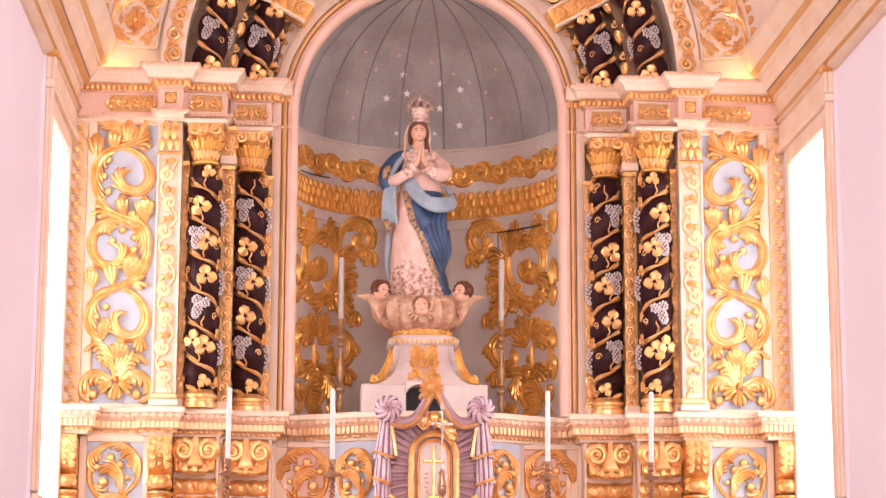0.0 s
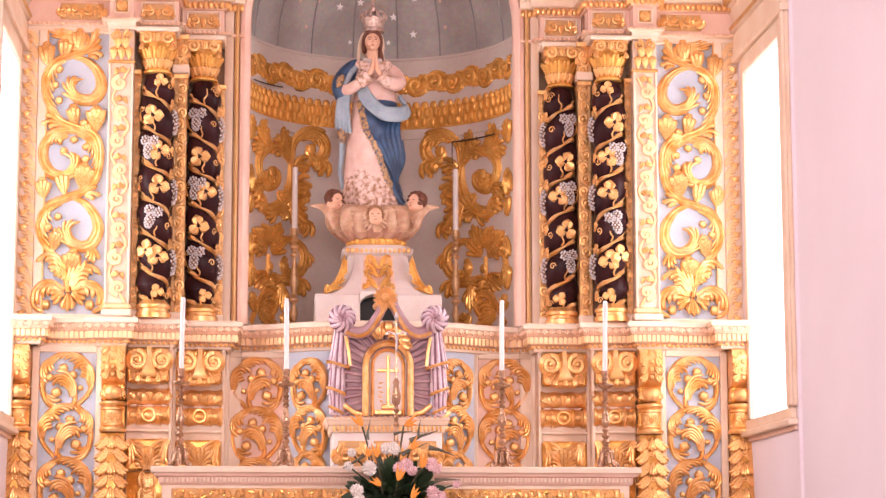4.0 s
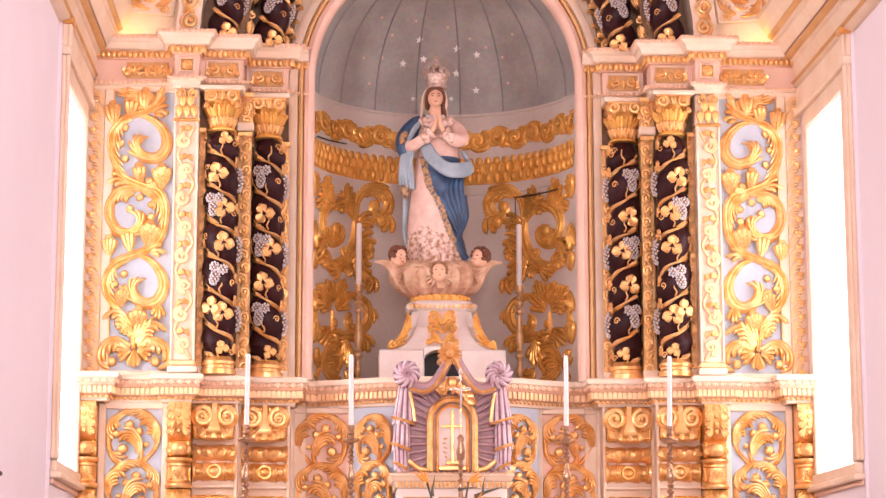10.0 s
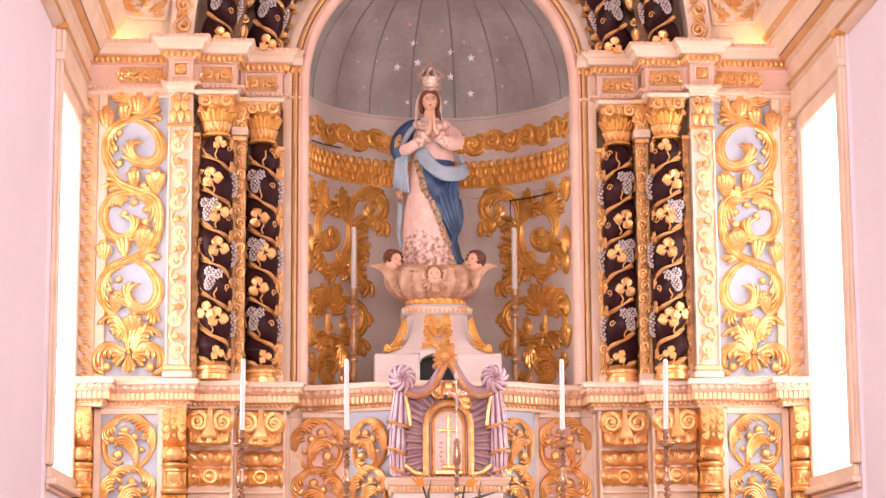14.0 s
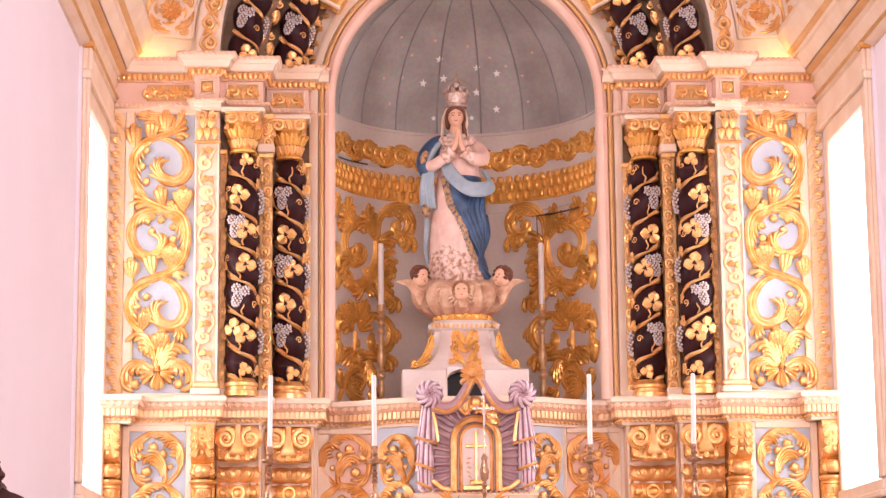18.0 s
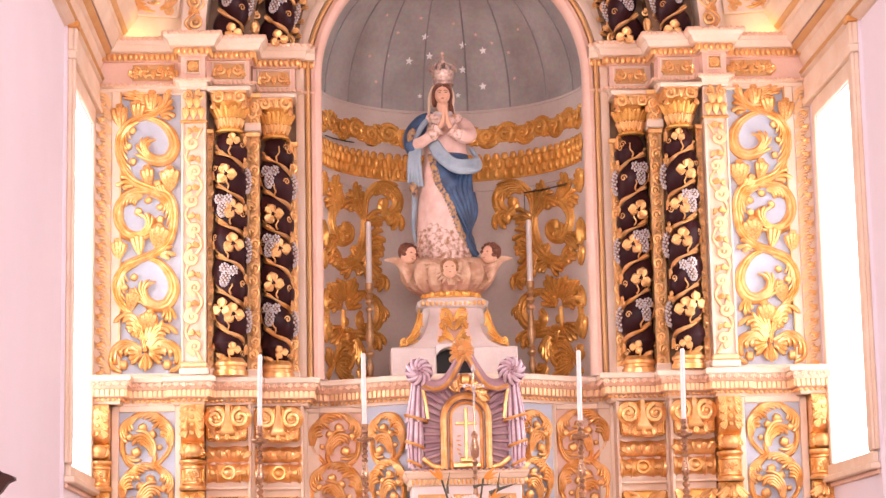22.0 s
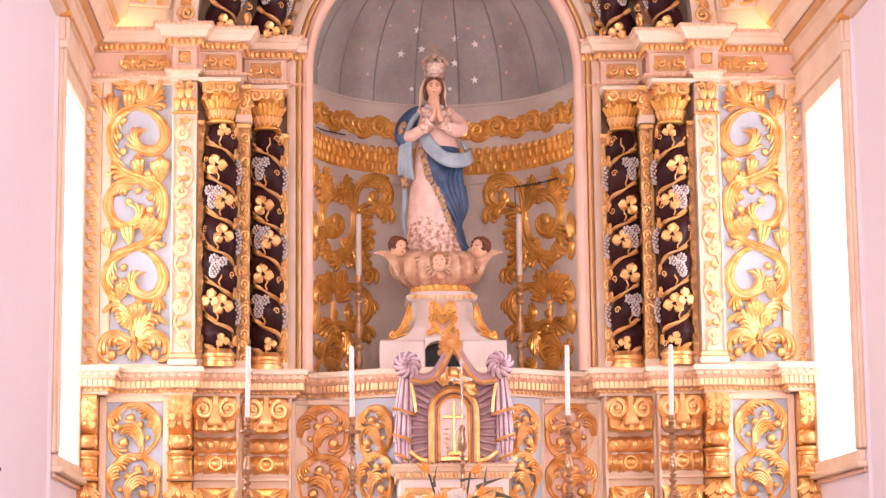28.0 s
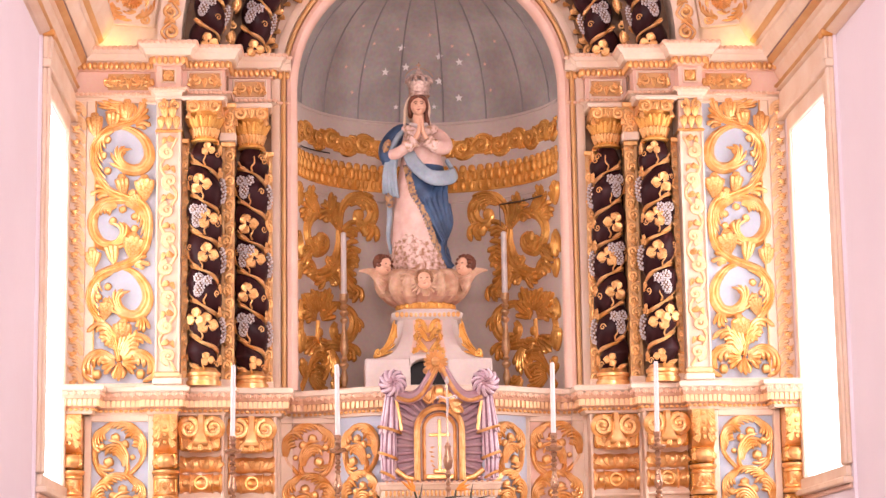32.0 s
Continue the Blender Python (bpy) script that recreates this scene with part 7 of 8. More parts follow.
# ---------------------------------------------------------------- pedestal, statue
pe = thing("statue_pedestal", "white and gilt flaring pedestal in the niche", "pedestal")
PX, PY = -0.018, 0.70


def square_rows(levels):
    out = []
    for z, w, d in levels:
        c = 0.22
        out.append([Vector((PX + a * w, PY + b * d, z)) for a, b in ((-1, -1 + c), (-1 + c, -1), (-0.4, -1.03), (0.4, -1.03), (1 - c, -1), (1, -1 + c), (1, 1), (-1, 1))])
    return out


part("body", loft(bmesh.new(), square_rows([(3.10, 0.325, 0.25), (3.115, 0.30, 0.24), (3.14, 0.255, 0.225), (3.18, 0.22, 0.21), (3.24, 0.192, 0.195), (3.30, 0.178, 0.19), (3.335, 0.174, 0.188)])), STONE, pe)
part("cap", loft(bmesh.new(), square_rows([(3.335, 0.185, 0.195), (3.345, 0.20, 0.205), (3.372, 0.208, 0.21), (3.385, 0.19, 0.20), (3.395, 0.17, 0.19)])), STONE, pe)
for s in (-1, 1):
    part("foot", boxed(PX + (0.105 if s > 0 else -0.365), PX + (0.365 if s > 0 else -0.105), PY - 0.26, PY + 0.26, 2.907, 3.10, bevel=0.008), STONE, pe)
bm = bmesh.new()
rows = []
for y in (PY - 0.262, PY + 0.2):
    rows.append([bm.verts.new((PX + x, y, z)) for x, z in [(-0.106, 3.03)] + [(-0.106 * math.cos(a), 3.045 + 0.058 * math.sin(a)) for a in (math.pi * k / 8 for k in range(9))] + [(0.106, 3.03), (0.106, 3.112), (-0.106, 3.112)]])
for k in range(len(rows[0])):
    bm.faces.new((rows[0][k], rows[0][(k + 1) % len(rows[0])], rows[1][(k + 1) % len(rows[0])], rows[1][k]))
bm.faces.new(rows[0])
bm.faces.new(rows[1][::-1])
part("arch_spandrel", bm, STONE, pe)
# black plate puts the shade into the opening under the pedestal
part("recess_shade", boxed(PX - 0.11, PX + 0.11, PY - 0.10, PY - 0.08, 2.907, 3.10, bevel=0), BLACK, pe, "black plate for the shade in the opening")
part("pink_field", loft(bmesh.new(), [[Vector((PX + a * w, y + dy, z)) for a, dy in ((-1, 0), (1, 0), (1, 0.03), (-1, 0.03))] for z, w, y in ((3.13, 0.105, PY - 0.236), (3.20, 0.090, PY - 0.221), (3.26, 0.085, PY - 0.207), (3.328, 0.085, PY - 0.200))]), PINK, pe, "pink painted field")
def pedestal_face(u, v, out=0.0):
    return Vector((PX + u, PY - float(np.interp(v, (3.12, 3.20, 3.26, 3.33), (0.250, 0.236, 0.222, 0.212))) - out, v)), Matrix.Identity(3)


for s in (-1, 1):
    sd = (0, 1) if s > 0 else (1, 0)
    for pts, w in (([(0.006, 3.135), (0.034, 3.165), (0.060, 3.195), (0.058, 3.225)], 0.020), ([(0.092, 3.130), (0.070, 3.150), (0.062, 3.180)], 0.016), ([(0.004, 3.200), (0.026, 3.235), (0.052, 3.262), (0.070, 3.255)], 0.020),
                   ([(0.004, 3.250), (0.022, 3.290), (0.046, 3.318), (0.068, 3.312)], 0.018), ([(0.075, 3.205), (0.068, 3.235), (0.076, 3.255)], 0.014), ([(0.074, 3.270), (0.064, 3.295), (0.072, 3.320)], 0.012)):
        frond(pedestal_face, [(s * u, v) for u, v in pts], spindle(w, 0.25, 0.5), GOLD_DULL, pe, 4, sides=sd)
    frond(flat_map(PX, 0, PY - 0.215), [(s * 0.315, 3.112), (s * 0.262, 3.138), (s * 0.222, 3.185), (s * 0.196, 3.25), (s * 0.182, 3.325)], spindle(0.026, 0.2, 0.5), GOLD_DULL, pe, 5, sides=(1, 0) if s > 0 else (0, 1))
    frond(flat_map(PX, 0, PY - 0.225), [(s * 0.186, 3.30), (s * 0.196, 3.24), (s * 0.225, 3.18), (s * 0.285, 3.13)], spindle(0.016, 0.25, 0.6), GOLD_DULL, pe, 4, sides=sd)
    put("volute", VOL_OLD_R if s > 0 else VOL_OLD_L, flat_map(PX, 0, PY - 0.235), s * 0.285, 3.130, 0, 0.058, pe)
run([(PX - 0.19, PY - 0.19), (PX + 0.19, PY - 0.19)], 0.018, 3.360, 0.026, "egg", EGG, (0.024, 0.03, 0.032), pe)
part("gilt_collar", lathe(bmesh.new(), [(0.165, 0), (0.175, 0.01), (0.165, 0.05), (0.155, 0.06)], (PX, PY, 3.385), 28), GOLD_DULL, pe, "gilt collar", smooth=40)
for k in range(22):
    a = 2 * math.pi * k / 44 + math.pi
    piece("leaf", (LEAF_TD, VOL_OLD_R)[k % 2], Matrix.Translation((PX + 0.168 * math.cos(a), PY + 0.168 * math.sin(a), 3.392 + (0.025 if k % 2 else 0))) @ Matrix.Rotation(a + math.pi / 2, 4, "Z") @ Matrix.Diagonal((0.05, 0.04, 0.05, 1)), pe)


def blob(bm, mat, c, r, seg=16, rot=None, bulge=None):
    """An ellipsoid of one material inside a bigger mesh."""
    q = bmesh.ops.create_uvsphere(bm, u_segments=seg, v_segments=max(8, seg * 3 // 4), radius=1.0)
    m = Matrix.Translation(c) @ (rot.to_4x4() if rot else Matrix.Identity(4)) @ Matrix.Diagonal((*r, 1))
    for v in q["verts"]:
        if bulge:
            v.co *= bulge(v.co)
        v.co = m @ v.co
    for f in {f for v in q["verts"] for f in v.link_faces}:
        f.material_index = mat


def tube(bm, mat, pts, radius, seg=12, flat=1.0, per=6, groove=0.0, up=Vector((0, -1, 0))):
    n0 = len(bm.faces)
    sweep(bm, smooth_path(pts, per), radius, seg, flat, up, groove)
    bm.faces.ensure_lookup_table()
    for f in bm.faces[n0:]:
        f.material_index = mat


# cloud with three winged heads, below the statue
bm = bmesh.new()
rows = []
SX = -0.035
for z, w, d in ((3.425, 0.145, 0.14), (3.435, 0.172, 0.165), (3.455, 0.205, 0.19), (3.48, 0.232, 0.212), (3.51, 0.255, 0.232), (3.54, 0.268, 0.243), (3.57, 0.272, 0.247), (3.60, 0.264, 0.24), (3.622, 0.245, 0.222), (3.638, 0.215, 0.195), (3.648, 0.17, 0.155)):
    rows.append([Vector((SX + w * (1 + 0.20 * abs(math.cos(8 * a + 2.6 * (z - 3.5) * 6 * math.cos(a))) ** 0.7 - 0.13) * math.cos(a), 0.72 + d * (1 + 0.20 * abs(math.cos(8 * a + 2.6 * (z - 3.5) * 6 * math.cos(a))) ** 0.7 - 0.13) * math.sin(a), z + 0.012 * math.cos(2 * a))) for a in (2 * math.pi * k / 144 for k in range(144))])
loft(bm, rows)
cb = thing("cherub_base", "pinkish carved cloud base with three small winged heads", "statue base")
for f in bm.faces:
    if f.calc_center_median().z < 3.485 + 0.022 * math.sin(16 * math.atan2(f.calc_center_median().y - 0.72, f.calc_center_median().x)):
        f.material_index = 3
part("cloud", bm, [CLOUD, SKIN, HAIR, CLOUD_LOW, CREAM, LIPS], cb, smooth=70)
for s in (-1, 1):
    bm = bmesh.new()
    for i in range(7):
        f = i / 6
        tube(bm, 0, [(SX + s * (0.235 - 0.03 * f), 0.585, 3.500 + 0.115 * f), (SX + s * 0.262, 0.575 - 0.02 * f, 3.548 + 0.078 * f), (SX + s * (0.288 + 0.030 * f), 0.575, 3.588 + 0.050 * f), (SX + s * (0.305 + 0.070 * f), 0.58, 3.612 + 0.030 * f - 0.012 * f * f)], lambda u: 0.0165 * (1 - 0.6 * u), 8)
    part("wing", bm, CLOUD, cb, smooth=70)


def small_head(cx, cy, cz, yaw, curls, roll, k0):
    """A plain child's head with short hair, turned by yaw and tilted by roll."""
    turn = Matrix.Translation((cx, cy, cz)) @ Matrix.Rotation(radians(roll), 4, "Y") @ Matrix.Rotation(radians(yaw), 4, "Z") @ Matrix.Scale(k0, 4)
    def at(x, y, z):
        return turn @ Vector((x, y, z))
    r3 = turn.to_3x3()
    blob(bm, 1, at(0, 0, 0), (0.041, 0.043, 0.048), 20, r3)
    blob(bm, 1, at(0, -0.012, -0.022), (0.033, 0.034, 0.027), 14, r3)
    blob(bm, 1, at(0, -0.045, -0.008), (0.006, 0.007, 0.007), 8, r3)
    blob(bm, 5, at(0, -0.0435, -0.024), (0.008, 0.004, 0.003), 8, r3)
    for s in (-1, 1):
        blob(bm, 2, at(s * 0.016, -0.0405, 0.006), (0.0065, 0.003, 0.003), 8, r3)
        blob(bm, 1, at(s * 0.018, -0.034, -0.014), (0.012, 0.011, 0.011), 10, r3)
    blob(bm, 2, at(0, 0.013, 0.012), (0.049, 0.046, 0.048), 18, r3, bulge=lambda q: 1 + 0.05 * math.sin(11 * q.x + 3) * math.sin(9 * q.z + 2))
    for k in range(curls):
        a = math.pi * (k / (curls - 1)) * 1.3 - 0.15 * math.pi
        blob(bm, 2, at(0.041 * math.cos(a), -0.012, 0.009 + 0.039 * math.sin(a)), (0.011, 0.017, 0.010), 8, r3)


for cx, cy, cz, yaw, curls, roll, k0, hair in ((-0.272, 0.555, 3.660, 40, 9, 14, 1.14, HAIR), (0.208, 0.555, 3.656, -46, 9, 4, 1.16, HAIR), (SX - 0.004, 0.438, 3.553, 0, 11, -4, 1.10, FAIR_HAIR)):
    bm = bmesh.new()
    small_head(cx, cy, cz, yaw, curls, roll, k0)
    part("cherub_head", bm, [CLOUD, SKIN, hair, CLOUD_LOW, CREAM, LIPS], cb, "child's painted head with brown hair", smooth=70)
bm = bmesh.new()
for i in range(9):
    a = math.pi * (1.05 + 0.9 * i / 8)
    tube(bm, 0, [(SX - 0.008 + 0.040 * math.cos(a), 0.470, 3.550 + 0.040 * math.sin(a)), (SX - 0.008 + 0.075 * math.cos(a), 0.488, 3.548 + 0.062 * math.sin(a)), (SX - 0.008 + 0.100 * math.cos(a), 0.506, 3.556 + 0.082 * math.sin(a))], lambda u: 0.010 * (1 - 0.5 * u), 8)
for s in (-1, 1):
    for i in range(4):
        tube(bm, 0, [(SX - 0.008 + s * 0.045, 0.478, 3.575 - 0.008 * i), (SX - 0.008 + s * 0.090, 0.492, 3.598 - 0.016 * i), (SX - 0.008 + s * (0.135 - 0.008 * i), 0.520, 3.600 - 0.026 * i)], lambda u: 0.013 * (1 - 0.5 * u), 8)
part("ruff", bm, CLOUD, cb, "ring of small feathers", smooth=70)

# robed figure: one mesh
bm = bmesh.new()
SY = 0.74
NS, NZR = 132, 96


def robe(z):
    """left and right outline of the draped body at a height"""
    zs = (3.63, 3.70, 3.83, 3.957, 4.05, 4.146, 4.247, 4.335, 4.398, 4.486, 4.53)
    left = np.interp(z, zs, (-0.212, -0.215, -0.208, -0.200, -0.192, -0.182, -0.165, -0.150, -0.150, -0.150, -0.085))
    right = np.interp(z, zs, (0.145, 0.138, 0.112, 0.130, 0.128, 0.118, 0.108, 0.090, 0.092, 0.066, 0.0))
    d = np.interp(z, zs, (0.135, 0.130, 0.118, 0.122, 0.120, 0.112, 0.104, 0.104, 0.104, 0.085, 0.045))
    return float(left), float(right), float(d)


def edge_x(z):
    """the line on which the mantle crosses the robe"""
    return float(np.interp(z, (3.63, 3.692, 3.806, 3.969, 4.095, 4.272), (0.115, 0.085, 0.020, -0.038, -0.108, -0.142)))


def pleat(t):
    """a rounded ridge with a sharp valley, once per unit"""
    return abs(math.sin(math.pi * t)) ** 0.6


zl = [3.63 + 0.90 * i / (NZR - 1) for i in range(NZR)]
grid = []
for z in zl:
    x0, x1, d = robe(z)
    cx, w = (x0 + x1) / 2, (x1 - x0) / 2
    row = []
    low = min(1.0, max(0.0, (4.30 - z) / 0.25))
    for k in range(NS):
        a = 2 * math.pi * k / NS
        x, front = cx + w * math.cos(a), -math.sin(a)
        e = edge_x(z)
        if z < 4.28 and x > e and front > -0.3:
            t = (x - e) * 11 + (z - 3.6) * (5.5 - 9.0 * (x - e))
            g = 0.035 + 0.085 * low * (pleat(t) - 0.55) + 0.03 * low * (pleat(t * 2.3 + 0.4) - 0.5)
            if x - e < 0.035:
                g = 0.075
        else:
            leg = math.exp(-((x + 0.105) / 0.045) ** 2 - ((z - 4.0) / 0.16) ** 2)
            g = 0.05 * low * (1 - leg) * (pleat((x + 0.02) * 15 + 0.9 * (z - 3.6)) - 0.5) + 0.10 * leg
            g += 0.06 * max(0.0, (3.80 - z) / 0.17) * (pleat((x + 0.02) * 22) - 0.5)
        row.append(bm.verts.new((cx + w * (1 + 0.5 * g) * math.cos(a), SY + d * (1 + g * 1.6) * math.sin(a), z)))
    grid.append(row)
for i, (ra, rb) in enumerate(zip(grid, grid[1:])):
    zc = (zl[i] + zl[i + 1]) / 2
    for k in range(NS):
        f = bm.faces.new((ra[k], ra[(k + 1) % NS], rb[(k + 1) % NS], rb[k]))
        p = f.calc_center_median()
        e = edge_x(zc)
        if p.y > SY + 0.03 and zc < 4.5:
            f.material_index = 2
        elif p.x > e and zc < 4.28:
            f.material_index = 6 if p.x < e + 0.040 else 2
        elif zc < 3.84 + 0.02 * math.sin(40 * p.x):
            f.material_index = 1
        elif zc > 4.40:
            f.material_index = 9
        else:
            f.material_index = 0
bm.faces.new(grid[0][::-1])
bm.faces.new(grid[-1])
# heavy folds that fall from the hip across the mantle
for k in range(5):
    x0, z0 = 0.118 - 0.030 * k, 4.185 - 0.012 * k
    tube(bm, 2, [(x0, SY - 0.085 - 0.008 * k, z0), (x0 - 0.018, SY - 0.118, z0 - 0.09), (x0 - 0.004 + 0.010 * k, SY - 0.122, z0 - 0.21), (x0 + 0.004 + 0.022 * k, SY - 0.100 - 0.004 * k, z0 - 0.34)], lambda u: 0.017 * math.sin(math.pi * (0.12 + 0.85 * u)), 8, 0.7)
tube(bm, 2, [(0.115, SY - 0.04, 4.05), (0.128, SY - 0.05, 3.93), (0.088, SY - 0.07, 3.82), (0.080, SY - 0.09, 3.74), (0.135, SY - 0.08, 3.66)], lambda u: 0.024, 8, 0.8)
# pale lining rolled round the waist and up to the far arm
for k in range(6):
    q = k / 5
    tube(bm, 3, [(-0.135 + 0.05 * q, SY - 0.075 - 0.02 * q, 4.345 + 0.012 * q), (-0.095 + 0.045 * q, SY - 0.125, 4.255 + 0.035 * q), (0.0 + 0.01 * q, SY - 0.150, 4.172 + 0.052 * q), (0.085, SY - 0.138, 4.160 + 0.056 * q), (0.150, SY - 0.085, 4.185 + 0.056 * q), (0.168 - 0.02 * q, SY - 0.03, 4.235 + 0.035 * q), (0.118, SY - 0.03, 4.315 + 0.010 * q)], lambda u: 0.0145 * (0.75 + 0.5 * math.sin(math.pi * u)), 8, 0.95)
# mantle on the shoulder and arm, its lining hanging below
tube(bm, 2, [(-0.105, SY + 0.03, 4.525), (-0.165, SY + 0.0, 4.490), (-0.222, SY - 0.02, 4.415), (-0.236, SY - 0.045, 4.350), (-0.222, SY - 0.05, 4.300)], lambda u: 0.050 * (0.75 + 0.35 * math.sin(math.pi * u)), 16)
# first fold takes the pale colour as the highlight along its edge
for k in range(5):
    tube(bm, 3 if k == 0 else 2, [(-0.098 - 0.020 * k, SY - 0.045 - 0.004 * k, 4.522 - 0.014 * k), (-0.160 - 0.016 * k, SY - 0.062, 4.470 - 0.016 * k), (-0.205 - 0.013 * k, SY - 0.080 + 0.008 * k, 4.388 - 0.006 * k), (-0.222 - 0.008 * k, SY - 0.078 + 0.012 * k, 4.310 - 0.004 * k)], lambda u: 0.015 * (0.7 + 0.5 * math.sin(math.pi * u)), 8)
tube(bm, 6, [(-0.222, SY - 0.094, 4.43), (-0.240, SY - 0.098, 4.395), (-0.252, SY - 0.086, 4.355)], lambda u: 0.022 * math.sin(math.pi * (0.15 + 0.7 * u)), 8, 0.6)
for k in range(5):
    tube(bm, 3, [(-0.182 - 0.012 * k, SY - 0.085 + 0.004 * k, 4.335), (-0.196 - 0.013 * k, SY - 0.082 + 0.004 * k, 4.25), (-0.188 - 0.017 * k, SY - 0.074 + 0.004 * k, 4.16), (-0.176 - 0.020 * k, SY - 0.066 + 0.006 * k, 4.085 + 0.008 * k)], lambda u: 0.013 + 0.002 * math.sin(5 * u), 8)
tube(bm, 6, [(-0.232, SY - 0.05, 4.115), (-0.228, SY - 0.055, 4.075), (-0.218, SY - 0.05, 4.03)], lambda u: 0.026 * math.sin(math.pi * (0.2 + 0.65 * u)), 10, 0.7)
tube(bm, 3, [(-0.222, SY - 0.02, 4.05), (-0.226, SY - 0.01, 3.95), (-0.232, SY, 3.86), (-0.216, SY, 3.76)], lambda u: 0.018 * (1 - 0.5 * u), 8, 0.6)
# sleeves with gathered cuffs, joined palms
tube(bm, 0, [(-0.215, SY - 0.06, 4.345), (-0.180, SY - 0.11, 4.345), (-0.125, SY - 0.14, 4.375), (-0.080, SY - 0.155, 4.405)], lambda u: 0.035 - 0.004 * u, 14, groove=0.1)
tube(bm, 9, [(-0.128, SY - 0.145, 4.375), (-0.098, SY - 0.155, 4.395), (-0.070, SY - 0.165, 4.415)], lambda u: 0.037 + 0.006 * math.sin(9 * u), 16, groove=0.15)
tube(bm, 0, [(0.035, SY - 0.01, 4.500), (0.085, SY - 0.04, 4.455), (0.108, SY - 0.09, 4.395), (0.078, SY - 0.13, 4.372), (0.030, SY - 0.15, 4.390)], lambda u: 0.037 + 0.008 * math.sin(math.pi * u), 16, groove=0.1)
tube(bm, 9, [(0.052, SY - 0.145, 4.378), (0.020, SY - 0.158, 4.392), (-0.008, SY - 0.168, 4.415)], lambda u: 0.037 + 0.006 * math.sin(9 * u), 16, groove=0.15)
for s in (-1, 1):
    tube(bm, 5, [(-0.040 + s * 0.034, SY - 0.180, 4.418), (-0.040 + s * 0.015, SY - 0.192, 4.455), (-0.040 + s * 0.009, SY - 0.190, 4.500), (-0.041 + s * 0.006, SY - 0.182, 4.538)], lambda u: 0.016 - 0.008 * u, 8)
    tube(bm, 5, [(-0.040 + s * 0.016, SY - 0.200, 4.455), (-0.040 + s * 0.010, SY - 0.202, 4.480), (-0.040 + s * 0.005, SY - 0.198, 4.498)], 0.006, 6)
    tube(bm, 9, [(-0.040 + s * 0.085, SY - 0.045, 4.505), (-0.040 + s * 0.055, SY - 0.092, 4.488), (-0.040 + s * 0.020, SY - 0.110, 4.462)], 0.030, 12)
# collar, neck, head, hair and veil
tube(bm, 5, [(-0.044, SY - 0.02, 4.49), (-0.046, SY - 0.035, 4.60)], 0.033, 14)
tube(bm, 4, [(-0.090, SY - 0.03, 4.535), (-0.044, SY - 0.072, 4.515), (0.002, SY - 0.03, 4.535)], 0.018, 10)
HX, HZ = -0.047, 4.642
blob(bm, 5, (HX, SY - 0.054, HZ), (0.046, 0.048, 0.060), 24, bulge=lambda q: 1 - 0.16 * max(0.0, -q.z) * abs(q.x))
blob(bm, 5, (HX, SY - 0.084, HZ - 0.040), (0.018, 0.016, 0.015), 12)
tube(bm, 5, [(HX, SY - 0.098, HZ + 0.012), (HX, SY - 0.106, HZ - 0.004), (HX, SY - 0.108, HZ - 0.011)], lambda u: 0.0045 + 0.003 * u, 8)
for s in (-1, 1):
    blob(bm, 7, (HX + s * 0.0185, SY - 0.0985, HZ + 0.008), (0.0080, 0.0035, 0.0030), 10)
    tube(bm, 7, [(HX + s * 0.008, SY - 0.1010, HZ + 0.0190), (HX + s * 0.020, SY - 0.0975, HZ + 0.0225), (HX + s * 0.030, SY - 0.0895, HZ + 0.0180)], 0.0019, 6)
    blob(bm, 5, (HX + s * 0.022, SY - 0.082, HZ - 0.016), (0.013, 0.014, 0.014), 12)
    tube(bm, 7, [(HX + s * 0.003, SY - 0.076, HZ + 0.062), (HX + s * 0.040, SY - 0.064, HZ + 0.044), (HX + s * 0.055, SY - 0.040, HZ + 0.004), (HX + s * 0.050, SY - 0.026, HZ - 0.034), (HX + s * (0.040 if s < 0 else 0.056), SY - (0.0 if s < 0 else 0.035), HZ - (0.050 if s < 0 else 0.110))], lambda u: 0.0115 + 0.003 * math.sin(9 * u), 10, groove=0.2)
blob(bm, 10, (HX, SY - 0.1010, HZ - 0.0265), (0.0100, 0.004, 0.0034), 10)
blob(bm, 7, (HX, SY - 0.020, HZ + 0.008), (0.055, 0.055, 0.058), 18)
tube(bm, 8, [(HX - 0.085, SY + 0.02, HZ - 0.135), (HX - 0.080, SY - 0.02, HZ - 0.08), (HX - 0.076, SY - 0.025, HZ - 0.01), (HX - 0.052, SY - 0.03, HZ + 0.055), (HX, SY - 0.035, HZ + 0.076), (HX + 0.048, SY - 0.03, HZ + 0.055), (HX + 0.066, SY - 0.025, HZ - 0.01), (HX + 0.062, SY - 0.02, HZ - 0.07), (HX + 0.085, SY + 0.02, HZ - 0.13)], 0.0095, 8, 1.4)
blob(bm, 8, (HX, SY + 0.022, HZ - 0.005), (0.072, 0.048, 0.084), 18)
st = part("statue", bm, [ROBE, ROBE_FLOWERS, MANTLE, LINING, WHITE, SKIN, TRIM, HAIR, CREAM, SLEEVE, LIPS], smooth=60)
tagged(st, "painted statue of a robed praying figure in a blue mantle", "statue")

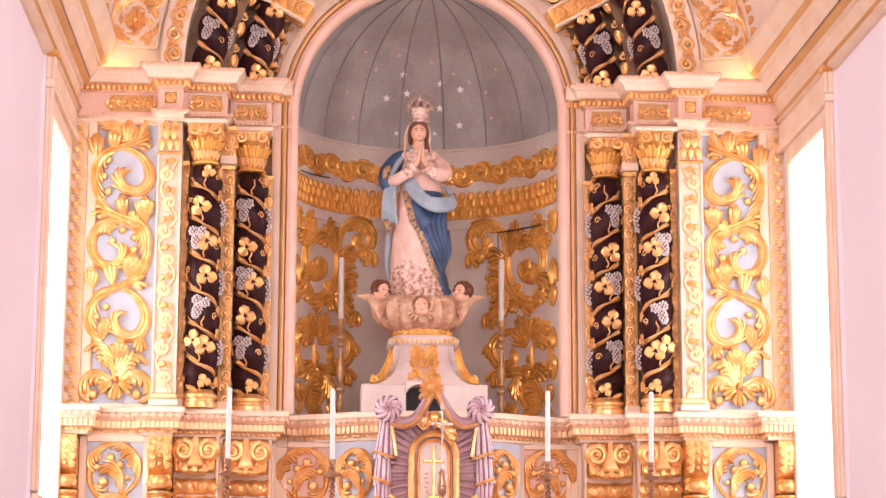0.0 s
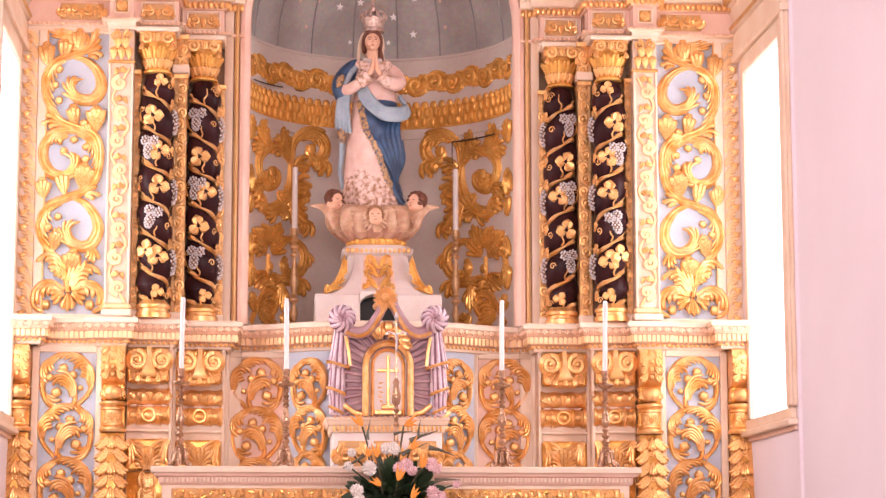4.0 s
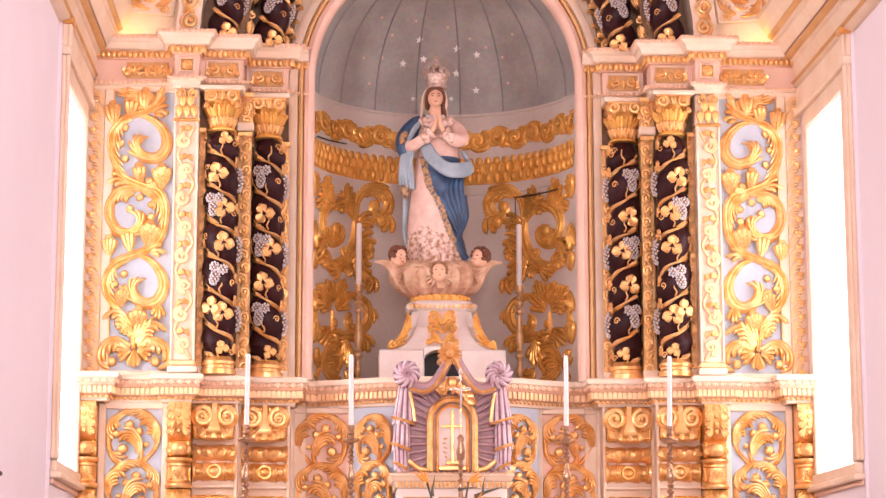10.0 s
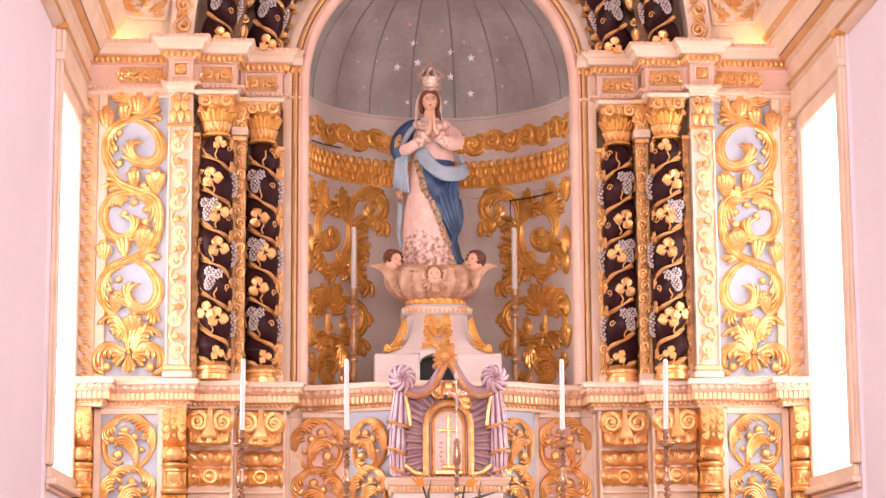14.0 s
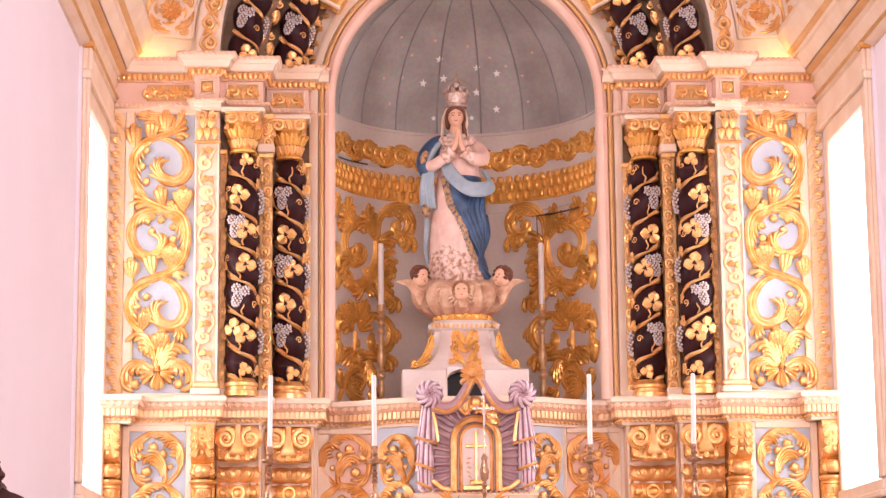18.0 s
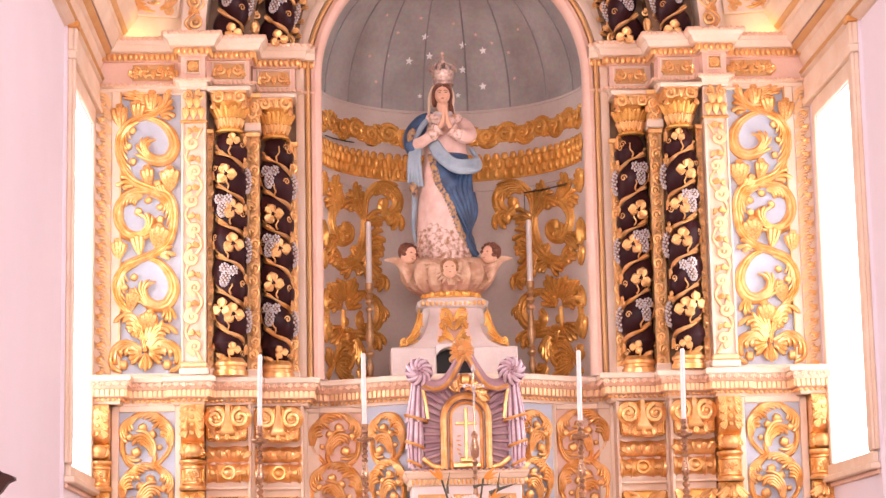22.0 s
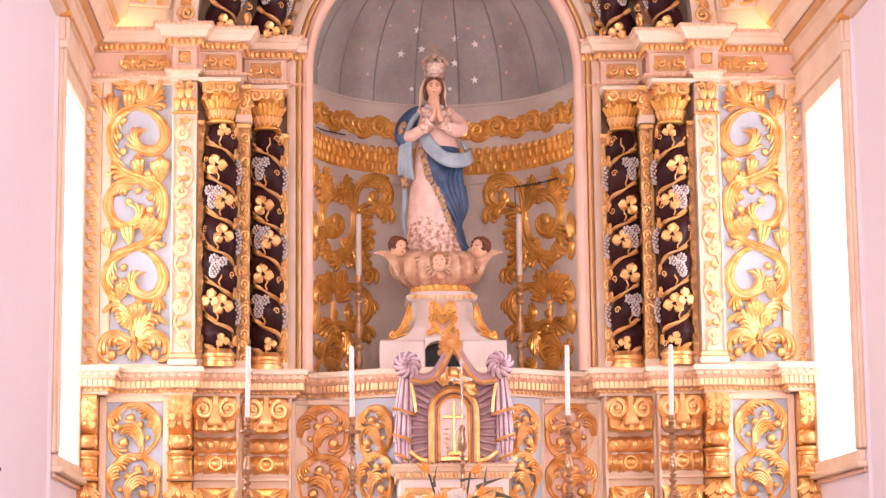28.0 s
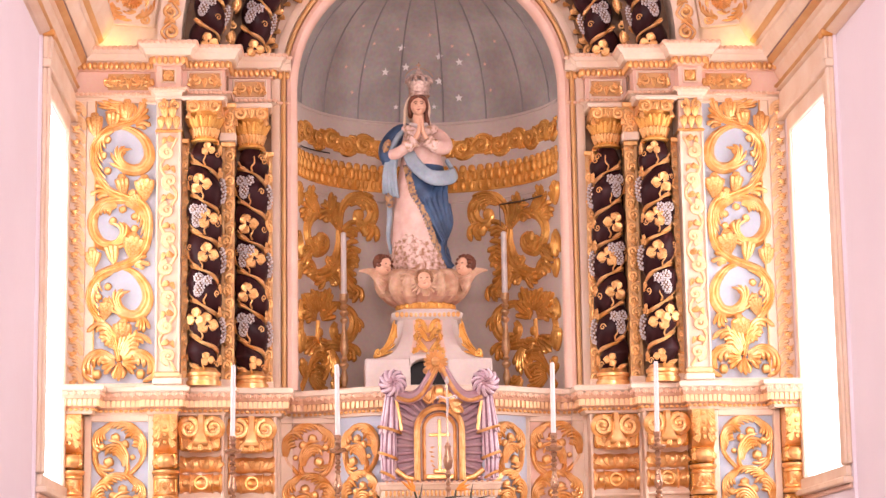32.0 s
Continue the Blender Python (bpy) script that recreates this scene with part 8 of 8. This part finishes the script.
crn = thing("crown", "silver openwork crown with an orb and cross on the statue", "crown", at=(-0.040, SY - 0.03, 4.706))
CROWN = material("warm_silver", (0.74, 0.58, 0.50), 0.3, 0.6, 0.1, 60, 0.3, 120, (0.48, 0.32, 0.26), 0.3)
part("band", turned([(0.056, 0), (0.064, 0.005), (0.064, 0.020), (0.060, 0.025), (0.066, 0.055), (0.075, 0.085), (0.071, 0.086), (0.052, 0.03)], 28), CROWN, crn, smooth=40)
for k in range(10):
    a = 2 * math.pi * k / 10
    part("fleuron", lathe(bmesh.new(), [(0.003, 0), (0.014, 0.012), (0.010, 0.022), (0.012, 0.03), (0.002, 0.042)], (0.073 * math.cos(a), 0.073 * math.sin(a), 0.078), 8), CROWN, crn, smooth=True)
    if k % 2 == 0:
        line = smooth_path([(0.064 * math.cos(a), 0.064 * math.sin(a), 0.085), (0.058 * math.cos(a), 0.058 * math.sin(a), 0.125), (0.012 * math.cos(a), 0.012 * math.sin(a), 0.135)], 5)
        part("hoop", sweep(bmesh.new(), line, 0.007, 6), CROWN, crn, smooth=True)
part("orb", turned([(0.004, 0.115), (0.018, 0.125), (0.024, 0.145), (0.018, 0.163), (0.008, 0.17), (0.010, 0.178), (0.003, 0.186)], 14), CROWN, crn, smooth=True)
part("cross_top", box(boxed(-0.004, 0.004, -0.004, 0.004, 0.18, 0.215, bevel=0.001), -0.014, 0.014, -0.003, 0.003, 0.194, 0.202, 0.001), BRASS, crn)
part("wire_halo", sweep(bmesh.new(), [Vector((0.09 * math.cos(a), 0.0, 0.095 + 0.085 * math.sin(a))) for a in (math.pi * (0.12 + 0.76 * k / 16) for k in range(17))], 0.003, 5), BRASS, crn)

# ---------------------------------------------------------------- flowers on the altar front
fl = thing("flower_arrangement", "bouquet of strelitzias, white and pink flowers in dark leaves", "flowers", at=(-0.02, -1.30, 1.78))
stand = thing("flower_stand", "slim dark stand holding the bouquet before the altar", "stand", at=(-0.02, -1.32, 0.95))
part("pole", turned([(0.12, 0), (0.12, 0.02), (0.02, 0.05), (0.016, 0.72), (0.03, 0.78), (0.045, 0.828), (0.04, 0.83)], 16), WOOD, stand, smooth=40)


def leaf_blade():
    bm = bmesh.new()
    rows = []
    for i in range(7):
        u = i / 6
        w = 0.26 * math.sin(math.pi * min(1, 0.06 + 0.92 * u)) ** 0.8
        rows.append([bm.verts.new((x * w, -0.12 * u * u - 0.04 * abs(x), u)) for x in (-1, 0, 1)])
    for a, b in zip(rows, rows[1:]):
        for k in range(2):
            bm.faces.new((a[k], a[k + 1], b[k + 1], b[k]))
    return finish(bm, True)


def bloom_mesh():
    bm = bmesh.new()
    rnd = random.Random(2)
    for k in range(26):
        t = 1 - 1.5 * (k + 0.5) / 26
        a = k * 2.39996
        q = math.sqrt(max(0, 1 - t * t))
        d = Vector((q * math.cos(a), -t, q * math.sin(a)))
        m = Matrix.Translation(d * 0.34) @ d.to_track_quat("Z", "Y").to_matrix().to_4x4() @ Matrix.Diagonal((0.22, 0.09, 0.24, 1))
        bmesh.ops.create_icosphere(bm, subdivisions=1, radius=1, matrix=m)
    return finish(bm, True)


def bird_mesh():
    bm = bmesh.new()
    for a, l in ((8, 1.0), (28, 0.9), (46, 0.75)):
        d = Vector((math.sin(radians(a)), 0, math.cos(radians(a))))
        sweep(bm, [d * 0.02, d * 0.35 * l + Vector((0, -0.05, 0)), d * l], lambda u: 0.12 * math.sin(math.pi * (0.1 + 0.88 * u)), 6, 0.4)
    return finish(bm, True)


BLADE = shared("leaf", leaf_blade(), GREEN)
BLOOM_W, BLOOM_P = shared("bloom", bloom_mesh(), PETAL_W), shared("bloom", bloom_mesh(), PETAL_P)
BIRD = shared("petals", bird_mesh(), PETAL_O)
bm = bmesh.new()
SPATH = shared("spathe", finish(sweep(bm, [Vector((0, 0, 0)), Vector((0.35, 0, 0.12)), Vector((1, 0, 0.22))], lambda u: 0.10 * (1 - 0.9 * u), 6), True), SPATHE)
rnd = random.Random(12)
for i in range(270):
    a = rnd.uniform(0, 2 * math.pi)
    el = rnd.uniform(-0.6, 1.2)
    d = Vector((math.cos(a) * math.cos(el), math.sin(a) * math.cos(el) * 0.8 - 0.15, math.sin(el)))
    p = Vector((d.x * rnd.uniform(0.02, 0.19), d.y * rnd.uniform(0.02, 0.13), 0.10 + d.z * rnd.uniform(0.02, 0.15)))
    m = Matrix.Translation(p) @ d.to_track_quat("Z", "Y").to_matrix().to_4x4() @ Matrix.Rotation(rnd.uniform(0, 6.28), 4, "Z")
    s = rnd.uniform(0.05, 0.10)
    piece("leaf", BLADE, m @ Matrix.Diagonal((s, s, s, 1)), fl)


def bloom(x, z, s, me, y=-0.14):
    piece("bloom", me, Matrix.Translation((x, y, z)) @ Matrix.Rotation(rnd.uniform(0, 6), 4, "Y") @ Matrix.Diagonal((s * 0.84, s * 0.7, s * 0.84, 1)), fl)
    part("stalk", sweep(bmesh.new(), [Vector((x, y + 0.02, z)), Vector((x * 0.6, y * 0.4, z * 0.6 + 0.03)), Vector((0, 0, 0.02))], 0.004, 5), GREEN, fl)


for x, z, s in ((-0.175, 0.235, 0.085), (-0.235, 0.13, 0.075), (-0.225, 0.085, 0.07), (-0.275, 0.245, 0.055), (-0.16, 0.33, 0.06), (-0.26, 0.31, 0.05), (-0.095, 0.33, 0.07), (-0.065, 0.335, 0.07), (-0.05, 0.325, 0.06)):
    bloom(x + 0.04, z, s, BLOOM_W)
for x, z, s in ((-0.03, 0.235, 0.075), (0.005, 0.255, 0.07), (0.03, 0.225, 0.06), (0.125, 0.255, 0.075), (0.15, 0.235, 0.06), (0.13, 0.12, 0.075), (0.165, 0.095, 0.075), (0.15, 0.055, 0.06), (0.12, 0.08, 0.05), (0.245, 0.16, 0.045)):
    bloom(x + 0.04, z, s, BLOOM_P)
for x, z, a, s in ((-0.20, 0.435, -60, 0.085), (0.00, 0.44, 40, 0.085), (-0.13, 0.285, -30, 0.08), (0.03, 0.325, 20, 0.075), (0.085, 0.235, -10, 0.075), (-0.03, 0.175, -8, 0.085), (0.035, 0.09, 6, 0.075), (-0.075, 0.02, -40, 0.06), (-0.11, 0.15, -75, 0.07), (-0.17, 0.29, -20, 0.06)):
    piece("petals", BIRD, Matrix.Translation((x + 0.03, -0.16, z)) @ Matrix.Rotation(radians(a), 4, "Y") @ Matrix.Diagonal((s, s, s, 1)), fl)
    part("stalk", sweep(bmesh.new(), [Vector((x + 0.03, -0.15, z)), Vector((x * 0.5, -0.06, z * 0.5)), Vector((0, 0, 0.02))], 0.005, 5), SPATHE, fl)
for x, z, a, s in ((-0.145, 0.37, -70, 0.10), (0.06, 0.365, -8, 0.14), (0.02, 0.30, -12, 0.13), (0.15, 0.335, 30, 0.13), (0.18, 0.175, 10, 0.12), (-0.16, 0.30, 160, 0.12), (-0.02, 0.40, 5, 0.09), (0.10, 0.39, -70, 0.08), (0.22, 0.06, -12, 0.10), (-0.1, 0.08, 150, 0.12)):
    piece("spathe", SPATH, Matrix.Translation((x, -0.15, z)) @ Matrix.Rotation(radians(a), 4, "Y") @ Matrix.Diagonal((s, s, s, 1)), fl)
part("holder", turned([(0.06, 0), (0.10, 0.05), (0.11, 0.08), (0.09, 0.085)], 18), GREEN, fl, smooth=True)

# ---------------------------------------------------------------- lit candle and carved chair back in the foreground
sc = thing("candle", "thick lit white candle on a floor stand", "candle", at=(-1.31, -1.60, 1.45))
part("wax", turned([(0.03, 0), (0.03, 0.30), (0.022, 0.306)], 18), WAX, sc, smooth=40)
part("flame", turned([(0.003, 0.306), (0.011, 0.318), (0.010, 0.335), (0.002, 0.362)], 12), FLAME, sc, "bright flame", smooth=True)
fs = thing("floor_candle_stand", "dark turned floor stand under the lit candle", "candle stand", at=(-1.31, -1.60, 0.95))
part("pole", turned([(0.12, 0), (0.12, 0.02), (0.02, 0.05), (0.016, 0.46), (0.05, 0.48), (0.05, 0.50)], 16), WOOD, fs, smooth=40)

ch = thing("carved_chair", "dark carved wooden high-backed chair with turned finials", "chair", at=(-1.650, -6.0, 0.0))
FIN = [(0.034, 0), (0.034, 0.006), (0.020, 0.020), (0.018, 0.028), (0.030, 0.042), (0.037, 0.056), (0.034, 0.070), (0.020, 0.090), (0.011, 0.112), (0.009, 0.126), (0.012, 0.133), (0.011, 0.142), (0.003, 0.148)]
CT = 1.985
part("top_rail", boxed(-0.44, 0.05, -0.04, 0.04, CT - 0.08, CT - 0.02, bevel=0.006), WOOD, ch)
part("cornice", boxed(-0.47, 0.065, -0.055, 0.055, CT - 0.02, CT, bevel=0.006), WOOD, ch)
part("ear", loft(bmesh.new(), [[Vector((x, y, CT + z)) for y, z in ((-0.02, top), (0.02, top), (0.02, low), (-0.02, low))] for x, top, low in ((0.045, -0.002, -0.09), (0.064, -0.010, -0.088), (0.080, -0.022, -0.076), (0.098, -0.028, -0.052), (0.116, -0.036, -0.044))]), WOOD, ch, "curved carved bracket", smooth=50)
part("finial", lathe(bmesh.new(), [(r * 0.56, z * 0.46) for r, z in FIN], (0.045, 0.02, CT - 0.004), 16), WOOD, ch, smooth=True)
part("finial", lathe(bmesh.new(), [(r * 0.60, z * 0.70) for r, z in FIN], (0.0, -0.02, CT - 0.004), 16), WOOD, ch, smooth=True)
part("finial", lathe(bmesh.new(), [(r * 0.62, z * 0.62) for r, z in FIN], (-0.42, 0, CT - 0.004), 16), WOOD, ch, smooth=True)
part("back_panel", boxed(-0.42, 0.03, -0.02, 0.02, 0.55, CT - 0.08, bevel=0.006), WOOD, ch)
for x in (-0.43, 0.04):
    part("leg", boxed(x - 0.022, x + 0.022, -0.025, 0.025, 0, CT - 0.08, bevel=0.006), WOOD, ch)
    part("leg", boxed(x - 0.022, x + 0.022, -0.50, -0.45, 0, 0.45, bevel=0.006), WOOD, ch)
part("seat", boxed(-0.46, 0.07, -0.52, 0.02, 0.43, 0.48, bevel=0.01), WOOD, ch)
